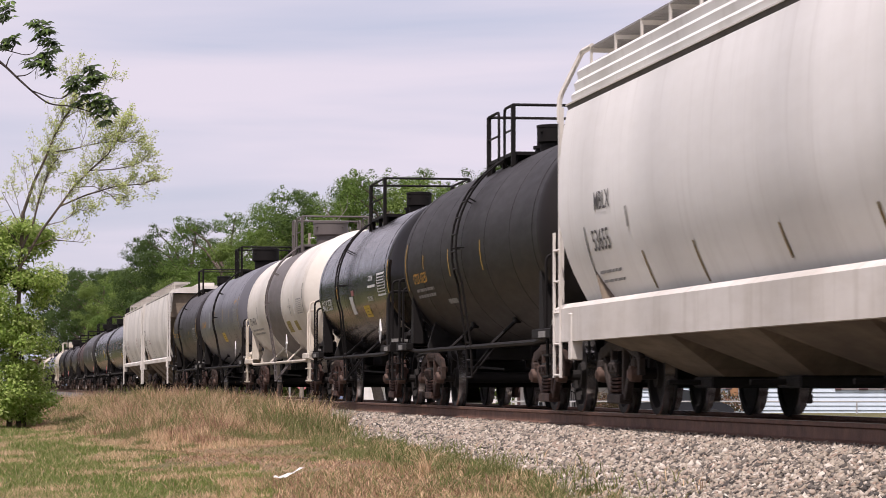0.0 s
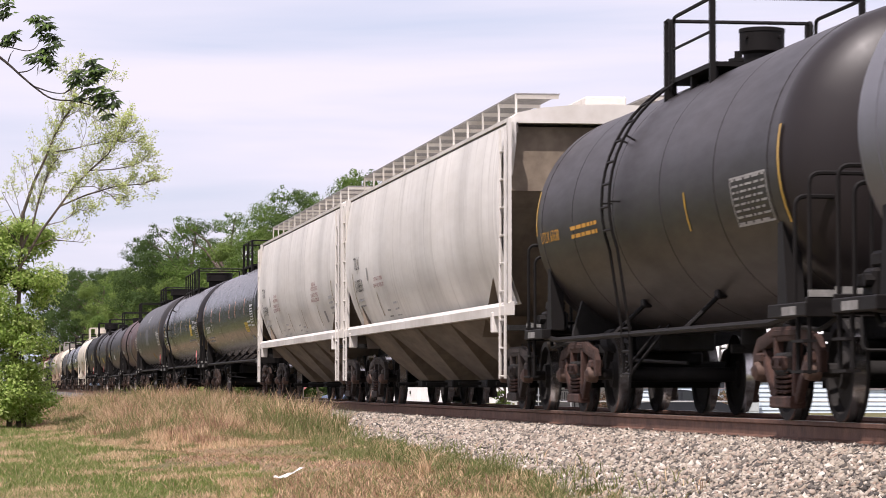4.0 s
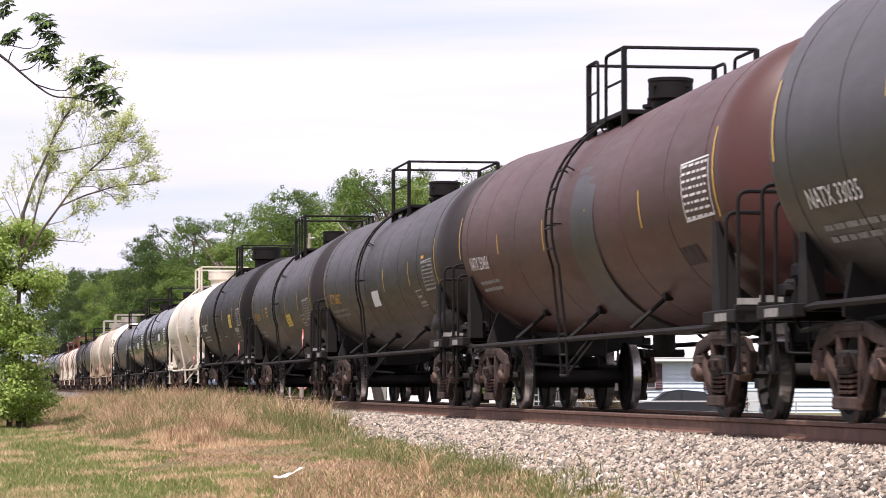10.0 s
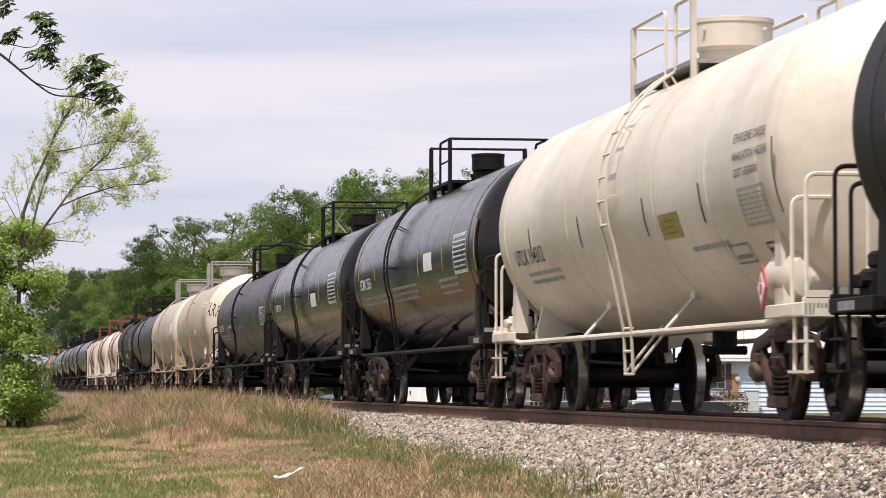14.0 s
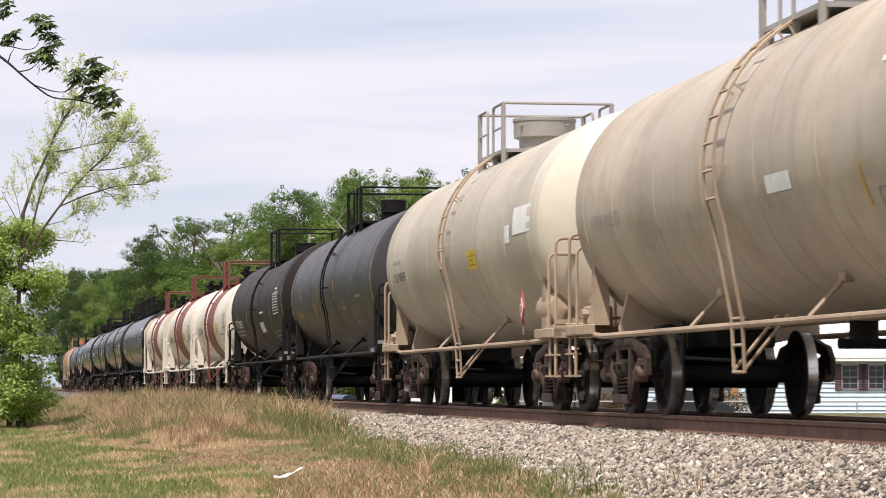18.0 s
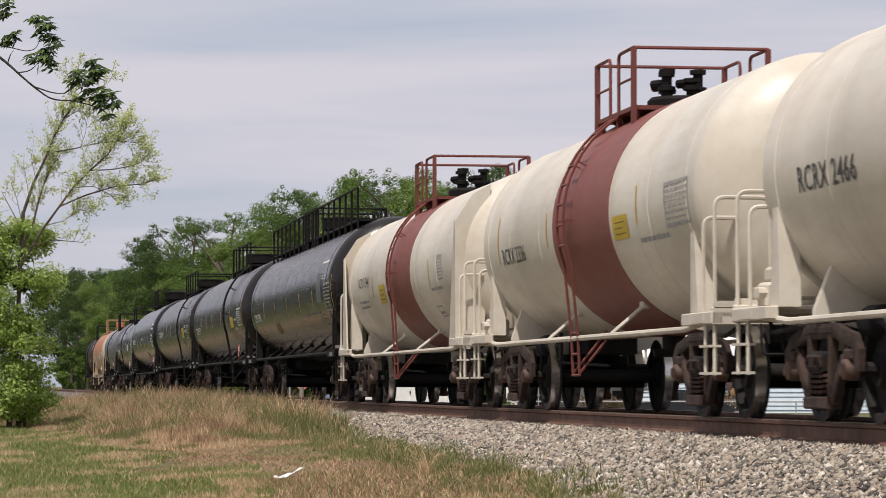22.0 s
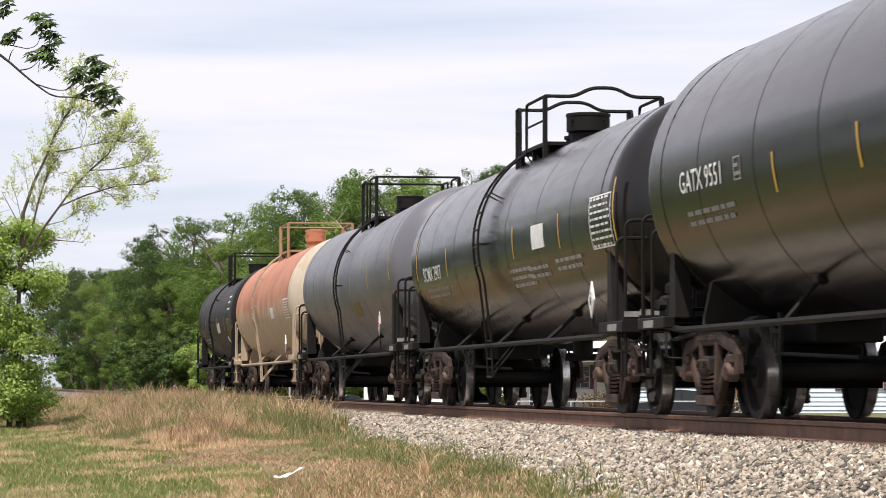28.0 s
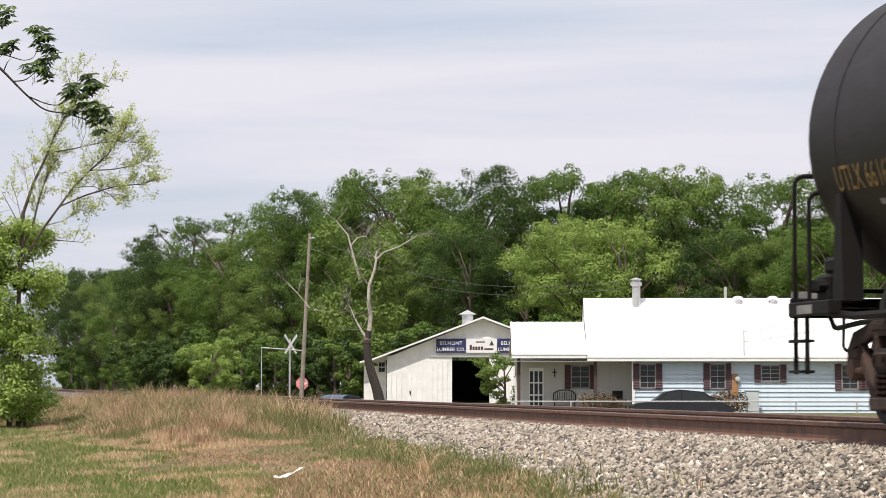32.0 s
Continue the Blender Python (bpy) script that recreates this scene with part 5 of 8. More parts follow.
    ring = [(rw * math.cos(math.pi * (1 - i / n)), rb + 0.2 * math.sin(math.pi * i / n)) for i in range(n + 1)]
    g.plate(ring + [(rw, rb - 0.06), (-rw, rb - 0.06)], -L + 0.33, L - 0.33, "x")
    part("roof", g, tm, root, "rounded roof")
    # hatches and walkway
    g = Geo()
    g.box(-L + 0.7, L - 0.7, -0.28, 0.28, rb + 0.17, rb + 0.34, 0.02)
    part("hatch_trough", g, tm, root)
    for y0, y1 in ((-1.2, -0.62), (0.62, 1.2)):
        g = Geo()
        y = y0
        while y < y1 + 0.01:
            g.box(-L + 0.8, L - 0.8, y - 0.011, y + 0.008, walk_z - 0.02, walk_z)
            y += 0.034
        x = -L + 0.85
        while x < L - 0.8:
            g.box(x - 0.008, x + 0.008, y0, y1, walk_z - 0.022, walk_z - 0.004)
            x += 0.22
        part("roof_walkway", g, STEEL["grate"], root, "open steel grating walkway")
    for side in (-1, 1):
        nb = 12
        for i in range(nb + 1):
            x = -L + 0.85 + (2 * L - 1.7) * i / nb
            g = Geo().box(x - 0.025, x + 0.025, side * 1.2 - 0.012, side * 1.2 + 0.012, rb - 0.05 if ribs else eave - 0.02, walk_z)
            g.box(x - 0.02, x + 0.02, min(side * 0.62, side * 1.2), max(side * 0.62, side * 1.2), walk_z - 0.07, walk_z - 0.022)
            if ribs:
                g.box(x - 0.02, x + 0.02, min(side * 1.0, side * 1.2), max(side * 1.0, side * 1.2), rb, rb + 0.04)
            part("walkway_bracket", g, tm, root)
    if cage:
        for side in (-1, 1):
            for e in (-1, 1):
                g = Geo().tube(rounded([(e * (L - 0.1), side * 1.44, eave - 0.2), (e * (L - 0.1), side * 1.44, eave + 0.1), (e * (L - 0.3), side * 1.2, walk_z), (e * (L - 0.9), side * 1.2, walk_z)], 0.08), 0.035, 6)
                part("grab_rail", g, tm, root)
    # discharge hoppers
    for i in range(4):
        xc = (i - 1.5) * (2 * L - 4.2) / 4
        w = (2 * L - 4.2) / 8
        g = Geo()
        top = [(xc - w, -1.4), (xc + w, -1.4), (xc + w, 1.4), (xc - w, 1.4)]
        bot = [(xc - 0.6, -0.5), (xc + 0.6, -0.5), (xc + 0.6, 0.5), (xc - 0.6, 0.5)]
        v = [(x, y, sill_lo + 0.03) for x, y in top] + [(x, y, 0.42) for x, y in bot]
        g.add(v, [(0, 1, 5, 4), (1, 2, 6, 5), (2, 3, 7, 6), (3, 0, 4, 7), (4, 5, 6, 7), (3, 2, 1, 0)])
        ch = part("discharge_hopper", g, PAINT["chute"], root, "dusty sloped discharge hopper", False)
        g = Geo().box(xc - 0.42, xc + 0.42, -0.6, 0.6, 0.30, 0.42, 0.02)
        g.tube([(xc - 0.1, -0.95, 0.36), (xc - 0.1, 0.95, 0.36)], 0.03, 6)
        part("outlet_gate", g, um, ch)
    g = Geo().box(-L + 2.5, L - 2.5, -0.2, 0.2, 0.78, 1.0)
    part("centre_sill", g, um, root)
    for i, mk in enumerate(marks):
        g = Geo()
        if mk[0] == "bars":
            _, u, z, w, nrow, mm = mk
            rnd = random.Random(i + 7 * k)
            for j in range(nrow):
                zz = z - 0.1 * j
                y = -side_y(zz, sill_hi, eave, edge_w, bulge) - 0.012
                x = u
                while x < u + w - 0.05:
                    kx = rnd.uniform(0.1, 0.3)
                    g.box(x, min(x + kx, u + w), y, y + 0.003, zz, zz + 0.06)
                    x += kx + 0.04
            tagged(part("small_writing", g, STEEL[mm], root), kind="stuff")
        elif mk[0] == "patch":
            _, u, z, w, h, mm = mk
            ya, yb = -side_y(z, sill_hi, eave, edge_w, bulge) - 0.012, -side_y(z + h, sill_hi, eave, edge_w, bulge) - 0.012
            g.add([(u, ya, z), (u + w, ya, z), (u + w, yb, z + h), (u, yb, z + h)], [(0, 1, 2, 3)])
            part("painted_patch", g, STEEL[mm], root)
        elif mk[0] == "stripe":
            _, u, z0, z1, mm = mk
            for a in range(6):
                za, zb = z0 + (z1 - z0) * a / 6, z0 + (z1 - z0) * (a + 1) / 6
                ya, yb = -side_y(za, sill_hi, eave, edge_w, bulge) - 0.012, -side_y(zb, sill_hi, eave, edge_w, bulge) - 0.012
                g.add([(u - 0.03, ya, za), (u + 0.03, ya, za), (u + 0.03, yb, zb), (u - 0.03, yb, zb)], [(0, 1, 2, 3)])
            part("reflector_stripe", g, STEEL[mm], root)
        else:
            _, body_, u, z, size, mm = mk[:6]
            v, f = text_flat(body_, size, mk[6] if len(mk) > 6 else 1.15)
            g.add([(u + x, -side_y(z + y, sill_hi, eave, edge_w, bulge) - 0.012, z + y) for x, y in v], f)
            part("lettering", g, STEEL[mm], root, "stencilled car lettering", False)
    add_truck(root, half - 2.1, truck)
    add_truck(root, -(half - 2.1), truck)
    add_ends(root, half)
    return root


STEEL["band_dark"] = plain("grimy_gutter", (0.10, 0.085, 0.075), 0.7, 0.3, 6.0)


def T(body, u, z, size, mat, *more):
    return ("text", body, u, z, size, mat, *more)

HOPPER_0 = [T("MBLX", -6.57, 2.27, 0.21, "dark_mark"), T("53655", -6.91, 1.83, 0.24, "dark_mark"), ("bars", -7.02, 1.58, 1.13, 2, "dim_mark"), ("stripe", -7.24, 1.37, 2.12, "dim_mark"),
            ("stripe", -4.57, 1.35, 1.74, "ochre_mark"), ("stripe", -2.27, 1.34, 1.74, "ochre_mark"), ("stripe", 0.96, 1.43, 1.74, "ochre_mark"), ("stripe", 3.90, 1.44, 1.74, "ochre_mark"),
            ("patch", -4.99, 2.01, 0.09, 0.22, "grey_mark")]
HOPPER_6 = [T("TILX", -7.35, 2.44, 0.24, "dark_mark"), T("518850", -7.43, 2.04, 0.23, "dark_mark"), ("bars", -7.39, 1.87, 0.82, 2, "dim_mark"), ("patch", -5.62, 2.20, 0.16, 0.23, "grey_mark"),
            T("OPEN HATCH COVERS", -4.73, 2.16, 0.07, "red_mark"), T("BEFORE UNLOADING CAR", -4.88, 2.05, 0.07, "red_mark"), ("stripe", -7.63, 1.54, 2.40, "ochre_mark"), ("stripe", -4.67, 1.55, 1.97, "ochre_mark"),
            ("bars", -4.08, 1.62, 0.45, 3, "dim_mark"), ("bars", -3.08, 1.72, 0.50, 4, "grey_mark"), ("patch", -7.38, 1.55, 0.05, 0.13, "dim_mark")]
HOPPER_7 = [T("TILX", -7.37, 2.46, 0.23, "dark_mark"), T("519094", -7.50, 2.02, 0.24, "dark_mark"), ("bars", -7.37, 1.87, 0.84, 2, "grey_mark"), ("patch", -5.67, 2.21, 0.12, 0.23, "grey_mark"),
            T("ABRIR TAPAS", -4.53, 2.39, 0.07, "red_mark"), T("ABRIR TAPAS", 3.75, 2.39, 0.08, "red_mark"), T("ANTES DE DESCARGAR", -4.80, 2.29, 0.07, "red_mark"), T("ANTES DE DESCARGAR", 3.52, 2.30, 0.08, "red_mark"),
            T("OPEN HATCH COVERS", -4.84, 2.16, 0.08, "red_mark"), T("OPEN HATCH COVERS", 3.48, 2.17, 0.08, "red_mark"), T("BEFORE UNLOADING CAR", -4.96, 2.06, 0.08, "red_mark"), T("BEFORE UNLOADING CAR", 3.37, 2.07, 0.08, "red_mark"),
            ("stripe", -7.60, 1.70, 2.38, "dim_mark"), ("stripe", -4.71, 1.55, 1.96, "ochre_mark"), ("stripe", -1.77, 1.57, 1.96, "ochre_mark"), ("stripe", 1.08, 1.56, 1.97, "ochre_mark"),
            ("bars", -4.15, 1.60, 0.39, 3, "grey_mark"), ("bars", -3.12, 1.71, 0.51, 5, "grey_mark"), ("bars", -0.44, 1.65, 0.30, 3, "grey_mark"), ("bars", 0.43, 1.60, 0.36, 3, "grey_mark"),
            ("patch", -7.42, 1.55, 0.05, 0.13, "dim_mark"), ("patch", 5.18, 1.62, 0.29, 0.23, "dim_mark"), ("bars", 6.44, 2.06, 0.64, 4, "grey_mark"), ("stripe", 4.22, 1.57, 1.99, "ochre_mark"),
            ("stripe", 7.32, 1.98, 2.41, "ochre_mark")]


def make_train():
    build_hopper(0, "white covered hopper car, streaked with dust", "hopper_white", 3.66, 0.84, 1.29, "truck_grey", bulge=0.16, cornice=0.07, ribs=3, walk_z=4.3,  marks=HOPPER_0)
    build_tank(1, "black tank car with amber lettering and yellow stripes", 0.4230, "dull_black", "black", "truck", dome=(0.26, 0.42),
               lad=0.08, stripes=((0.82, 1.88, 2.64), (2.81, 2.16, 2.38), (5.38, 1.96, 2.36), (8.34, 1.94, 2.36)),
               marks=[T("UTLX 67233", 1.60, 1.96, 0.17, "amber_mark"),
                      ("bars", 1.61, 1.83, 1.87, 2, "dim_mark"),
                      ("patch", 4.34, 5.17, 1.58, 1.65, "dim_mark")])
    build_tank(2, "short glossy black tank car with white stencils", 0.4110, "gloss_black", "black", "truck_red", dome=(0.24, 0.42),
               panel=(9.88, 1.92, 1.07, 0.40, "white_mark"), lad=-1.12, stripes=((3.76, 1.98, 2.30), (11.32, 1.88, 2.52)),
               marks=[T("AXLX 3530", 0.90, 1.86, 0.23, "white_mark"),
                      ("patch", 5.66, 6.17, 1.69, 2.02, "white_mark"),
                      ("patch", 7.40, 8.20, 1.60, 1.81, "yellow_panel"),
                      T("SODIUM", 8.70, 2.22, 0.10, "white_mark"),
                      ("bars", 8.57, 2.10, 1.04, 1, "white_mark"),
                      T("SOLUTION", 8.34, 1.87, 0.09, "white_mark"),
                      ("placard", 10.91, 1.28, "white_mark"),
                      ("patch", 6.00, 6.40, 2.03, 2.13, "red_mark")])
    build_tank(3, "white tank car with a broad grey band", 0.4260, "white", "pale_trim", "truck_red", rail_mat="band_trim", dome=(0.42, 0.55), stripe_mat="dark_mark",
               band=(5.76, 9.61, "band_grey"), panel=(13.07, 1.93, 1.08, 0.33, "grey_mark"), lad=-0.42, stripes=((3.39, 2.01, 2.32), (11.62, 1.92, 2.32), (14.44, 1.92, 2.57)),
               marks=[T("UTLX 647658", 1.07, 1.90, 0.19, "dark_mark"),
                      ("patch", 10.08, 10.95, 1.57, 1.82, "olive_mark"),
                      ("patch", 11.82, 12.51, 1.59, 1.80, "olive_mark"),
                      T("ACRYLIC ACID", 11.20, 2.09, 0.07, "grey_mark"),
                      ("placard", 11.15, 1.29, "white_mark"),
                      ("bars", 1.27, 1.74, 2.88, 2, "grey_mark")])
    build_tank(4, "weathered blue-grey tank car with amber lettering", 0.4327, "grey", "black", "truck", dome=(0.40, 0.62), near_end="reservoir",
               panel=(13.65, 1.92, 1.13, 0.52, "grey_mark"), lad=-0.20, stripes=((6.67, 2.23, 2.55), (9.83, 2.19, 2.54), (12.13, 2.12, 2.54), (15.02, 1.91, 2.77)),
               marks=[T("UTLX 66574", 1.61, 2.13, 0.20, "amber_mark"),
                      ("patch", 4.47, 4.86, 2.11, 2.57, "window_mark"),
                      ("patch", 8.79, 9.76, 1.62, 1.88, "yellow_panel"),
                      T("66574 KC", 13.76, 2.60, 0.11, "amber_mark"),
                      ("placard", 14.22, 1.35, "white_mark"),
                      ("patch", 12.46, 13.22, 1.55, 1.78, "dim_mark")])
    build_tank(5, "short brown-black tank car with a test stencil", 0.4250, "brown_black", "black", "truck_red", dome=(0.24, 0.42),
               panel=(10.51, 1.79, 1.31, 0.45, "grey_mark"), lad=-0.97, stripes=((0.63, 2.19, 2.74), (8.65, 1.85, 2.23), (12.27, 1.75, 2.60)),
               marks=[T("UTLX 67638", 0.88, 2.08, 0.14, "amber_mark"),
                      ("bars", 2.78, 2.15, 1.53, 2, "amber_mark")])
    build_hopper(6, "pale grey covered hopper car with stencilled warnings", "hopper", 3.86, 1.25, 1.43, "truck_grey", cage=False, marks=HOPPER_6)
    build_hopper(7, "pale grey covered hopper car, dusty and streaked", "hopper", 3.86, 1.25, 1.43, "truck_grey", cage=False, marks=HOPPER_7)
    build_tank(8, "long olive-black pressure tank car with orange stripes", 0.4350, "olive_black", "black", "truck", dome=(0.48, 0.50), platform=(1.4, 0.8), ladder=False, stripe_mat="orange_mark", pipe_z=1.0, far_rail=True,
               panel=(17.75, 1.88, 0.74, 0.55, "white_mark"), stripes=((1.21, 2.04, 2.90), (4.27, 2.21, 2.65), (7.67, 2.21, 2.64), (11.08, 2.21, 2.63), (13.11, 2.21, 2.65), (16.07, 2.22, 2.66)),
               marks=[T("TILX 302173", 1.93, 1.95, 0.20, "white_mark"),
                      ("patch", 15.71, 16.59, 1.76, 2.01, "yellow_panel"),
                      ("bars", 16.63, 1.99, 0.85, 2, "white_mark"),
                      ("patch", 16.54, 17.10, 1.57, 1.66, "grey_mark"),
                      ("bars", 2.10, 1.78, 1.99, 2, "grey_mark"),
                      ("patch", 4.15, 4.58, 1.96, 2.17, "grey_mark")])
    build_tank(9, "long brown-black pressure tank car with a yellow panel", 0.4385, "olive_black", "black", "truck_grey", dome=(0.46, 0.50), long_walk=(-5.9, -1.05), pipe_z=1.0, far_rail=True,
               panel=(17.87, 1.92, 1.20, 0.48, "grey_mark"), lad=-4.73, stripes=((1.34, 2.10, 2.83), (3.98, 2.41, 2.60), (7.60, 2.17, 2.60), (10.99, 2.18, 2.60), (13.74, 2.20, 2.60), (15.56, 2.17, 2.60), (19.16, 1.93, 2.76)),
               marks=[T("TILX 305179", 1.61, 2.18, 0.22, "white_mark"),
                      ("patch", 15.58, 16.41, 1.99, 2.37, "yellow_panel"),
                      T("PROPYLENE", 16.74, 2.37, 0.10, "white_mark"),
                      T("NON-ODORIZED", 16.52, 2.19, 0.10, "white_mark"),
                      ("placard", 18.27, 1.27, "red_placard"),
                      ("patch", 17.30, 17.85, 1.64, 1.81, "grey_mark"),
                      ("bars", 1.79, 1.96, 1.72, 2, "grey_mark"),
                      ("bars", 14.30, 1.83, 3.28, 1, "dim_mark")])
    build_tank(10, "long slate-grey tank car with patched paint", 0.4545, "slate", "black", "truck", dome=(0.50, 0.45), platform=(1.7, 0.8), ladder=False, rail_high=0.46, pipe_z=1.0, far_rail=True,
               panel=(16.58, 1.94, 1.35, 0.47, "white_mark"), stripes=((0.74, 2.25, 2.95), (4.08, 2.50, 2.81), (7.43, 2.45, 2.86), (11.04, 2.39, 2.81), (14.48, 2.40, 2.82), (18.05, 1.98, 2.96)),
               marks=[T("NATX 33035", 1.45, 1.80, 0.18, "white_mark"),
                      ("patch", 8.47, 10.22, 2.03, 2.69, "grey"),
                      ("patch", 10.61, 11.72, 1.48, 1.68, "ochre_mark"),
                      ("patch", 15.21, 16.25, 1.44, 1.68, "grey_mark"),
                      ("placard", 17.38, 1.38, "red_placard"),
                      ("bars", 8.85, 3.18, 0.76, 3, "white_mark"),
                      ("bars", 15.90, 2.44, 0.74, 2, "white_mark"),
                      ("bars", 1.56, 1.61, 3.14, 2, "dim_mark")])
    build_tank(11, "maroon tank car with white lettering", 0.4130, "maroon", "black", "truck", dome=(0.27, 0.42), bow=0.13, rail_high=0.68,
               panel=(14.63, 1.95, 1.18, 0.58, "white_mark"), lad=-0.24, band=(8.86, 10.22, "slate"), stripes=((0.36, 2.17, 2.78), (3.65, 2.11, 2.38), (7.01, 2.01, 2.39), (9.71, 1.99, 2.37), (12.64, 2.00, 2.40), (15.98, 1.94, 2.80)),
               marks=[T("NATX 250456", 1.11, 1.98, 0.19, "white_mark", 1.0),
                      ("bars", 1.50, 1.76, 1.64, 2, "dim_mark"),
                      ("patch", 13.91, 14.64, 1.55, 1.73, "truck")])
    build_tank(12, "dark grey tank car with amber lettering", 0.4090, "brown_black", "black", "truck", dome=(0.28, 0.42), bow=0.13, rail_high=0.71, near_end="reservoir",
               panel=(14.70, 1.84, 1.14, 0.47, "grey_mark"), lad=-1.20, stripes=((0.78, 1.80, 2.64), (6.45, 2.00, 2.35), (10.03, 1.97, 2.35), (13.17, 1.97, 2.37), (16.14, 1.78, 2.61)),
               marks=[T("UTLX 668632", 1.57, 1.98, 0.20, "amber_mark"),
                      ("patch", 8.25, 9.17, 1.75, 2.02, "white_mark"),
                      ("patch", 13.55, 14.22, 1.62, 1.88, "grey_mark"),
                      ("bars", 14.75, 2.35, 0.30, 1, "amber_mark"),
                      ("bars", 1.38, 1.80, 2.82, 2, "dim_mark")])
    build_tank(13, "brown-black tank car with a yellow panel", 0.4110, "brown_black", "black", "truck", dome=(0.26, 0.40), bow=0.13, rail_high=0.71,
               panel=(13.07, 1.78, 1.34, 0.43, "grey_mark"), lad=0.06, stripes=((0.58, 2.06, 2.67), (3.59, 2.04, 2.37), (6.13, 2.01, 2.38), (9.23, 1.98, 2.40), (12.01, 2.00, 2.39), (14.63, 1.85, 2.68)),
               marks=[T("UTLX 669074", 1.17, 2.01, 0.18, "amber_mark"),
                      ("patch", 9.14, 10.12, 1.70, 1.97, "yellow_panel"),
                      ("patch", 12.17, 12.91, 1.66, 1.90, "grey_mark"),
                      ("placard", 14.01, 1.34, "red_placard"),
                      ("bars", 4.39, 2.22, 0.44, 3, "amber_mark"),
                      ("bars", 1.11, 1.68, 2.03, 2, "dim_mark")])
    build_tank(14, "deep black tank car with a tall dome housing", 0.4375, "black", "black", "truck", cap="blue_cap", dome=(0.43, 0.60), platform=(0.9, 0.8), pipe_z=1.0,
               panel=(14.78, 1.97, 1.11, 0.46, "grey_mark"), lad=0.25, stripes=((1.55, 2.05, 2.84), (4.18, 2.16, 2.49), (7.62, 2.07, 2.49), (9.86, 2.07, 2.50), (13.47, 2.08, 2.50), (16.06, 1.95, 2.82)),
               marks=[T("TILX 318657", 1.99, 2.02, 0.22, "white_mark"),
                      ("patch", 12.12, 12.97, 1.96, 2.33, "yellow_panel"),
                      ("placard", 15.46, 1.31, "red_placard"),
                      ("patch", 13.70, 14.93, 1.82, 1.93, "grey_mark"),
                      ("bars", 13.73, 1.75, 0.85, 3, "dim_mark"),
                      ("bars", 2.27, 1.82, 1.94, 2, "grey_mark"),
                      ("patch", 9.54, 10.34, 1.74, 1.77, "grey_mark"),
                      ("bars", 6.89, 1.77, 0.93, 2, "dim_mark")])
    build_tank(15, "white tank car with dark stencils and cream fittings", 0.4400, "ivory", "pale_trim", "truck_red", dome=(0.45, 0.55), stripe_mat="dark_mark", near_end="reservoir", platform=(1.5, 0.8),
               panel=(13.42, 1.77, 0.94, 0.35, "grey_mark"), lad=0.42, stripes=((2.82, 2.06, 2.30), (5.98, 1.92, 2.28), (9.46, 1.88, 2.28), (11.98, 1.89, 2.27), (14.77, 1.83, 2.49)),
               marks=[T("UTLX 194312", 1.60, 1.87, 0.21, "dark_mark"),
                      ("patch", 10.07, 10.94, 1.81, 2.06, "olive_mark"),
                      T("ETHYLENE OXIDE", 13.38, 2.53, 0.09, "dark_mark"),
                      T("INHALATION HAZARD", 13.36, 2.37, 0.08, "dark_mark"),
                      T("DOT 105J300W", 13.40, 2.22, 0.08, "dark_mark"),
                      ("patch", 12.40, 13.11, 1.47, 1.65, "dim_mark"),
                      ("patch", 13.73, 14.00, 1.49, 1.62, "dark_mark"),
                      ("placard", 14.23, 1.19, "red_placard"),
                      ("bars", 2.13, 1.72, 2.08, 2, "grey_mark"),
                      ("bars", 11.05, 1.65, 1.45, 1, "grey_mark")])
    build_tank(16, "glossy black tank car with white lettering", 0.4227, "gloss_black", "black", "truck", dome=(0.27, 0.45),
               panel=(12.66, 1.97, 1.22, 0.58, "white_mark"), lad=-1.58, stripes=((1.27, 2.27, 2.73), (3.63, 2.18, 2.47), (8.98, 2.07, 2.49), (11.58, 2.06, 2.48), (14.60, 1.96, 2.69)),
               marks=[T("SCMX 2556", 1.49, 2.07, 0.20, "white_mark"),
                      ("patch", 9.61, 10.51, 2.12, 2.40, "white_mark"),
                      ("bars", 1.77, 1.88, 3.48, 2, "grey_mark"),
                      ("bars", 5.63, 1.94, 2.98, 3, "grey_mark"),
                      ("bars", 10.97, 1.91, 1.83, 3, "grey_mark")])
    build_tank(17, "black tank car with white lettering and yellow stripes", 0.4200, "gloss_black", "black", "truck", dome=(0.27, 0.42),
               panel=(12.68, 1.98, 1.29, 0.60, "white_mark"), lad=-0.94, stripes=((0.43, 2.15, 2.71), (3.82, 2.09, 2.50), (6.36, 2.05, 2.43), (9.11, 2.08, 2.49), (10.99, 2.07, 2.52), (14.39, 2.01, 2.70)),
               marks=[T("SCMX 2358", 1.64, 2.08, 0.16, "white_mark"),
                      ("patch", 9.39, 10.42, 2.00, 2.28, "white_mark"),
                      ("bars", 1.77, 1.91, 2.09, 2, "grey_mark")])
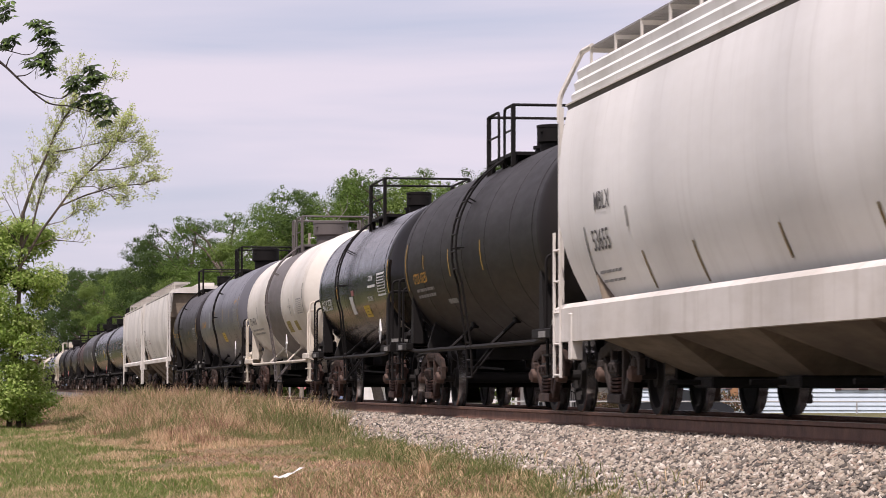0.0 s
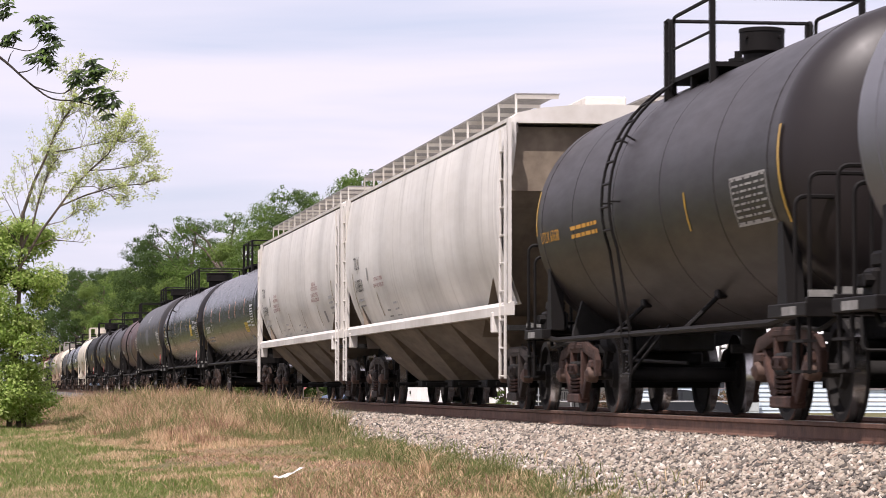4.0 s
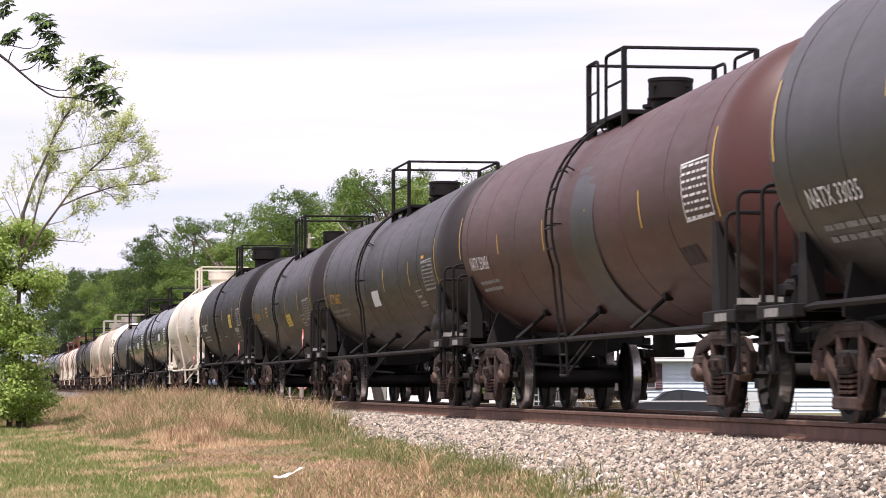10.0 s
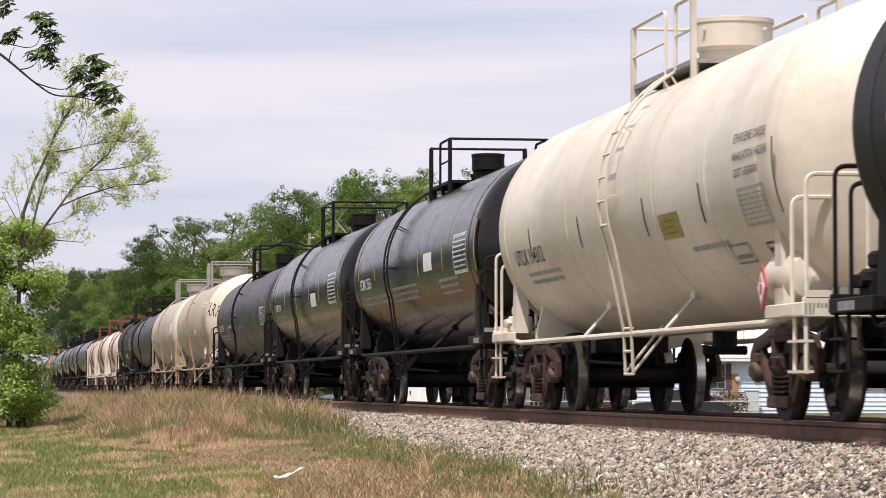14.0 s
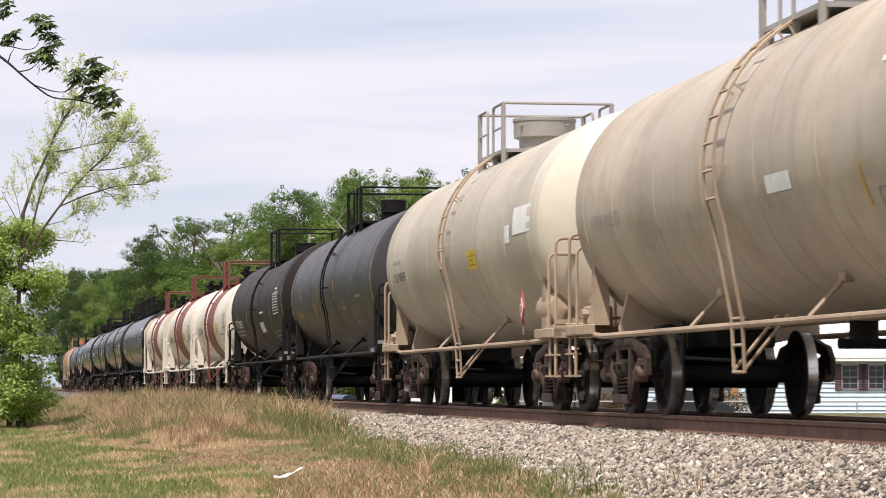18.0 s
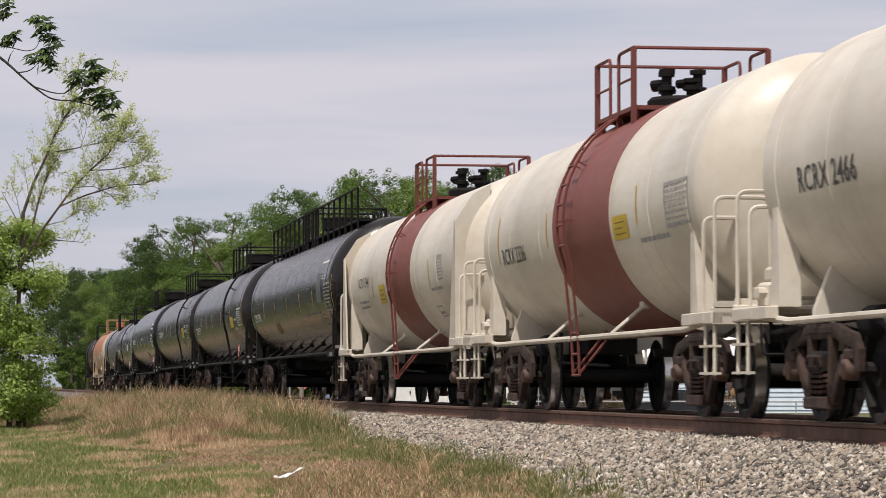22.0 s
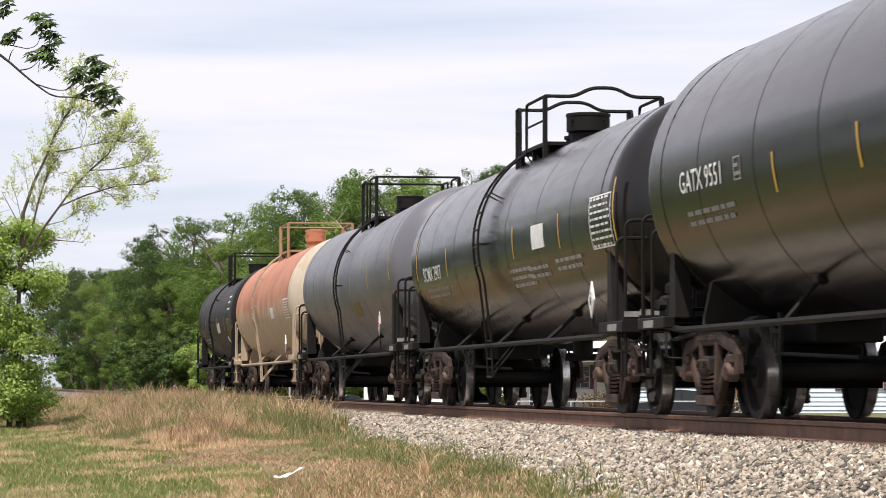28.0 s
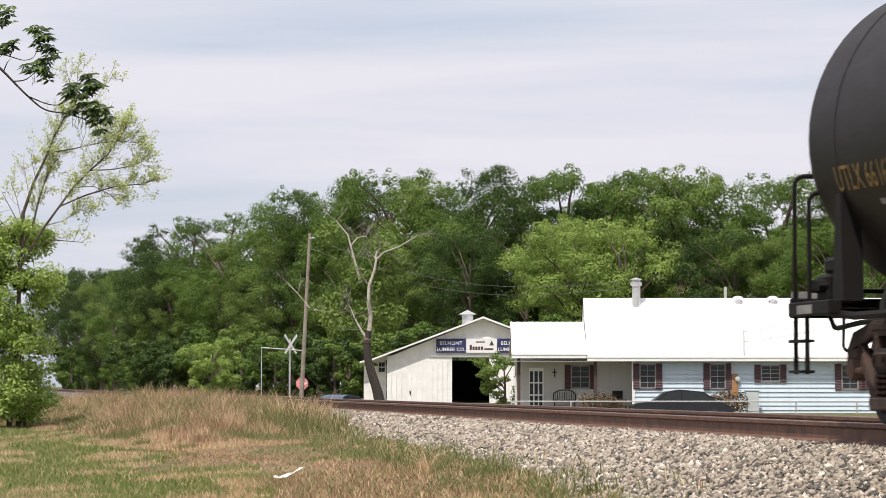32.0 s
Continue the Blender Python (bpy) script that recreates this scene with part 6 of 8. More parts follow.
    build_tank(18, "dark slate tank car with faded purple graffiti", 0.4020, "slate", "black", "truck_grey", dome=(0.27, 0.45), rail_wave=True,
               panel=(14.81, 1.88, 1.19, 0.45, "white_mark"), lad=-0.72, stripes=((3.46, 1.92, 2.28), (6.42, 1.96, 2.26), (9.70, 1.84, 2.24), (13.14, 1.86, 2.27), (16.36, 1.92, 2.39)),
               marks=[T("SOEX 2805", 1.65, 1.93, 0.19, "white_mark"),
                      T("RST", 4.09, 1.52, 0.61, "purple"),
                      T("NDR", 7.87, 1.53, 0.54, "purple"),
                      ("bars", 1.78, 1.76, 2.96, 2, "grey_mark"),
                      ("patch", 11.08, 11.50, 1.63, 1.88, "ochre_mark"),
                      ("patch", 13.68, 14.51, 1.59, 1.85, "grey_mark")])
    build_tank(19, "cream tank car with rust stains and black graffiti", 0.4370, "cream_rust", "worn_trim", "truck", rail_mat="white_rail", dome=(0.46, 0.48), end_placard="1040",
               lad=-0.16, panel=(13.12, 2.10, 1.20, 0.40, "grey_mark"), stripes=((12.04, 1.74, 2.08), (14.58, 1.62, 2.31)), front_head=(14.54, "pale_cream"),
               marks=[T("UTLX 902322", 1.43, 2.07, 0.17, "grey_mark"),
                      ("patch", 9.17, 9.99, 2.01, 2.17, "white_mark"),
                      ("bars", 12.55, 2.92, 1.57, 2, "white_mark"),
                      ("patch", 12.36, 12.93, 1.69, 1.87, "dim_mark"),
                      ("placard", 14.03, 1.32, "white_mark"),
                      ("placard", 14.57, 1.32, "red_placard"),
                      T("TARH", 14.86, 2.50, 0.48, "spray_black", 0.95, 0.15)])
    build_tank(20, "cream tank car with dark lettering and a hanging ladder", 0.4360, "cream", "worn_trim", "truck", rail_mat="white_rail", dome=(0.46, 0.48), near_end="reservoir",
               lad=-0.08, stripes=(), front_head=(14.13, "pale_cream"),
               marks=[T("UTLX 902437", 1.46, 2.05, 0.15, "dark_mark"),
                      ("patch", 9.25, 10.04, 1.97, 2.24, "yellow_panel"),
                      ("patch", 6.84, 7.13, 2.18, 2.44, "white_mark"),
                      ("patch", 13.13, 14.39, 2.28, 2.63, "white_mark"),
                      ("patch", 12.50, 12.89, 2.20, 2.43, "white_mark"),
                      ("bars", 1.49, 2.35, 0.85, 1, "grey_mark"),
                      ("placard", 13.64, 1.32, "red_placard")])
    build_tank(21, "grey-black tank car with faded amber lettering", 0.4200, "slate", "black", "truck_red", dome=(0.26, 0.42), pipe_z=0.93,
               lad=0.20, stripes=((0.65, 1.85, 2.62), (2.70, 2.18, 2.42), (5.87, 2.04, 2.43), (8.90, 2.01, 2.43), (11.98, 2.24, 2.42), (14.78, 1.91, 2.58)),
               marks=[T("PTLX 244485", 1.40, 1.81, 0.15, "amber_mark"),
                      ("patch", 5.10, 5.70, 1.75, 2.07, "ochre_mark"),
                      ("patch", 10.01, 10.51, 1.80, 1.97, "grey_mark"),
                      ("patch", 11.20, 11.95, 1.50, 1.74, "dim_mark"),
                      ("bars", 12.31, 1.99, 0.83, 1, "grey_mark")])
    build_tank(22, "dark brown tank car with white lettering", 0.4130, "chocolate", "black", "truck_red", dome=(0.28, 0.40), pipe_z=0.93, bow=0.13, rail_high=0.71,
               panel=(12.80, 2.05, 1.25, 0.52, "white_mark"), lad=0.56, stripes=((0.46, 1.96, 2.59), (2.78, 1.84, 2.33), (5.53, 1.91, 2.33), (12.00, 1.93, 2.31), (15.05, 2.03, 2.69)),
               marks=[T("PGTX 500510", 1.64, 1.93, 0.22, "white_mark", 1.25),
                      ("patch", 8.92, 9.93, 1.68, 1.93, "white_mark"),
                      ("patch", 11.69, 13.01, 1.40, 1.66, "grey_mark"),
                      ("bars", 9.22, 2.15, 1.05, 1, "white_mark"),
                      ("bars", 1.17, 1.80, 2.6, 2, "grey_mark"),
                      ("bars", 13.20, 2.64, 0.58, 1, "white_mark")])
    build_tank(23, "ivory tank car with an oxide-red band and railing", 0.4040, "ivory", "pale_trim", "truck", rail_mat="red_trim", valves=True,
               band=(5.53, 8.15, "band_red"), panel=(11.38, 2.04, 1.04, 0.42, "grey_mark"), lad=-0.49, stripes=((4.91, 2.19, 2.52), (10.19, 2.15, 2.49)),
               marks=[T("RCRX 2466", 1.68, 1.98, 0.23, "dark_mark"),
                      ("patch", 8.83, 9.57, 1.95, 2.21, "yellow_panel"),
                      ("bars", 10.08, 1.85, 1.19, 1, "grey_mark")])
    build_tank(24, "ivory tank car with a red band, grey valves and cream handrails", 0.4130, "ivory", "pale_trim", "truck", rail_mat="red_trim", valves=True,
               band=(5.75, 9.10, "band_red"), panel=(11.88, 1.94, 1.06, 0.46, "grey_mark"), lad=-0.03, stripes=((1.76, 1.96, 2.58), (5.31, 2.03, 2.45), (8.95, 2.05, 2.47), (10.53, 2.06, 2.46)),
               marks=[T("RCRX 2336", 2.02, 1.94, 0.22, "dark_mark"),
                      ("patch", 9.28, 10.05, 1.93, 2.19, "yellow_panel"),
                      ("bars", 10.54, 1.85, 1.33, 1, "grey_mark")])
    build_tank(25, "ivory tank car with a red band and angular head shields", 0.4040, "ivory", "pale_trim", "truck", rail_mat="red_trim", valves=True, head_plate=True,
               band=(6.36, 9.11, "band_red"), panel=(12.13, 1.96, 0.47, 0.39, "grey_mark"), lad=-0.12, stripes=((4.20, 1.91, 2.31), (11.19, 1.89, 2.31)),
               marks=[T("RCRX 1544", 2.25, 2.13, 0.19, "dark_mark"),
                      ("patch", 5.06, 5.85, 1.78, 2.11, "yellow_panel"),
                      ("bars", 11.22, 1.82, 1.14, 1, "grey_mark"),
                      ("patch", 11.00, 11.57, 1.42, 1.59, "grey_mark"),
                      ("bars", 2.14, 1.85, 1.25, 2, "grey_mark")])
    build_tank(26, "long olive-black pressure tank car with a railed roof walkway", 0.4280, "olive_black", "black", "truck", dome=(0.55, 0.45), long_walk=(-9.0, 8.9), ladder=False, pipe_z=1.0, far_rail=True,
               panel=(17.59, 1.84, 1.12, 0.58, "grey_mark"), stripes=((4.19, 2.00, 2.39), (7.03, 1.95, 2.30), (9.86, 1.94, 2.33), (12.69, 1.93, 2.34), (15.39, 1.92, 2.33), (18.98, 1.78, 2.56)),
               marks=[T("TILX 302206", 1.45, 1.94, 0.21, "white_mark"),
                      ("bars", 16.76, 2.84, 1.10, 1, "white_mark"),
                      T("PROPYLENE", 17.02, 2.50, 0.10, "white_mark"),
                      ("patch", 16.19, 17.09, 2.05, 2.64, "grey_patch"),
                      ("patch", 6.36, 7.30, 1.57, 1.82, "ochre_mark"),
                      ("bars", 13.66, 1.83, 2.66, 1, "dim_mark"),
                      ("patch", 16.52, 17.02, 1.57, 1.80, "dim_mark")])
    build_tank(27, "long black pressure tank car with a yellow panel", 0.4360, "olive_black", "black", "truck", dome=(0.5, 0.45), long_walk=(1.05, 4.9), stripe_mat="orange_mark", pipe_z=1.0, far_rail=True,
               panel=(17.66, 1.97, 1.19, 0.47, "white_mark"), lad=4.68, stripes=((4.07, 2.20, 2.51), (6.21, 2.11, 2.49), (8.60, 2.07, 2.49), (12.00, 2.07, 2.48), (15.31, 2.12, 2.49), (19.01, 1.89, 2.74)),
               marks=[T("TILX 303352", 1.65, 1.98, 0.22, "white_mark"),
                      ("patch", 15.33, 16.26, 1.96, 2.25, "yellow_panel"),
                      T("PROPYLENE", 16.66, 2.11, 0.08, "white_mark"),
                      T("NON-ODORIZED", 16.61, 1.87, 0.08, "white_mark"),
                      ("patch", 17.14, 17.95, 1.55, 1.76, "dim_mark"),
                      ("placard", 18.21, 1.26, "red_placard"),
                      ("bars", 2.08, 1.82, 1.57, 1, "grey_mark")])
    build_tank(28, "long brown-black pressure tank car with white stencils", 0.4360, "olive_black", "black", "truck", dome=(0.5, 0.45), long_walk=(1.05, 5.0), pipe_z=1.0, far_rail=True,
               panel=(18.61, 1.96, 0.93, 0.44, "grey_mark"), lad=5.33, stripes=((5.47, 2.22, 2.56), (7.30, 2.20, 2.58), (9.98, 2.23, 2.58), (13.50, 2.26, 2.60), (20.10, 2.12, 2.81)),
               marks=[T("TILX 305509", 2.84, 2.19, 0.24, "white_mark"),
                      ("patch", 16.25, 17.20, 1.99, 2.35, "yellow_panel"),
                      T("PROPYLENE", 17.39, 2.33, 0.09, "white_mark"),
                      T("NON-ODORIZED", 17.31, 2.17, 0.09, "white_mark"),
                      ("bars", 2.73, 2.00, 1.88, 1, "grey_mark")])
    build_tank(29, "large glossy black pressure tank car with white lettering", 0.4450, "gloss_black", "black", "truck", dome=(0.48, 0.55), ladder=False, platform=(1.3, 0.8),
               panel=(16.55, 1.95, 1.24, 0.49, "white_mark"), stripes=((5.55, 2.00, 2.35), (8.14, 2.03, 2.39), (11.29, 2.02, 2.40), (14.60, 2.01, 2.41)),
               marks=[T("GATX 9551", 2.01, 2.20, 0.22, "white_mark"),
                      ("patch", 11.73, 12.68, 1.53, 1.77, "ochre_mark"),
                      ("bars", 16.64, 2.84, 1.15, 1, "white_mark"),
                      ("bars", 16.87, 2.66, 0.82, 1, "white_mark"),
                      ("patch", 9.57, 9.89, 2.28, 2.43, "white_mark"),
                      ("placard", 17.53, 1.32, "red_placard"),
                      ("bars", 2.15, 1.97, 1.87, 2, "dim_mark"),
                      ("patch", 4.17, 4.43, 2.19, 2.41, "dim_mark"),
                      ("bars", 13.79, 1.58, 1.88, 2, "dim_mark")])
    build_tank(30, "glossy black tank car with yellow stripes", 0.4165, "gloss_black", "black", "truck", dome=(0.30, 0.42), rail_wave=True, rail_high=0.56,
               panel=(15.24, 1.88, 1.21, 0.60, "white_mark"), lad=-0.59, stripes=((1.20, 1.99, 2.69), (4.31, 1.97, 2.39), (6.98, 2.00, 2.39), (10.11, 1.99, 2.41), (13.33, 1.99, 2.41), (16.58, 1.91, 2.63)),
               marks=[T("SCMX 2907", 1.88, 1.96, 0.23, "white_mark"),
                      ("patch", 11.49, 12.34, 2.05, 2.35, "white_mark"),
                      ("bars", 9.55, 1.82, 1.56, 3, "grey_mark"),
                      ("bars", 10.92, 1.80, 1.35, 2, "grey_mark"),
                      ("bars", 12.82, 1.83, 1.64, 2, "grey_mark"),
                      ("bars", 1.96, 1.80, 2.17, 2, "dim_mark"),
                      ("placard", 15.60, 1.30, "white_mark")])
    build_tank(31, "plain grey tank car with weathered paint", 0.4140, "grey", "black", "truck", dome=(0.27, 0.40), bow=0.13, rail_high=0.71,
               lad=-0.15, stripes=((3.57, 2.07, 2.49), (6.06, 2.10, 2.54), (9.16, 2.11, 2.48), (11.73, 2.07, 2.52), (14.72, 2.15, 2.74)),
               marks=[("patch", 9.12, 10.06, 1.63, 1.90, "ochre_mark"),
                      ("placard", 13.96, 1.41, "grey_mark")])
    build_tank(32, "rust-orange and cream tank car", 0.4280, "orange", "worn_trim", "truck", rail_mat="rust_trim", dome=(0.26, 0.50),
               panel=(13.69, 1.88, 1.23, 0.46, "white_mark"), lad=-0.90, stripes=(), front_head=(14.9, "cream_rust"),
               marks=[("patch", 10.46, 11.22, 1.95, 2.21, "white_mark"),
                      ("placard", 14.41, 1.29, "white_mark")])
    build_tank(33, "dull black tank car at the end of the train", 0.4120, "dull_black", "black", "truck", dome=(0.30, 0.42), bow=0.13, rail_high=0.71, rear_extra=0.36,
               panel=(11.38, 1.79, 1.20, 0.46, "olive_mark"), lad=-0.34, stripes=((3.34, 2.02, 2.36), (5.34, 2.01, 2.33), (7.92, 2.00, 2.35), (10.39, 1.95, 2.34), (12.78, 1.79, 2.35)),
               marks=[T("UTLX 661625", 0.83, 1.92, 0.22, "old_amber", 1.0),
                      ("patch", 7.86, 8.86, 1.90, 2.18, "pale_mark"),
                      ("bars", 11.63, 2.86, 0.97, 1, "white_mark"),
                      ("bars", 11.66, 2.70, 0.83, 1, "white_mark"),
                      ("bars", 11.66, 2.51, 0.96, 1, "white_mark"),
                      ("patch", 10.42, 10.83, 1.54, 1.77, "white_mark"),
                      ("bars", 1.83, 1.76, 2.85, 2, "dim_mark")])


STEEL["band_trim"] = painted("grey_brown_trim", (0.14, 0.125, 0.12), 0.5, (0.1, 0.08, 0.07), 0.4)
STEEL["white_rail"] = painted("galvanised_rail", (0.42, 0.41, 0.39), 0.5, (0.25, 0.17, 0.11), 0.4, metal=0.3)
STEEL["olive_mark"] = plain("olive_panel", (0.32, 0.27, 0.07), 0.6, 0.2, 8.0)
STEEL["ochre_mark"] = plain("faded_ochre_panel", (0.20, 0.13, 0.03), 0.6, 0.3, 8.0)
STEEL["pale_mark"] = plain("pale_panel", (0.5, 0.47, 0.33), 0.6, 0.2, 8.0)
STEEL["old_amber"] = plain("faded_amber_stencil", (0.30, 0.19, 0.06), 0.7, 0.3, 6.0)
STEEL["orange_mark"] = plain("orange_reflector", (0.70, 0.24, 0.03), 0.4, 0.15, 12.0)
STEEL["window_mark"] = plain("pale_frame", (0.35, 0.36, 0.37), 0.6, 0.4, 3.0)
STEEL["grey_patch"] = plain("slate_patch", (0.10, 0.105, 0.11), 0.5, 0.25, 4.0)
make_train()


def spin_wheels():
    """All wheels roll with the train: every frame a turn of the axle, in its truck's space."""
    step = math.degrees(SPEED / WHEEL_R / FPS)
    count = int(SECONDS * FPS)
    first = {}
    for w, k in WHEELSETS:
        if k not in first:
            walk(w, [(i / FPS, pose(k, 0, WHEEL_R, 0, step * i, 0)) for i in range(count + 1)])
            first[k] = w
        else:
            w.rotation_mode = "QUATERNION"
            keys = w.animation_data_create()
            keys.action = first[k].animation_data.action
            keys.action_slot = first[k].animation_data.action_slot


# ---- buildings and trees beyond the track ----
AXIS = Vector((math.sin(radians(YAW)), math.cos(radians(YAW)), 0))
ACROSS = Vector((math.cos(radians(YAW)), -math.sin(radians(YAW)), 0))
FOCAL = 5350.0


def at(depth, right):
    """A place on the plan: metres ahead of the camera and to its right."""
    p = AXIS * depth + ACROSS * right
    return p.x, p.y


def spot(px, py, depth):
    """The place at a depth that lies on a line of sight."""
    x, y = at(depth, (px - 784) / FOCAL * depth)
    return Vector((x, y, EYE.z + (684.4 - py) / FOCAL * depth))


def lapped(name, rgb, rough=0.6):
    return plain(name, rgb, rough, 0.07, 2.5, 0, 0.1, 12)


WALL = {
    "roof": plain("white_metal_roof", (0.80, 0.80, 0.80), 0.45, 0.06, 1.5, 0.0),
    "siding": lapped("pale_blue_siding", (0.54, 0.63, 0.70)),
    # Porch wall: shade under its roof is put into this colour.
    "porch": lapped("shaded_cream_siding", (0.50, 0.49, 0.46)),
    "sash": lapped("mauve_grey_sash", (0.30, 0.26, 0.26)),
    "white": lapped("white_siding", (0.74, 0.74, 0.72)),
    "trim": lapped("white_trim_board", (0.80, 0.80, 0.78)),
    "barn": plain("white_barn_boards", (0.82, 0.81, 0.79), 0.7, 0.1, 2.0, 0, 0.3, 10),
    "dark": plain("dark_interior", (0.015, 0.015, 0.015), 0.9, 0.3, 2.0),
    "shutter": plain("maroon_shutter", (0.075, 0.035, 0.04), 0.6, 0.15, 4.0),
    "post": plain("dark_wood_post", (0.07, 0.04, 0.038), 0.8, 0.3, 5.0),
    "pole": plain("weathered_pole", (0.26, 0.22, 0.185), 0.9, 0.3, 4.0, 0, 0.4, 14),
    "sign_blue": plain("navy_sign", (0.025, 0.03, 0.10), 0.5, 0.1, 4.0),
    "sign_white": plain("white_sign", (0.78, 0.78, 0.78), 0.5, 0.05, 4.0),
    "sign_red": plain("faded_red_sign", (0.62, 0.20, 0.21), 0.5, 0.15, 6.0),
    "steel": plain("galvanised_steel", (0.55, 0.55, 0.55), 0.4, 0.1, 5.0, 0.5),
    "wood": plain("orange_brown_plywood", (0.36, 0.19, 0.09), 0.8, 0.2, 4.0),
    "box": plain("grey_utility_box", (0.48, 0.52, 0.52), 0.6, 0.08, 4.0),
    "car": plain("dark_blue_car_paint", (0.02, 0.022, 0.028), 0.25, 0.1, 3.0),
    "blue_car": plain("blue_car_paint", (0.05, 0.08, 0.14), 0.25, 0.1, 3.0),
    "concrete": plain("concrete_slab", (0.36, 0.35, 0.33), 0.9, 0.15, 2.0),
    "flower": varied("dry_pink_shrub_leaf", [(0.0, (0.05, 0.06, 0.02)), (0.5, (0.13, 0.10, 0.05)), (1.0, (0.30, 0.16, 0.12))], 0.7, True, 0.2),
    "litter": plain("white_plastic", (0.78, 0.78, 0.76), 0.5, 0.08, 20.0),
    "wire": plain("aged_wire", (0.12, 0.12, 0.12), 0.6, 0.2, 4.0),
}


def make_glass():
    m, n, l, b = shader("window_glass")
    b.inputs["Base Color"].default_value = (0.03, 0.035, 0.04, 1)
    b.inputs["Roughness"].default_value = 0.12
    return m


WALL["glass"] = make_glass()


def house_root(name, label, category, depth, turn=0.0, z=None):
    root = new(name)
    x, y = at(depth, 0.0)
    zz = float(ground_z(np.array(x), np.array(y))) if z is None else z
    root.matrix_basis = pose(x, y, zz, 0, 0, -YAW + turn)
    tagged(root, label, category)
    return root, zz


# A building's own space: x to the right along its front, y away from the track, z up from its ground.
def lap_wall(name, root, mat, x0, x1, z0, z1, y, step, lap=0.022, depth=0.12):
    """A wall with overlapping boards on it, each a piece of its own."""
    wall = part(name, Geo().box(x0, x1, y + 0.002, y + depth, z0, z1), mat, root)
    me = Geo().add([(x0, y - lap, 0), (x1, y - lap, 0), (x1, y, step), (x0, y, step), (x0, y + 0.001, 0), (x1, y + 0.001, 0)], [(0, 1, 2, 3), (4, 5, 1, 0)]).mesh("siding_board", mat, False)
    z = z0
    while z < z1 - step * 0.6:
        place("siding_board", me, wall, Matrix.Translation((0, 0, z)))
        z += step
    return wall


def sash(root, x0, x1, z0, z1, y, shutters=True, cols=2, rows=2, frame="trim"):
    """A window: frame, panes, bars, shutters on both sides."""
    w = part("window", Geo().box(x0, x1, y - 0.01, y + 0.03, z0, z1), WALL["glass"], root, "sash window")
    g = Geo()
    t = 0.05
    for a, b, c, d in ((x0, x1, z0, z0 + t), (x0, x1, z1 - t, z1), (x0, x0 + t, z0, z1), (x1 - t, x1, z0, z1), (x0, x1, (z0 + z1) / 2 - 0.02, (z0 + z1) / 2 + 0.02)):
        g.box(a, b, y - 0.05, y, c, d)
    part("window_frame", g, WALL[frame], w)
    g = Geo()
    for i in range(1, cols):
        x = x0 + (x1 - x0) * i / cols
        g.box(x - 0.006, x + 0.006, y - 0.035, y - 0.008, z0, z1)
    for i in range(1, rows * 2):
        z = z0 + (z1 - z0) * i / (rows * 2)
        g.box(x0, x1, y - 0.033, y - 0.008, z - 0.005, z + 0.005)
    part("glazing_bars", g, WALL["box"], w)
    if shutters:
        sw = shutters if isinstance(shutters, float) else 0.27
        for a, b in ((x0 - sw - 0.01, x0 - 0.01), (x1 + 0.01, x1 + sw + 0.01)):
            # louvred panel: a saw-toothed front
            teeth = [(y, z0 - 0.03), (y - 0.045, z0 - 0.03)]
            count = max(4, int((z1 - z0) / 0.07))
            for i in range(count):
                za, zb = z0 + (z1 - z0) * i / count, z0 + (z1 - z0) * (i + 1) / count
                teeth += [(y - 0.065, za + 0.01), (y - 0.045, zb)]
            g = Geo().plate(teeth + [(y - 0.045, z1 + 0.03), (y, z1 + 0.03)], a, b, "x")
            part("shutter", g, WALL["shutter"], root)


def ribs(g, x0, x1, step, lines, h=0.025):
    """Standing seams down a roof slope between two (y, z) points."""
    (ya, za), (yb, zb) = lines
    x = x0
    while x < x1:
        g.add([(x - 0.02, ya, za), (x, ya, za + h), (x + 0.02, ya, za), (x - 0.02, yb, zb), (x, yb, zb + h), (x + 0.02, yb, zb)], [(0, 1, 4, 3), (1, 2, 5, 4)])
        x += step


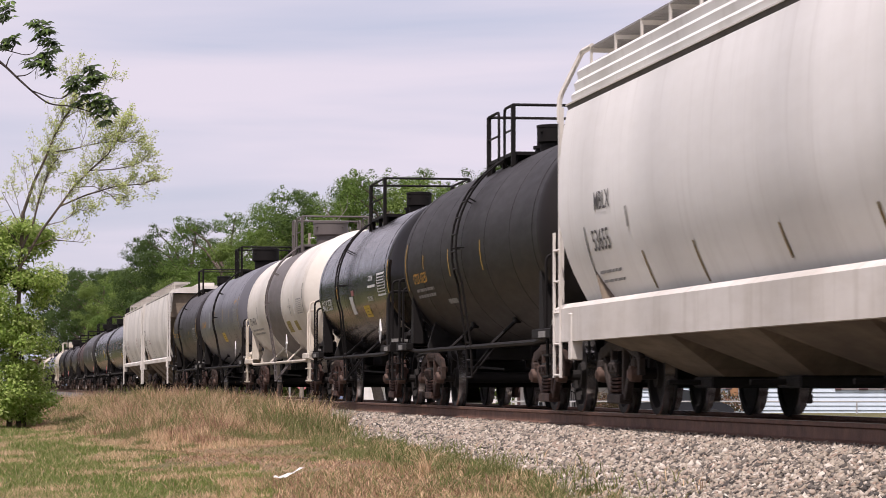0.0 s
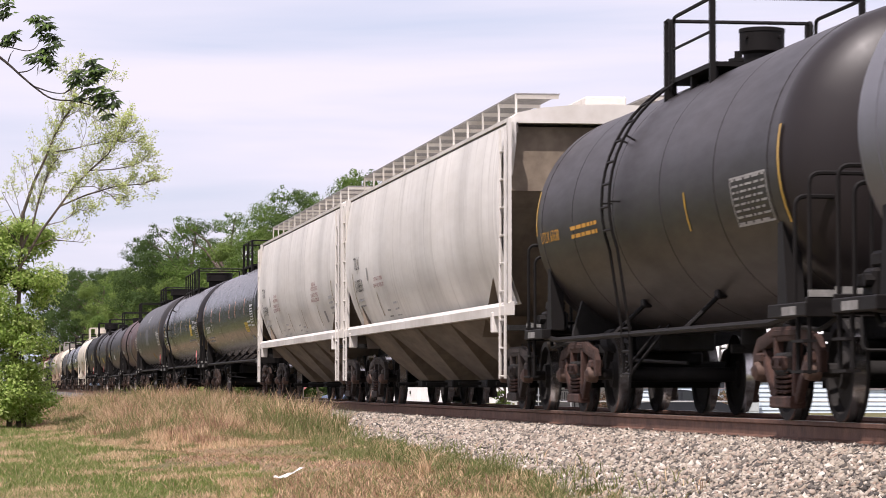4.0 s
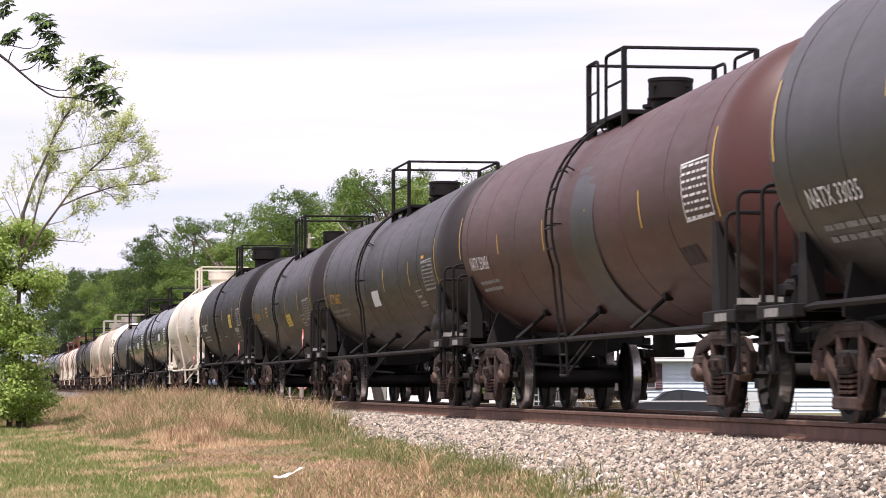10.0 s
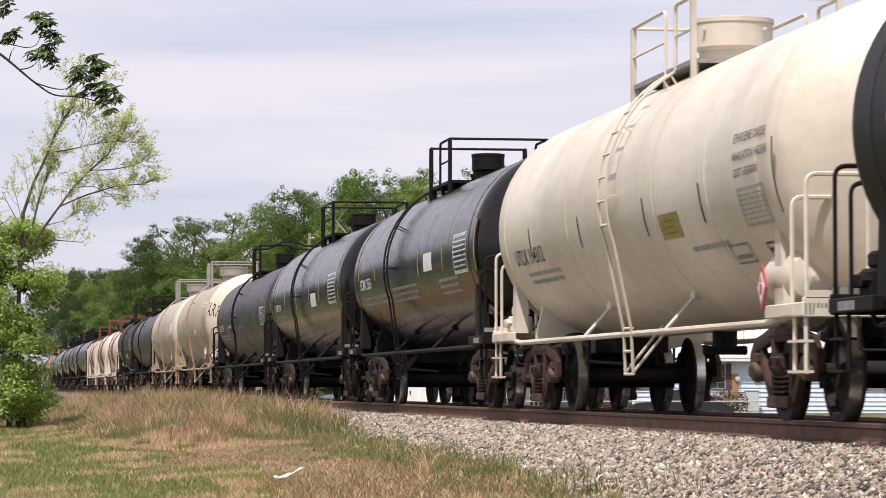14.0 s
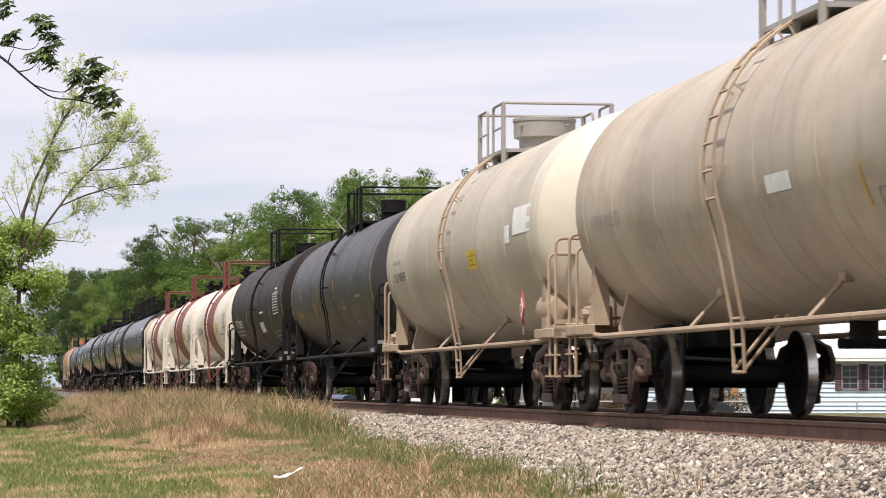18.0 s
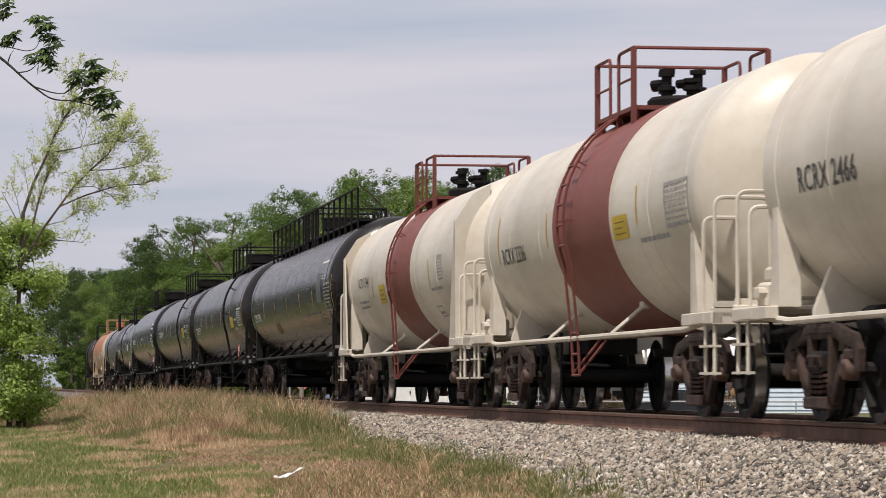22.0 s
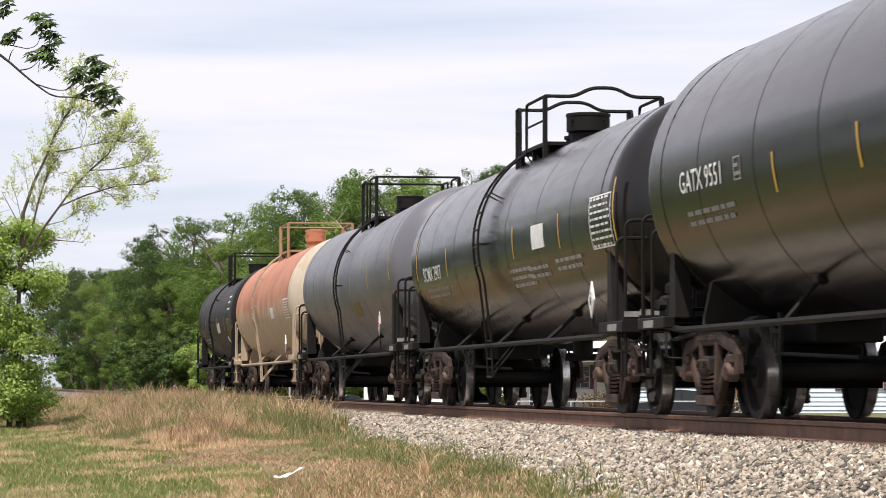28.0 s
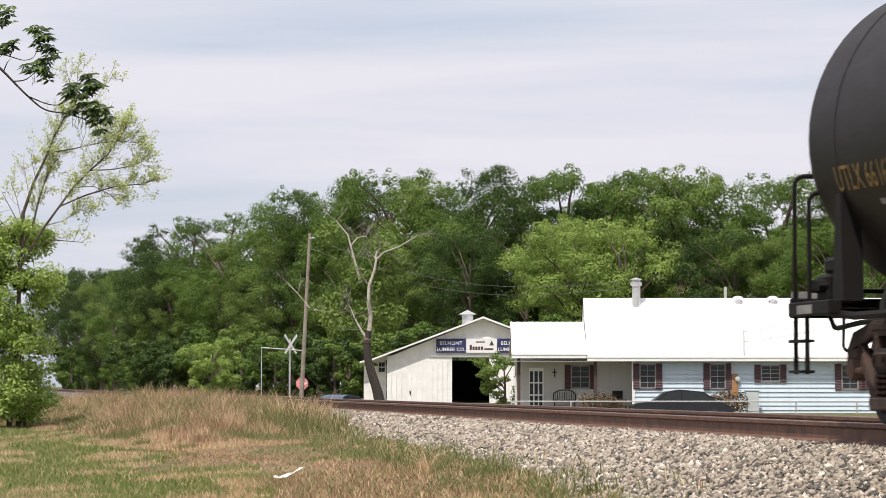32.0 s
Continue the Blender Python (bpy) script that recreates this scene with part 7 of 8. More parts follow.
def make_house():
    D = 135.0
    root, gz = house_root("house", "single-storey pale blue house with a white metal roof and porch", "house", D, -0.6)
    K = D / FOCAL
    X = lambda px: (px - 784) * K
    Z = lambda py: EYE.z + (684.4 - py) * K - gz
    eave, porch_eave = Z(632), Z(627)
    lap_wall("wall", root, WALL["siding"], X(1120), X(1900), -0.3, eave + 0.05, 0.0, 0.2, 0.05)
    part("side_wall", Geo().box(X(1120), X(1120) + 0.12, 0.0, 8.0, -0.3, eave + 0.1), WALL["white"], root)
    part("back_wall", Geo().box(X(915), X(1900), 8.0, 8.12, -0.3, eave), WALL["white"], root)
    lap_wall("porch_wall", root, WALL["porch"], X(915), X(1120), -0.3, porch_eave + 0.1, 1.6, 0.12, 0.01)
    part("porch_floor", Geo().box(X(912), X(1120), -0.2, 1.6, -0.4, 0.12), WALL["concrete"], root)
    part("corner_board", Geo().box(X(1118), X(1123), -0.075, -0.053, -0.3, eave), WALL["trim"], root)
    rid = Z(524)
    part("roof", Geo().plate([(-0.55, eave), (4.0, rid), (8.6, eave), (8.6, eave - 0.06), (4.0, rid - 0.06), (-0.55, eave - 0.06)], X(1038), X(1910), "x"), WALL["roof"], root)
    g = Geo()
    ribs(g, X(1040), X(1905), 0.3, ((-0.55, eave), (4.0, rid)))
    tagged(part("roof_seams", g, WALL["roof"], root), kind="stuff")
    prid = Z(567)
    part("porch_roof", Geo().plate([(-0.6, porch_eave), (4.0, prid), (8.6, porch_eave), (8.6, porch_eave - 0.06), (4.0, prid - 0.06), (-0.6, porch_eave - 0.06)], X(905), X(1038), "x"), WALL["roof"], root)
    g = Geo()
    ribs(g, X(907), X(1036), 0.3, ((-0.6, porch_eave), (4.0, prid)))
    tagged(part("porch_roof_seams", g, WALL["roof"], root), kind="stuff")
    part("fascia", Geo().box(X(1038), X(1910), -0.53, -0.50, eave - 0.2, eave - 0.05), WALL["trim"], root)
    part("porch_fascia", Geo().box(X(905), X(1037), -0.58, -0.55, porch_eave - 0.2, porch_eave - 0.05), WALL["trim"], root)
    part("ceiling_board", Geo().box(X(905), X(1910), -0.5, 1.6, eave - 0.22, eave - 0.19), WALL["white"], root)
    part("gable", Geo().plate([(0, eave), (4.0, rid - 0.1), (8.0, eave)], X(1040), X(1040) + 0.08, "x"), WALL["white"], root)
    for x0, x1, y0, y1 in ((1131, 1160, 645, 688), (1255, 1283, 645, 689), (1345, 1379, 647, 676), (1487, 1517, 646, 690), (1534, 1562, 646, 690)):
        sash(root, X(x0), X(x1), Z(y1), Z(y0), -0.052, frame="sash")
    sash(root, X(1012), X(1046), Z(688), Z(647), 1.57, frame="sash")
    # panelled glass door on the porch
    dr = part("door", Geo().box(X(937), X(963), 1.52, 1.58, 0.12, Z(651)), WALL["trim"], root, "white porch door with dark panes")
    for i in range(3):
        for j in range(3):
            x0 = X(938.5) + i * (X(963) - X(938)) / 3
            z0 = 0.25 + j * (Z(653) - 0.3) / 3
            part("pane", Geo().box(x0, x0 + 0.15, 1.50, 1.53, z0, z0 + (Z(653) - 0.3) / 3 - 0.06), WALL["glass"], dr)
    g = Geo().box(X(982), X(984), 1.54, 1.59, Z(668), Z(653)).box(X(978.5), X(987.5), 1.54, 1.59, Z(660), Z(658))
    part("wall_cross", g, WALL["dark"], root, "dark cross hung on the porch wall")
    for px in (918, 1053):
        part("porch_post", Geo().box(X(px) - 0.07, X(px) + 0.07, -0.2, -0.06, 0.1, porch_eave - 0.15), WALL["post"], root, "dark wooden porch post")
    # things on wall and roof
    part("plywood_panel", Geo().box(X(1291), X(1305), -0.10, -0.03, Z(702), Z(662)), WALL["wood"], root)
    part("downpipe", Geo().tube([(X(1295), -0.09, Z(636)), (X(1295), -0.09, Z(662))], 0.06, 8), WALL["box"], root)
    part("electric_meter", Geo().turn([(0.0001, -0.2), (0.11, -0.18), (0.13, -0.1), (0.13, -0.03)], "y", (X(1304), 0, Z(671)), 14), WALL["box"], root)
    yr = lambda pz: -0.55 + (pz - eave) / (rid - eave) * 4.55
    g = Geo().turn([(0.19, Z(545)), (0.19, Z(503)), (0.27, Z(501)), (0.27, Z(496)), (0.19, Z(495)), (0.19, Z(492)), (0.3, Z(491)), (0.0001, Z(487))], "z", (X(1133), yr(Z(537)), 0), 18)
    part("flue", g, WALL["steel"], root, "galvanised flue pipe with a cap")
    part("vent_pipe", Geo().tube([(X(1297), 4.2, rid - 0.3), (X(1297), 4.2, Z(503))], 0.07, 8), WALL["steel"], root)
    for px in (1318, 1381):
        g = Geo().turn([(0.12, Z(537)), (0.12, Z(527)), (0.24, Z(526)), (0.22, Z(522)), (0.0001, Z(520))], "z", (X(px), yr(Z(533)), 0), 12)
        part("roof_vent", g, WALL["roof"], root)
    g = Geo().tube([(X(1314), -0.5, Z(634)), (X(1314), -0.5, Z(583))], 0.03, 6)
    g.tube([(X(1314), -0.5, Z(612)), (X(1326), -0.5, Z(620)), (X(1330), -0.5, Z(625))], 0.012, 4)
    part("service_mast", g, WALL["steel"], root)
    for a, b, z0, z1 in ((1314, 1392, 588, 569), (1314, 1480, 606, 575)):
        pts = [(X(a + (b - a) * t / 8), -0.5, Z(z0 + (z1 - z0) * t / 8) - 0.1 * math.sin(math.pi * t / 8)) for t in range(9)]
        part("service_wire", Geo().tube(pts, 0.012, 4), WALL["wire"], root)
    return root, X, Z, gz


def rest(name, label, category, depth, px, geo_parts, dz=0.0, turn=0.0):
    """A thing on the ground at a depth and column, made of (part name, Geo, material, label)."""
    root = new(name)
    x, y = at(depth, (px - 784) / FOCAL * depth)
    root.matrix_basis = pose(x, y, float(ground_z(np.array(x), np.array(y))) + dz, 0, 0, -YAW + turn)
    tagged(root, label, category)
    for nm, g, m, lb in geo_parts:
        part(nm, g, m, root, lb)
    return root


def car_parts(length, paint):
    h = length / 2
    prof = [(-h, 0.35), (-h, 0.75), (-h + 0.25, 0.88), (-h + 0.9, 0.95), (-h + 1.5, 1.38), (-0.1, 1.47), (0.9, 1.38), (1.5, 0.98), (h - 0.3, 0.84), (h, 0.62), (h, 0.32)]
    body = Geo().plate(prof, -0.85, 0.85)
    glass = [("side_window", Geo().plate([(-h + 1.15, 0.98), (-h + 1.6, 1.33), (-0.1, 1.41), (-0.1, 0.98)], -0.862, -0.852), WALL["glass"], ""),
             ("front_window", Geo().plate([(0.0, 0.98), (0.0, 1.41), (0.82, 1.33), (1.35, 0.98)], -0.862, -0.852), WALL["glass"], "")]
    out = [("body", body, paint, "")] + glass
    for x in (-h + 0.85, h - 0.85):
        for y in (-0.8, 0.8):
            out.append(("wheel", Geo().turn([(0.0001, y - 0.1), (0.3, y - 0.1), (0.32, y), (0.3, y + 0.1), (0.0001, y + 0.1)], "y", (x, 0, 0.32), 16), STEEL["hose"], ""))
    return out


def make_yard(X, Z, gz):
    D = 135.0
    rest("parked_car", "dark parked car in front of the house", "car", 131.0, 1205, car_parts(4.4, WALL["car"]), -0.42)
    rest("parked_car", "blue parked car beyond the crossing", "car", 188.0, 601, car_parts(4.2, WALL["blue_car"]), -1.12, 55)
    g = Geo().box(-0.3, 0.3, -0.2, 0.2, 0.0, 1.0, 0.02).box(-0.33, 0.33, -0.23, 0.23, 1.0, 1.04)
    rest("utility_box", "grey utility cabinet by the house wall", "utility box", 134.2, 1330, [("cabinet", g, WALL["box"], ""), ("cabinet_door", Geo().box(-0.25, 0.25, -0.215, -0.203, 0.1, 0.92), WALL["box"], "")])
    # iron bench on the porch
    b = Geo().box(-0.5, 0.5, -0.2, 0.2, 0.38, 0.43)
    bk = Geo()
    bk.tube(rounded([(-0.5, 0.2, 0.4), (-0.5, 0.2, 0.72), (-0.2, 0.2, 0.86), (0.2, 0.2, 0.86), (0.5, 0.2, 0.72), (0.5, 0.2, 0.4)], 0.1), 0.025, 6)
    for i in range(9):
        x = -0.42 + 0.105 * i
        bk.tube([(x, 0.2, 0.43), (x, 0.2, 0.76)], 0.014, 5)
    parts = [("seat", b, WALL["dark"], ""), ("backrest", bk, WALL["dark"], "")]
    for x in (-0.45, 0.45):
        for y in (-0.17, 0.17):
            parts.append(("leg", Geo().box(x - 0.02, x + 0.02, y - 0.02, y + 0.02, 0, 0.4), WALL["dark"], ""))
    rest("bench", "dark iron bench against the porch wall", "bench", 136.0, 999, parts, 0.13)
    parts = [("seat", Geo().box(-0.25, 0.25, -0.25, 0.25, 0.4, 0.45), WALL["dark"], ""), ("backrest", Geo().box(-0.25, 0.25, 0.2, 0.25, 0.45, 0.85, 0.01), WALL["dark"], "")]
    for x in (-0.2, 0.2):
        for y in (-0.2, 0.2):
            parts.append(("leg", Geo().box(x - 0.02, x + 0.02, y - 0.02, y + 0.02, 0, 0.4), WALL["dark"], ""))
    rest("porch_chair", "dark chair on the porch", "chair", 135.6, 1096, parts, 0.13, 20)
    # pipe fence in front of the house
    root = new("pipe_fence")
    x, y = at(129.0, 0.0)
    root.matrix_basis = pose(x, y, float(ground_z(np.array(x), np.array(y))), 0, 0, -YAW)
    tagged(root, "low grey pipe fence along the yard", "fence")
    kk = 129.0 / FOCAL
    zt_ = EYE.z + (684.4 - 711) * kk - root.matrix_basis.translation.z
    part("rail", Geo().tube([((900 - 784) * kk, 0, zt_), ((1700 - 784) * kk, 0, zt_)], 0.03, 6), WALL["steel"], root)
    for px in (905, 1010, 1408, 1515, 1620):
        part("post", Geo().tube([((px - 784) * kk, 0, 0), ((px - 784) * kk, 0, zt_)], 0.035, 6), WALL["steel"], root)


def make_barn():
    D = 170.0
    root, gz = house_root("lumber_shed", "white board shed with a wide open doorway and signs", "shed", D)
    K = D / FOCAL
    X = lambda px: (px - 784) * K
    Z = lambda py: EYE.z + (684.4 - py) * K - gz
    ev, pk = Z(634), Z(566)
    for nm, ol in (("wall", [(685, -9), (800, -9), (800, 633), (685, 633)]), ("wall", [(866, -9), (1025, -9), (1025, 633), (866, 633)]), ("gable", [(685, 633), (1025, 633), (855, 565)])):
        part(nm, Geo().plate([(X(a), -0.3 if b < 0 else Z(b)) for a, b in ol], 0, 0.15), WALL["barn"], root)
    batten = Geo().box(-0.025, 0.025, -0.03, -0.002, -0.3, Z(634)).mesh("batten", WALL["barn"])
    for px in [692 + 9 * i for i in range(12)] + [872 + 9 * i for i in range(16)]:
        place("batten", batten, root, Matrix.Translation((X(px), 0, 0)))
    part("side_wall", Geo().box(X(685) - 0.002, X(685) + 0.13, 0.15, 18, -0.3, ev), WALL["barn"], root)
    part("far_wall", Geo().box(X(1025) - 0.13, X(1025), 0.15, 18, -0.3, ev), WALL["barn"], root)
    # Near-black back wall and floor stand in for the unlit inside.
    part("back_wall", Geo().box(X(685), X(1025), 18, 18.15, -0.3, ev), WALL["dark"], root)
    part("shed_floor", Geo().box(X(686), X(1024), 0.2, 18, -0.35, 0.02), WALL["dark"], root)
    part("roof", Geo().plate([(X(655), Z(637)), (X(855), Z(561)), (X(1055), Z(637)), (X(1055), Z(640)), (X(855), Z(564.5)), (X(655), Z(640))], -0.5, 18.3), WALL["roof"], root)
    # lean-to on the side
    part("lean_to_wall", Geo().box(X(643), X(683), 1.2, 1.35, -0.3, Z(648)), WALL["barn"], root)
    sash(root, X(668), X(682), Z(660), Z(640), 1.18, False, 2, 1)
    part("lean_to_roof", Geo().plate([(X(636), Z(640)), (X(690), Z(628)), (X(690), Z(631)), (X(636), Z(643))], 0.6, 14), WALL["roof"], root)
    part("door_header", Geo().box(X(760), X(905), -0.06, -0.01, Z(633), Z(629)), WALL["steel"], root)
    part("latch", Geo().box(X(725), X(727), -0.05, -0.01, Z(698), Z(692)), WALL["dark"], root)
    g = Geo().turn([(0.32, Z(572)), (0.32, Z(556)), (0.5, Z(555)), (0.0001, Z(547))], "z", (X(828), 2.5, 0), 16)
    part("roof_ventilator", g, WALL["steel"], root, "round metal roof ventilator")
    # signs
    for x0, x1, mat, words in ((772, 824, "sign_blue", True), (825, 879, "sign_white", False), (880, 932, "sign_blue", True)):
        s = part("sign", Geo().box(X(x0), X(x1), -0.14, -0.08, Z(625), Z(600)), WALL[mat], root, "navy sign with white lettering" if words else "white paint sign with dark bars")
        g = Geo()
        if words:
            for line, py in (("BELMONT", 611), ("LUMBER CO.", 622)):
                v, f = text_flat(line, 0.205, 1.0)
                wide = max(p[0] for p in v)
                g.add([(X((x0 + x1) / 2) + p[0] - wide / 2, -0.146, Z(py) + p[1]) for p in v], f)
            part("lettering", g, WALL["sign_white"], s, "white capital letters", False)
        else:
            for a, b, c, d in ((831, 835, 620, 611), (836, 840, 620, 614), (841, 845, 620, 614), (846, 850, 620, 614), (851, 855, 620, 614), (857, 873, 620, 617), (842, 858, 607, 605)):
                g.box(X(a), X(b), -0.146, -0.141, Z(c), Z(d))
            g.plate([(X(866), Z(612)), (X(874), Z(612)), (X(870), Z(603))], -0.146, -0.141)
            part("painted_bars", g, WALL["shutter"], s)


HOUSE = make_house()
make_yard(*HOUSE[1:])
make_barn()


def make_crossing():
    """Poles and signs at the road crossing."""
    d = 165.0
    a, b = spot(533, 704, d), spot(548, 413, d)
    base = spot(533, 706, d)
    root = new("utility_pole")
    root.matrix_basis = pose(base.x, base.y, base.z - 0.5, 0, 0, -YAW)
    tagged(root, "weathered leaning wooden utility pole", "pole")
    inv = root.matrix_basis.inverted()
    part("pole", Geo().tube([inv @ (base - Vector((0, 0, 0.5))), inv @ b], 0.13, 12, 0.08), WALL["pole"], root)
    part("insulator", Geo().tube([inv @ b + Vector((0, -0.12, -0.3)), inv @ b + Vector((0.3, -0.12, -0.25))], 0.04, 6), WALL["steel"], root)
    # wires to the house
    for k, (p0, p1) in enumerate(((spot(548, 420, d), spot(1100, 500, 140)), (spot(548, 440, d), spot(1100, 512, 140)))):
        pts = [p0.lerp(p1, t / 12) - Vector((0, 0, 1.2 * math.sin(math.pi * t / 12))) for t in range(13)]
        tagged(place("overhead_wire", Geo().tube(pts, 0.012, 4).mesh("overhead_wire", WALL["wire"])), "sagging overhead wire from the pole to the house", "wire", "overhead wires")
    d = 180.0
    K = d / FOCAL
    base = spot(513, 702, d)
    root = new("crossing_sign")
    root.matrix_basis = pose(base.x, base.y, base.z, 0, 0, -YAW + 48)
    tagged(root, "white crossbuck railway crossing sign on a post", "road sign")
    part("post", Geo().tube([(0, 0, -0.5), (0, 0, 3.4)], 0.055, 8), WALL["steel"], root)
    for s in (-1, 1):
        g = Geo().plate([(-0.55, 3.1 - s * 0.5), (-0.45, 3.1 - s * 0.6), (0.55, 3.1 + s * 0.5), (0.45, 3.1 + s * 0.6)], -0.09 - 0.02 * s, -0.07 - 0.02 * s)
        part("blade", g, WALL["steel"], root)
    part("back_sign", Geo().box(-0.03, 0.33, 0.06, 0.08, 0.75, 1.3), WALL["shutter"], root)
    base = spot(463, 702, d)
    root = new("crossing_gate")
    root.matrix_basis = pose(base.x, base.y, base.z, 0, 0, -YAW)
    tagged(root, "thin white gate arm on a slim post", "gate")
    part("post", Geo().tube([(0, 0, -0.5), (0, 0, 2.0)], 0.035, 6), WALL["steel"], root)
    part("arm", Geo().tube([(0, 0, 2.9), (72 * K, 0, 2.72)], 0.035, 6), WALL["steel"], root)
    part("arm_post", Geo().tube([(0, 0, 1.9), (0, 0, 2.95)], 0.02, 6), WALL["steel"], root)
    d = 172.0
    K = d / FOCAL
    base = spot(535, 706, d)
    root = new("stop_sign")
    root.matrix_basis = pose(base.x, base.y, base.z, 0, 0, -YAW)
    tagged(root, "faded red octagonal stop sign on a post", "road sign")
    part("post", Geo().box(-0.03, 0.03, -0.02, 0.03, -0.4, 1.0), WALL["steel"], root)
    oct_ = [(0.37 * math.cos(math.pi / 8 + i * math.pi / 4), 0.86 + 0.37 * math.sin(math.pi / 8 + i * math.pi / 4)) for i in range(8)]
    face = part("face", Geo().plate(oct_, -0.05, -0.03), WALL["sign_red"], root)
    v, f = text_flat("STOP", 0.22, 0.8)
    wide = max(p[0] for p in v)
    part("lettering", Geo().add([(p[0] - wide / 2, -0.054, 0.75 + p[1]) for p in v], f), WALL["sign_white"], face, "white capital letters", False)


make_crossing()


def leaf_quads(p, d, size, rng, flat=0.5, slim=0.55, loose=0.6):
    """Leaves at the places p, facing roughly along d."""
    n = len(p)
    nrm = d * (1.3 - loose) + rng.normal(size=(n, 3)) * loose + np.array([0, 0, flat])
    nrm /= np.linalg.norm(nrm, axis=1)[:, None]
    a = np.cross(nrm, rng.normal(size=(n, 3)))
    a /= np.linalg.norm(a, axis=1)[:, None]
    b = np.cross(nrm, a)
    s = size * (0.6 + 0.8 * rng.random((n, 1)))
    v = np.stack([p - a * s, p + b * s * slim + nrm * s * 0.12, p + a * s, p - b * s * slim + nrm * s * 0.12], 1)
    return v.reshape(-1, 3), np.arange(n * 4).reshape(-1, 4)


def leaf_cloud(blobs, count, size, rng, flat=0.5, inner=0.62, loose=0.6):
    """Leaves on the skins of rounded clumps. blobs: (centre, radii)."""
    w = np.array([b[1][0] * b[1][1] + b[1][1] * b[1][2] for b in blobs])
    pick = rng.choice(len(blobs), count, p=w / w.sum())
    c = np.array([b[0] for b in blobs])[pick]
    r = np.array([b[1] for b in blobs])[pick]
    d = rng.normal(size=(count, 3))
    d /= np.linalg.norm(d, axis=1)[:, None]
    p = c + d * r * (inner + (1.14 - inner) * rng.random((count, 1)))
    return leaf_quads(p, d, size, rng, flat, 0.55, loose)


def tree_kind(seed, height, spread, count, leaf, mat, bark, lobes=44, low=0.1, top=0.95):
    """Meshes of a broadleaf tree: trunk with limbs, and crown of many leafy boughs."""
    rng = np.random.default_rng(seed)
    blobs = []
    ax, ay = rng.uniform(-0.06, 0.06, 2) * height
    for i in range(lobes):
        t = (i + rng.random()) / lobes
        z = height * (low + (top - low) * t)
        k = math.sin(math.pi * min(0.14 + 0.84 * (1 - t) ** 0.75, 0.93))
        a = rng.random() * 6.283
        rr = spread * k * (0.35 + 0.65 * math.sqrt(rng.random()))
        s = spread * rng.uniform(0.14, 0.27) * (0.6 + 0.5 * k)
        c = (rr * math.cos(a) + ax * t, rr * math.sin(a) + ay * t, z)
        # a bough: one clump with smaller ones about it
        blobs.append((c, (s, s, s * rng.uniform(0.5, 0.75))))
        for _ in range(4):
            d = rng.normal(size=3)
            d = d / np.linalg.norm(d) * s * rng.uniform(0.7, 1.15)
            q = s * rng.uniform(0.3, 0.55)
            blobs.append(((c[0] + d[0], c[1] + d[1], c[2] + d[2] * 0.7 + 0.1 * s), (q, q, q * 0.65)))
    v, f = leaf_cloud(blobs, count, leaf, rng, 0.5, 0.6, 0.24)
    crown = fast_mesh("crown", v, f, MAT[mat])
    g = Geo()
    g.tube([(0, 0, -0.6), (0.05, 0.02, height * 0.3), (ax * 0.7, ay * 0.7, height * 0.78)], spread * 0.06, 8, spread * 0.02)
    for b in blobs[::15]:
        z0 = max(height * 0.12, b[0][2] - spread * 0.5)
        g.tube([(0, 0, z0 * 0.85), (b[0][0] * 0.5, b[0][1] * 0.5, (z0 + b[0][2]) / 2), b[0]], spread * 0.024, 5, spread * 0.007)
    return crown, g.mesh("trunk", MAT[bark])


def plant(kind, name, label, x, y, scale=1.0, turn=0.0, group="", category="tree", z=None):
    crown, trunk = kind
    root = new(name)
    zz = float(ground_z(np.array(x), np.array(y))) if z is None else z
    root.matrix_basis = pose(x, y, zz, 0, 0, turn) @ Matrix.Scale(scale, 4)
    tagged(root, label, category, group)
    place("trunk", trunk, root)
    place("crown", crown, root)
    return root


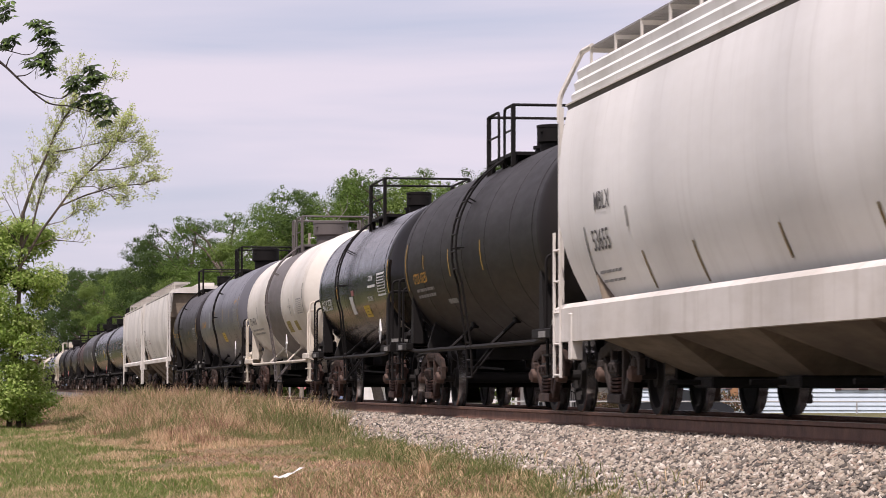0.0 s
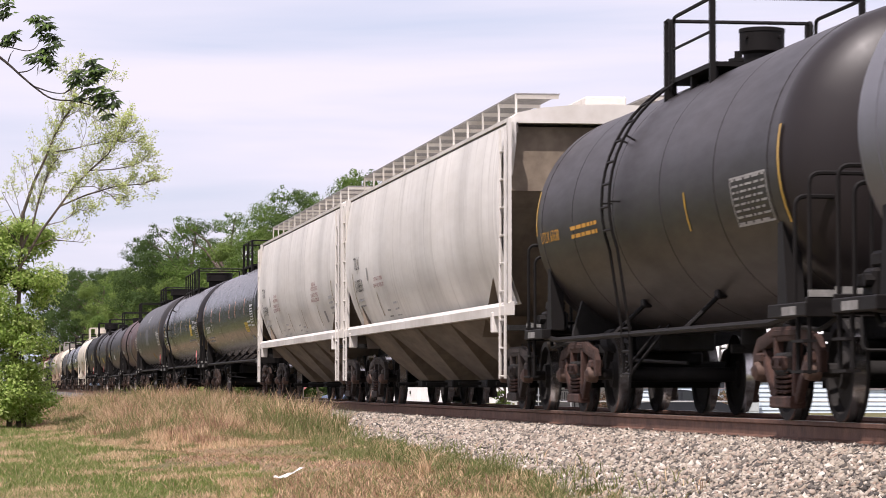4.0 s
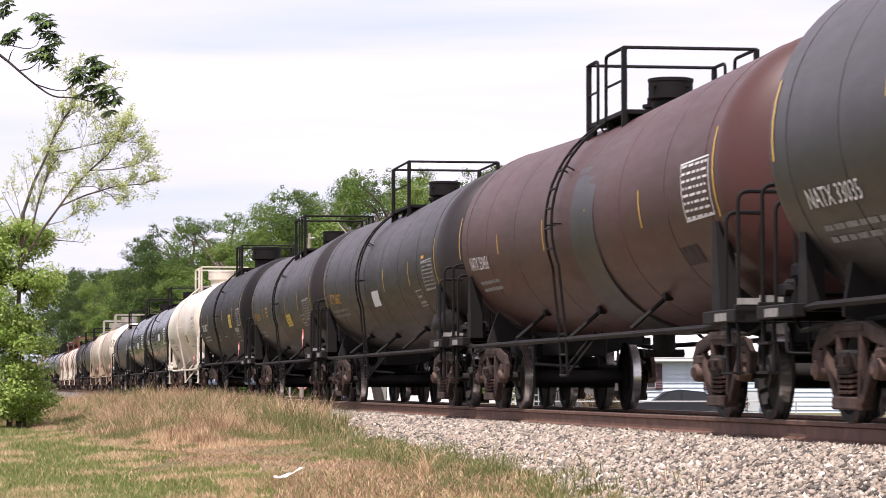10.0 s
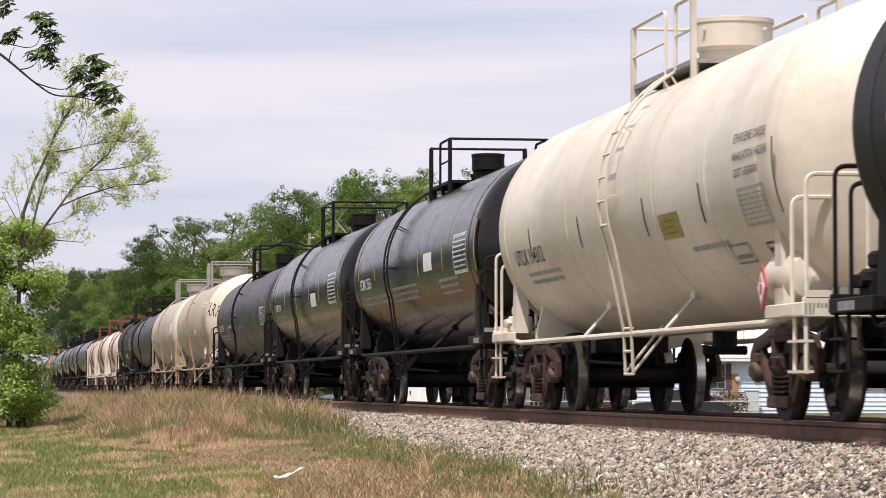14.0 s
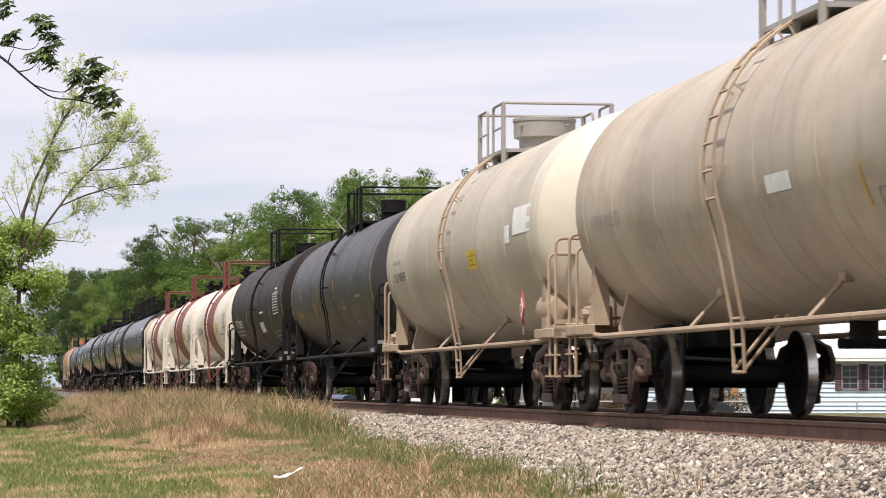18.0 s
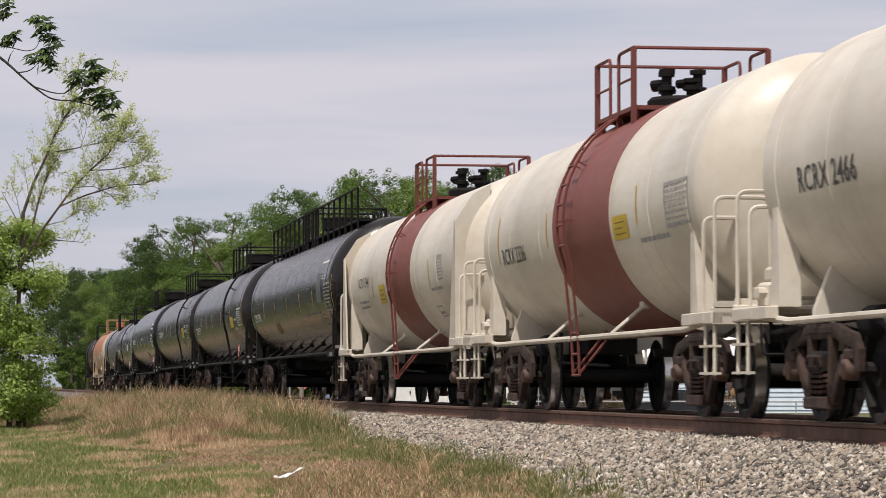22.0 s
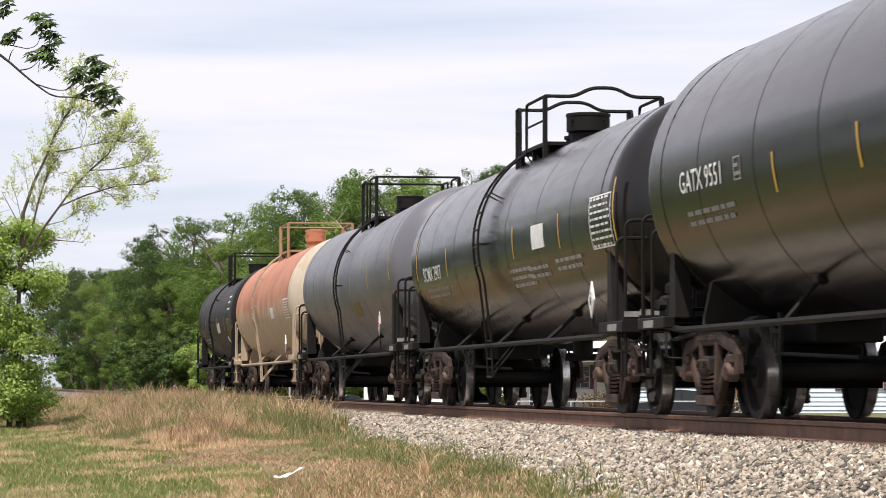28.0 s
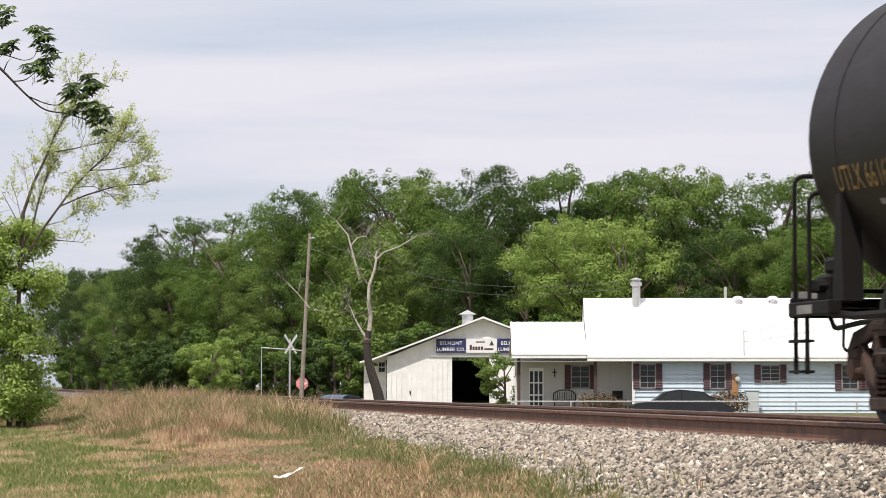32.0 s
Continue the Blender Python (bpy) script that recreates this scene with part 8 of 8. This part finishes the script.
def make_woods():
    spec = [(17, 5.6, "leaf_far", 0.1), (15, 5.2, "leaf_far", 0.06), (18, 6.0, "leaf_dim", 0.12), (14, 4.8, "leaf_mid", 0.06), (16, 5.0, "leaf_soft", 0.08), (16, 5.6, "leaf_dim", 0.08)]
    kinds = [tree_kind(31 + i, h, w, 36000, 0.085, m, "bark", 58, lo) for i, (h, w, m, lo) in enumerate(spec)]
    plain_kinds = [tree_kind(131 + i, h, w, 14000, 0.14, m, "bark", 46, lo) for i, (h, w, m, lo) in enumerate(spec)]
    shrubs = [tree_kind(61 + i, 5.0, 2.8, 7500, 0.11, m, "bark", 26, 0.02) for i, m in enumerate(("leaf_far", "leaf_mid", "leaf_soft", "leaf_dim"))]
    rnd = random.Random(4)
    # skyline of the woods: column, depth, height, kind in front
    line = [(235, 310, 13.6, 2), (290, 300, 15.0, 4), (345, 290, 17.2, 4), (405, 278, 16.4, 0), (470, 265, 15.4, 4), (535, 258, 17.4, 4), (590, 250, 17.7, 1), (650, 247, 18.0, 0), (715, 242, 18.2, 1), (780, 238, 16.8, 4), (850, 234, 16.9, 2), (930, 232, 17.8, 2), (1000, 230, 17.3, 3), (1060, 228, 17.6, 3), (1130, 228, 17.5, 3), (1205, 226, 16.7, 5), (1290, 226, 16.6, 5), (1380, 224, 16.3, 4), (1470, 222, 16.2, 0), (1560, 222, 16.3, 4), (1650, 222, 16.5, 1), (1740, 222, 16.3, 2)]
    for px, depth, h, front in line:
        for row in range(3):
            ki = front if row == 0 else rnd.choice((0, 1, 2, 4, 5))
            d = depth + row * 9 - 12 + rnd.uniform(-3, 3)
            x, y = at(d, (px + rnd.uniform(-22, 22) * (0.3 if row == 1 else 1) - 784) / FOCAL * d)
            hh = h * (1.0 if row == 1 else 0.80 if row == 0 else 0.9) * (rnd.uniform(0.98, 1.03) if row == 1 else rnd.uniform(0.86, 0.97))
            if x - TRACK_X < 9 and y < 470 and x > TRACK_X - 9:
                x = TRACK_X + 10 + rnd.uniform(0, 4)
            tint = {"leaf_mid": "light green", "leaf_soft": "soft green", "leaf_dim": "dark green"}.get(spec[ki][2], "green")
            plant((kinds if row < 2 else plain_kinds)[ki], "tree", "leafy %s broadleaf tree at the edge of the woods" % tint, x, y, hh / spec[ki][0], rnd.uniform(0, 360), "trees of the wood")
    # along the far side of the track, and on the near side past the thicket
    for y, off, h, ki in ((655, 8.5, 26, 2), (575, 8.8, 23.5, 5), (505, 8.6, 20.5, 2), (450, 8.8, 18.5, 5), (408, 8.8, 16.6, 4), (375, 9, 15.5, 0), (350, 9.5, 14.4, 4), (610, 15, 25, 2), (540, 15, 22, 5), (430, 16, 17.5, 2)):
        plant(plain_kinds[ki] if off > 10 else kinds[ki], "tree", "leafy green broadleaf tree standing close to the track", TRACK_X + off, y, h / spec[ki][0], rnd.uniform(0, 360), "trees of the wood")
    # Out of view: added so the tank sides mirror something dark.
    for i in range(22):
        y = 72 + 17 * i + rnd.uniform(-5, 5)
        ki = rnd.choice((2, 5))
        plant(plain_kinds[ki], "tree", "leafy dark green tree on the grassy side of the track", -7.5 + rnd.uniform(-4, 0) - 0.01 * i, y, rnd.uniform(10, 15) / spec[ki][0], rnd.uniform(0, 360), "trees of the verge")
    for i in range(14):
        plant(shrubs[rnd.choice((0, 2, 3))], "shrub", "dense green scrub under the trees by the track", TRACK_X + 7.5 + rnd.uniform(0, 3), 300 + 26 * i + rnd.uniform(-6, 6), rnd.uniform(0.9, 1.7), rnd.uniform(0, 360), "undergrowth", "shrub")
    for i in range(34):
        px = 95 + 26 * i + rnd.uniform(-10, 10)
        d = np.interp(px, [95, 300, 600, 980], [330, 262, 216, 205]) + rnd.uniform(-6, 6)
        x, y = at(d, (px - 784) / FOCAL * d)
        if x - TRACK_X < 6:
            x = TRACK_X + 6 + rnd.uniform(0, 3)
        plant(shrubs[rnd.choice((0, 3, 2, 3))], "shrub", "dense green shrub along the woods", x, y, rnd.uniform(0.7, 1.15), rnd.uniform(0, 360), "undergrowth", "shrub")
    # bright shrub by the crossing, one before the shed door
    x, y = at(190, (375 - 784) / FOCAL * 190)
    plant(tree_kind(67, 5.0, 2.7, 17000, 0.085, "leaf_mid", "bark", 40, 0.02), "shrub", "bright green shrub near the crossing", x, y, 0.76, 40, "", "shrub")
    x, y = at(152, (893 - 784) / FOCAL * 152)
    plant(shrubs[2], "shrub", "tall green shrub beside the shed doorway", x, y, 0.56, 10, "", "shrub")
    fl = tree_kind(77, 1.3, 0.8, 900, 0.05, "leaf_mid", "bark", 14, 0.05)
    dry = fast_mesh("crown", *leaf_cloud([((0.5 * math.cos(a), 0.3 * math.sin(a), 0.45 + 0.15 * math.sin(3 * a)), (0.4, 0.4, 0.4)) for a in range(6)], 1300, 0.05, np.random.default_rng(3)), WALL["flower"])
    for px, sc in ((1058, 1.0), (1085, 0.7), (1240, 0.95), (1262, 0.85), (1290, 1.1)):
        x, y = at(133.3, (px - 784) / FOCAL * 133.3)
        plant((dry, fl[1]), "yard_shrub", "dry pinkish shrub in front of the house", x, y, sc, px, "yard shrubs", "shrub")


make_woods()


def grow(g, tips, p, d, length, r, depth, rng, rise=0.1, spread=0.55):
    """Twigs that fork and thin out; their ends go to tips."""
    pts = [p]
    for _ in range(4):
        d = (d + Vector(rng.normal(size=3)) * 0.14 + Vector((0, 0, rise))).normalized()
        p = p + d * (length / 4)
        pts.append(p)
    g.tube(pts, r, 5 if depth > 1 else 4, r * 0.55, False)
    if depth == 0:
        tips.append(pts[-1])
        tips.append(pts[2])
        return
    for i in range(3 if depth > 1 else 4):
        q = pts[2 + i % 3]
        nd = (d + Vector(rng.normal(size=3)) * spread).normalized()
        grow(g, tips, q, nd, length * rng.uniform(0.5, 0.75), r * 0.55, depth - 1, rng, rise, spread)
    tips.append(pts[-1])


def make_dead_tree():
    d = 152.0
    root = new("dead_tree")
    base = spot(668, 712, d)
    root.matrix_basis = pose(base.x, base.y, base.z, 0, 0, -YAW)
    tagged(root, "half-dead tree with a dark leaning trunk and pale bare limbs", "tree")
    k = d / FOCAL
    P = lambda px, py, dy=0.0: ((px - 668) * k, dy, (712 - py) * k)
    trunk = part("trunk", Geo().tube(rounded([P(674, 722), P(668, 692), P(658, 662), P(650, 632), P(649, 606), P(653, 586)], 0.3), 0.27, 10, 0.15), MAT["bark_dark"], root, "dark leaning trunk")
    part("burl", Geo().turn([(0.0001, -0.25), (0.19, -0.12), (0.22, 0.05), (0.12, 0.22), (0.0001, 0.28)], "z", P(649, 604), 10), MAT["bark"], trunk)
    grown = random.Random(5)
    twigs, ends = Geo(), []
    trng = np.random.default_rng(41)
    for pts, r0, r1 in (([P(652, 596), P(655, 560), P(651, 535), P(655, 505), P(661, 480), P(665, 455)], 0.115, 0.055), ([P(664, 460), P(680, 447), P(705, 436), P(737, 416)], 0.05, 0.015), ([P(665, 458), P(667, 447), P(674, 440)], 0.06, 0.025),
                        ([P(649, 600), P(640, 585), P(630, 565), P(617, 540)], 0.075, 0.02), ([P(637, 500, 1.2), P(627, 458, 1.2), P(613, 415, 1.2), P(594, 390, 1.2)], 0.075, 0.02), ([P(618, 435, 1.2), P(632, 420, 1.2), P(645, 417, 1.2)], 0.04, 0.015),
                        ([P(545, 545, 1.5), P(525, 520, 1.5), P(506, 497, 1.5)], 0.04, 0.015), ([P(553, 548, 1.5), P(575, 552, 1.5), P(598, 557, 1.5)], 0.04, 0.015)):
        bent = [(x + grown.uniform(-0.05, 0.05), y, z + grown.uniform(-0.04, 0.04)) for x, y, z in pts]
        part("limb", Geo().tube(bent, r0, 7, r1), MAT["bare_wood"], root, "pale bare limb")
        for p0 in bent[1:]:
            for _ in range(2):
                nd = Vector((grown.uniform(-0.8, 0.8), grown.uniform(-0.4, 0.4), grown.uniform(-0.1, 0.9))).normalized()
                grow(twigs, ends, Vector(p0), nd, grown.uniform(0.5, 1.2), 0.018, 1, trng, 0.06)
    tagged(part("fine_branching", twigs, MAT["bark_pale"], root), kind="stuff")
    rng = np.random.default_rng(9)
    blobs = [(P(640 + rng.uniform(-70, 70), 500 + rng.uniform(-90, 70), 2.5 + rng.uniform(-1, 1.5)), (0.8, 0.8, 0.6)) for _ in range(22)]
    v, f = leaf_cloud(blobs, 5200, 0.12, rng)
    place("leaves", fast_mesh("leaves", v, f, MAT["leaf_soft"]), root)


make_dead_tree()


def make_left_tree():
    """Young tree and thicket near the camera, on the verge."""
    d = 56.0
    k = d / FOCAL
    rng = np.random.default_rng(17)
    root = new("young_tree")
    base = spot(22, 745, d)
    gz = float(ground_z(np.array(base.x), np.array(base.y)))
    root.matrix_basis = pose(base.x, base.y, gz, 0, 0, -YAW)
    tagged(root, "young tree with thin dark limbs and pale new leaves", "tree")
    top = (base.z - gz)
    P = lambda px, py, dy=0.0: Vector(((px - 22) * k, dy, (745 - py) * k + top))
    part("trunk", Geo().tube([P(24, 790, 0.9), P(20, 640, 0.7), P(30, 500, 0.3), P(40, 375)], 0.05, 8, 0.034), MAT["bark"], root)
    limbs = [([P(40, 378), P(58, 325), P(78, 282), P(95, 240), P(112, 208), P(130, 186)], 0.034, 0.012), ([P(34, 450), P(58, 395), P(70, 345), P(86, 300), P(104, 276)], 0.026, 0.01),
             ([P(32, 480), P(72, 410), P(104, 366), P(130, 330), P(160, 300), P(190, 273), P(213, 240), P(226, 218)], 0.03, 0.006), ([P(104, 366), P(150, 346), P(200, 331), P(248, 326), P(276, 318)], 0.016, 0.005),
             ([P(90, 270), P(130, 263), P(172, 253), P(212, 250), P(240, 252)], 0.013, 0.004), ([P(158, 302), P(200, 300), P(238, 292), P(258, 278)], 0.012, 0.004), ([P(112, 208), P(136, 196), P(160, 205), P(190, 225)], 0.009, 0.004),
             ([P(128, 332), P(165, 330), P(195, 345), P(210, 362)], 0.01, 0.004), ([P(78, 400), P(110, 392), P(140, 372), P(152, 374)], 0.01, 0.004), ([P(50, 348), P(44, 310), P(40, 288)], 0.008, 0.004), ([P(62, 318), P(56, 290), P(52, 264)], 0.008, 0.004),
             ([P(95, 242), P(90, 228), P(88, 216)], 0.006, 0.003), ([P(34, 400), P(18, 370), P(2, 340)], 0.012, 0.005), ([P(30, 430), P(8, 400), P(-14, 376)], 0.014, 0.005), ([P(36, 385), P(28, 350), P(18, 322)], 0.009, 0.004), ([P(48, 440), P(90, 425), P(130, 428), P(148, 430)], 0.012, 0.004),
             ([P(128, 188), P(122, 150), P(112, 112)], 0.007, 0.003), ([P(128, 188), P(134, 150), P(137, 110)], 0.006, 0.003), ([P(150, 203), P(178, 160), P(200, 118)], 0.006, 0.003), ([P(172, 253), P(178, 232), P(186, 214)], 0.006, 0.003), ([P(140, 262), P(150, 235), P(152, 214)], 0.007, 0.003)]
    tips = []
    tw = Geo()
    for i_, (pts, r0, r1) in enumerate(limbs):
        part("limb", Geo().tube(pts, r0, 6, r1), MAT["bark_pale" if r0 < 0.012 else "bark"], root)
        n = max(2, int((pts[-1] - pts[0]).length / (0.052 if i_ < 9 else 0.16)))
        for i in range(n):
            t = 0.3 + 0.7 * i / n
            j = min(int(t * (len(pts) - 1)), len(pts) - 2)
            q = pts[j].lerp(pts[j + 1], t * (len(pts) - 1) - j)
            nd = ((pts[j + 1] - pts[j]).normalized() + Vector(rng.normal(size=3)) * 0.62 + Vector((0.12, 0, 0.22))).normalized()
            grow(tw, tips, q, nd, rng.uniform(0.16, 0.36), 0.0045, 1, rng, 0.12)
        tips.append(pts[-1])
    tagged(part("fine_branching", tw, MAT["bark_pale"], root), kind="stuff")
    # opening leaf tufts at the twig ends
    tp = np.array(tips)
    tp = tp[rng.random(len(tp)) < 0.7]
    p = np.repeat(tp, 7, 0) + rng.normal(size=(len(tp) * 7, 3)) * 0.032
    v, f = leaf_quads(p, np.tile((0, -0.4, 0.8), (len(p), 1)), 0.022, rng, 0.4, 0.6)
    tagged(place("leaves", fast_mesh("leaves", v, f, MAT["leaf_pale"]), root), kind="stuff")
    # thicket below
    root = new("thicket")
    root.matrix_basis = pose(base.x, base.y + 0.6, gz, 0, 0, -YAW)
    tagged(root, "dense sunlit green thicket on the verge", "bush")
    blobs, dark = [], []
    for _ in range(150):
        px, py = rng.uniform(-70, 108), rng.uniform(385, 745)
        if px > np.interp(py, [385, 430, 500, 560, 600, 660, 745], [66, 100, 88, 82, 98, 84, 74]) + rng.uniform(-10, 12):
            continue
        s = rng.uniform(0.18, 0.40)
        blobs.append((tuple(P(px, py, rng.uniform(-0.7, 0.8))), (s, s, s * 0.7)))
    # a few upper clumps get darker, slightly larger leaves
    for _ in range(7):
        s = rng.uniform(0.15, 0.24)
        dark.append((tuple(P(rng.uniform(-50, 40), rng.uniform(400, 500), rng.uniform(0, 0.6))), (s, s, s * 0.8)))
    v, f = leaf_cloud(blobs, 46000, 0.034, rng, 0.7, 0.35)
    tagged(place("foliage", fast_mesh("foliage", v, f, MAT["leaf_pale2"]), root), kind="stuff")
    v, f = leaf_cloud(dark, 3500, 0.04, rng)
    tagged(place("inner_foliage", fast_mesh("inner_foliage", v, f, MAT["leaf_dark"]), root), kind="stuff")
    for i in range(9):
        a = rng.uniform(-0.6, 0.6)
        part("stem", Geo().tube([P(20 + 90 * a, 770, 0.2), P(20 + 70 * a, 650, 0.3), P(20 + 60 * a + rng.uniform(-20, 20), 540, 0.4)], 0.03, 6, 0.01), MAT["bark"], root)


make_left_tree()


def make_overhang():
    """The leafy branch that hangs in from the upper corner and sways."""
    d = 26.0
    k = d / FOCAL
    rng = np.random.default_rng(23)
    root = new("hanging_branch")
    piv = spot(-190, 21, d)
    tagged(root, "overhanging leafy branch with broad dark leaves", "branch")
    P = lambda px, py, dy=0.0: Vector(((px + 190) * k, dy, (21 - py) * k))
    stem = Geo().tube(rounded([P(-190, 21), P(-80, 52), P(-30, 78), P(0, 101), P(14, 112), P(35, 131), P(60, 152), P(90, 174), P(130, 175), P(158, 182), P(176, 188)], 0.08), 0.015, 7, 0.004)
    part("stem", stem, MAT["bark_dark"], root)
    sides = [[P(58, 150), P(90, 161), P(110, 163), P(126, 156), P(140, 140)], [P(112, 163), P(128, 150), P(150, 128), P(162, 112)], [P(-30, 78), P(0, 78), P(20, 82), P(45, 88), P(62, 83), P(70, 62), P(72, 40)], [P(30, 126), P(50, 123), P(62, 113), P(74, 98)], [P(12, 108), P(16, 94), P(22, 86)],
             [P(20, 82), P(24, 72), P(26, 62)], [P(-80, 52), P(-30, 26), P(6, 8)], [P(140, 178), P(158, 168), P(174, 160)], [P(66, 70), P(84, 66), P(96, 74)], [P(176, 188), P(186, 194), P(190, 200)]]
    for pts in sides:
        part("twig", Geo().tube(rounded(pts, 0.05), 0.006, 5, 0.002), MAT["bark_dark"], root)
    # sprays of pointed leaflets that fan out and droop: place, reach, number of sprays
    clumps = [((8, 6), 12, 5), ((0, 20), 8, 3), ((62, 32), 12, 5), ((82, 38), 10, 5), ((74, 52), 10, 4), ((88, 60), 7, 3), ((97, 76), 7, 4), ((24, 60), 8, 4), ((10, 70), 7, 3), ((60, 96), 11, 5), ((80, 98), 11, 5), ((88, 112), 6, 3), ((76, 80), 8, 3),
              ((136, 128), 11, 6), ((150, 142), 10, 5), ((128, 142), 6, 3), ((162, 106), 9, 5), ((178, 118), 6, 4), ((166, 126), 8, 4), ((170, 160), 12, 6), ((192, 164), 10, 5), ((202, 180), 7, 4), ((178, 180), 10, 5), ((190, 202), 5, 3), ((150, 160), 7, 3), ((142, 168), 5, 2)]
    v, f = [], []
    for (px, py), sp, n in clumps:
        for _ in range(2 * n + 1):
            q = P(px + rng.normal() * sp * 0.62, py + rng.normal() * sp * 0.6, rng.normal() * 0.05)
            a0 = rng.random() * 6.283
            tilt = rng.uniform(0.0, 0.5)
            for j in range(6):
                a = a0 + 6.283 * j / 6 + rng.normal() * 0.2
                s = rng.uniform(0.025, 0.04)
                ax = Vector((math.cos(a), math.sin(a) * 0.8, 0.35 * math.sin(a + 1.0) - tilt)).normalized()
                sd = ax.cross(Vector((rng.normal() * 0.5, -0.6 + rng.normal() * 0.4, 0.8))).normalized()
                up = sd.cross(ax)
                dr = Vector((0, 0, -s * rng.uniform(0.2, 0.7)))
                b = len(v)
                v += [q + ax * s * 0.12, q + ax * s * 0.9 + sd * s * 0.42 - up * s * 0.08, q + ax * s * 2.1 + dr, q + ax * s * 0.9 - sd * s * 0.42 - up * s * 0.08, q + ax * s * 0.95 + up * s * 0.08]
                f += [(b, b + 1, b + 4), (b + 1, b + 2, b + 4), (b + 2, b + 3, b + 4), (b + 3, b, b + 4)]
    tagged(place("leaves", fast_mesh("leaves", [tuple(p) for p in v], f, MAT["leaf_broad"]), root), kind="stuff")
    cat = Geo()
    for px, py in ((64, 116), (66, 112), (88, 104), (140, 172), (146, 176), (151, 178), (158, 176), (164, 184), (170, 186)):
        h = rng.uniform(14, 28)
        cat.tube([P(px, py), P(px + 1, py + h * 0.5, 0.01), P(px + rng.uniform(-2, 2), py + h)], 0.0035, 4, 0.002)
    tagged(part("catkins", cat, MAT["blade_olive"], root, "thin hanging catkins"), kind="stuff")
    # the tree that it hangs from, beside the view
    tree = new("verge_tree")
    gz = float(ground_z(np.array(piv.x - 0.25), np.array(piv.y)))
    tree.matrix_basis = pose(piv.x - 0.25, piv.y, gz, 0, 0, 0)
    tagged(tree, "broadleaf tree on the verge that holds the hanging branch", "tree")
    part("trunk", Geo().tube([(-0.3, 0, -0.3), (-0.15, 0, 1.5), (0.0, 0, piv.z - gz - 0.1), (0.26, 0.0, piv.z - gz), (0.0, 0.0, piv.z - gz + 0.9)], 0.16, 9, 0.05), MAT["bark"], tree)
    return root, pose(piv.x, piv.y, piv.z, 0, 0, -YAW)


BRANCH, BRANCH_AT = make_overhang()


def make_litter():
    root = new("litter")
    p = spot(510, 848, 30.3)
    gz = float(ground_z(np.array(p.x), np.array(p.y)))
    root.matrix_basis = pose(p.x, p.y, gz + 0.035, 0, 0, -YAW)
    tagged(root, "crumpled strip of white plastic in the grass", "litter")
    g = Geo()
    pts = [(-0.17, 0.0, 0.02), (-0.1, 0.02, 0.0), (-0.02, -0.01, 0.03), (0.05, 0.01, 0.045), (0.11, 0.0, 0.09), (0.17, 0.02, 0.10)]
    v, f = [], []
    for i, (x, y, z) in enumerate(pts):
        w = (0.03, 0.02, 0.026, 0.012, 0.014, 0.008)[i]
        j = (0.0, 0.016, -0.012, 0.012, -0.006, 0.008)[i]
        v += [(x * 0.86, y - w, z + j), (x * 0.86 + 0.02, y + 0.01, z + 0.022 - j), (x * 0.86 - 0.01, y + w, z + 0.005 + j)]
    for i in range(len(pts) - 1):
        f += [(3 * i, 3 * i + 1, 3 * i + 4, 3 * i + 3), (3 * i + 1, 3 * i + 2, 3 * i + 5, 3 * i + 4)]
    g.add(v, f)
    part("strip", g, WALL["litter"], root)


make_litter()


def motions():
    secs = list(range(0, 33))
    for car, s0 in TRAIN:
        rows = []
        for t in secs:
            x, y, a = track_at(s0 - SPEED * t)
            rows.append((t, pose(x, y, 0, 0, 0, -90 + math.degrees(a))))
        walk(car, rows)
    # the hanging branch sways: seconds and degrees
    sway = [(0, 2.2), (0.5, 1.2), (1, 2.6), (1.5, 6.6), (2, 3.2), (2.5, 3.0), (3, 1.4), (3.5, 0.9), (4.5, -0.2), (5.5, -1.0), (6, 0), (7, 0), (8, -1.2), (8.5, -0.6), (9.5, -0.4), (10.5, -1.0), (11, -2.2), (11.5, -1.8), (12, 2.4), (12.5, -0.6),
            (13, 0.9), (13.5, -1.0), (14.5, -0.7), (16.5, 0.8), (17, -1.2), (17.5, 0.9), (18, 0), (18.5, 0.8), (19, 0), (20, 0.4), (21, 0.5), (22, 0.5), (23, 0.4), (24, 0.5), (25, 0.4), (25.5, 0.4), (26.5, -3.0), (27.5, -5.6), (28, -0.6),
            (28.5, -1.1), (29, -2.6), (29.5, 4.6), (30, 4.0), (30.5, 5.2), (31, 5.0), (31.5, 2.6), (32, 4.6)]
    walk(BRANCH, [(t, BRANCH_AT @ pose(0, 0, 0, 0, a, 0)) for t, a in sway])
    spin_wheels()


motions()
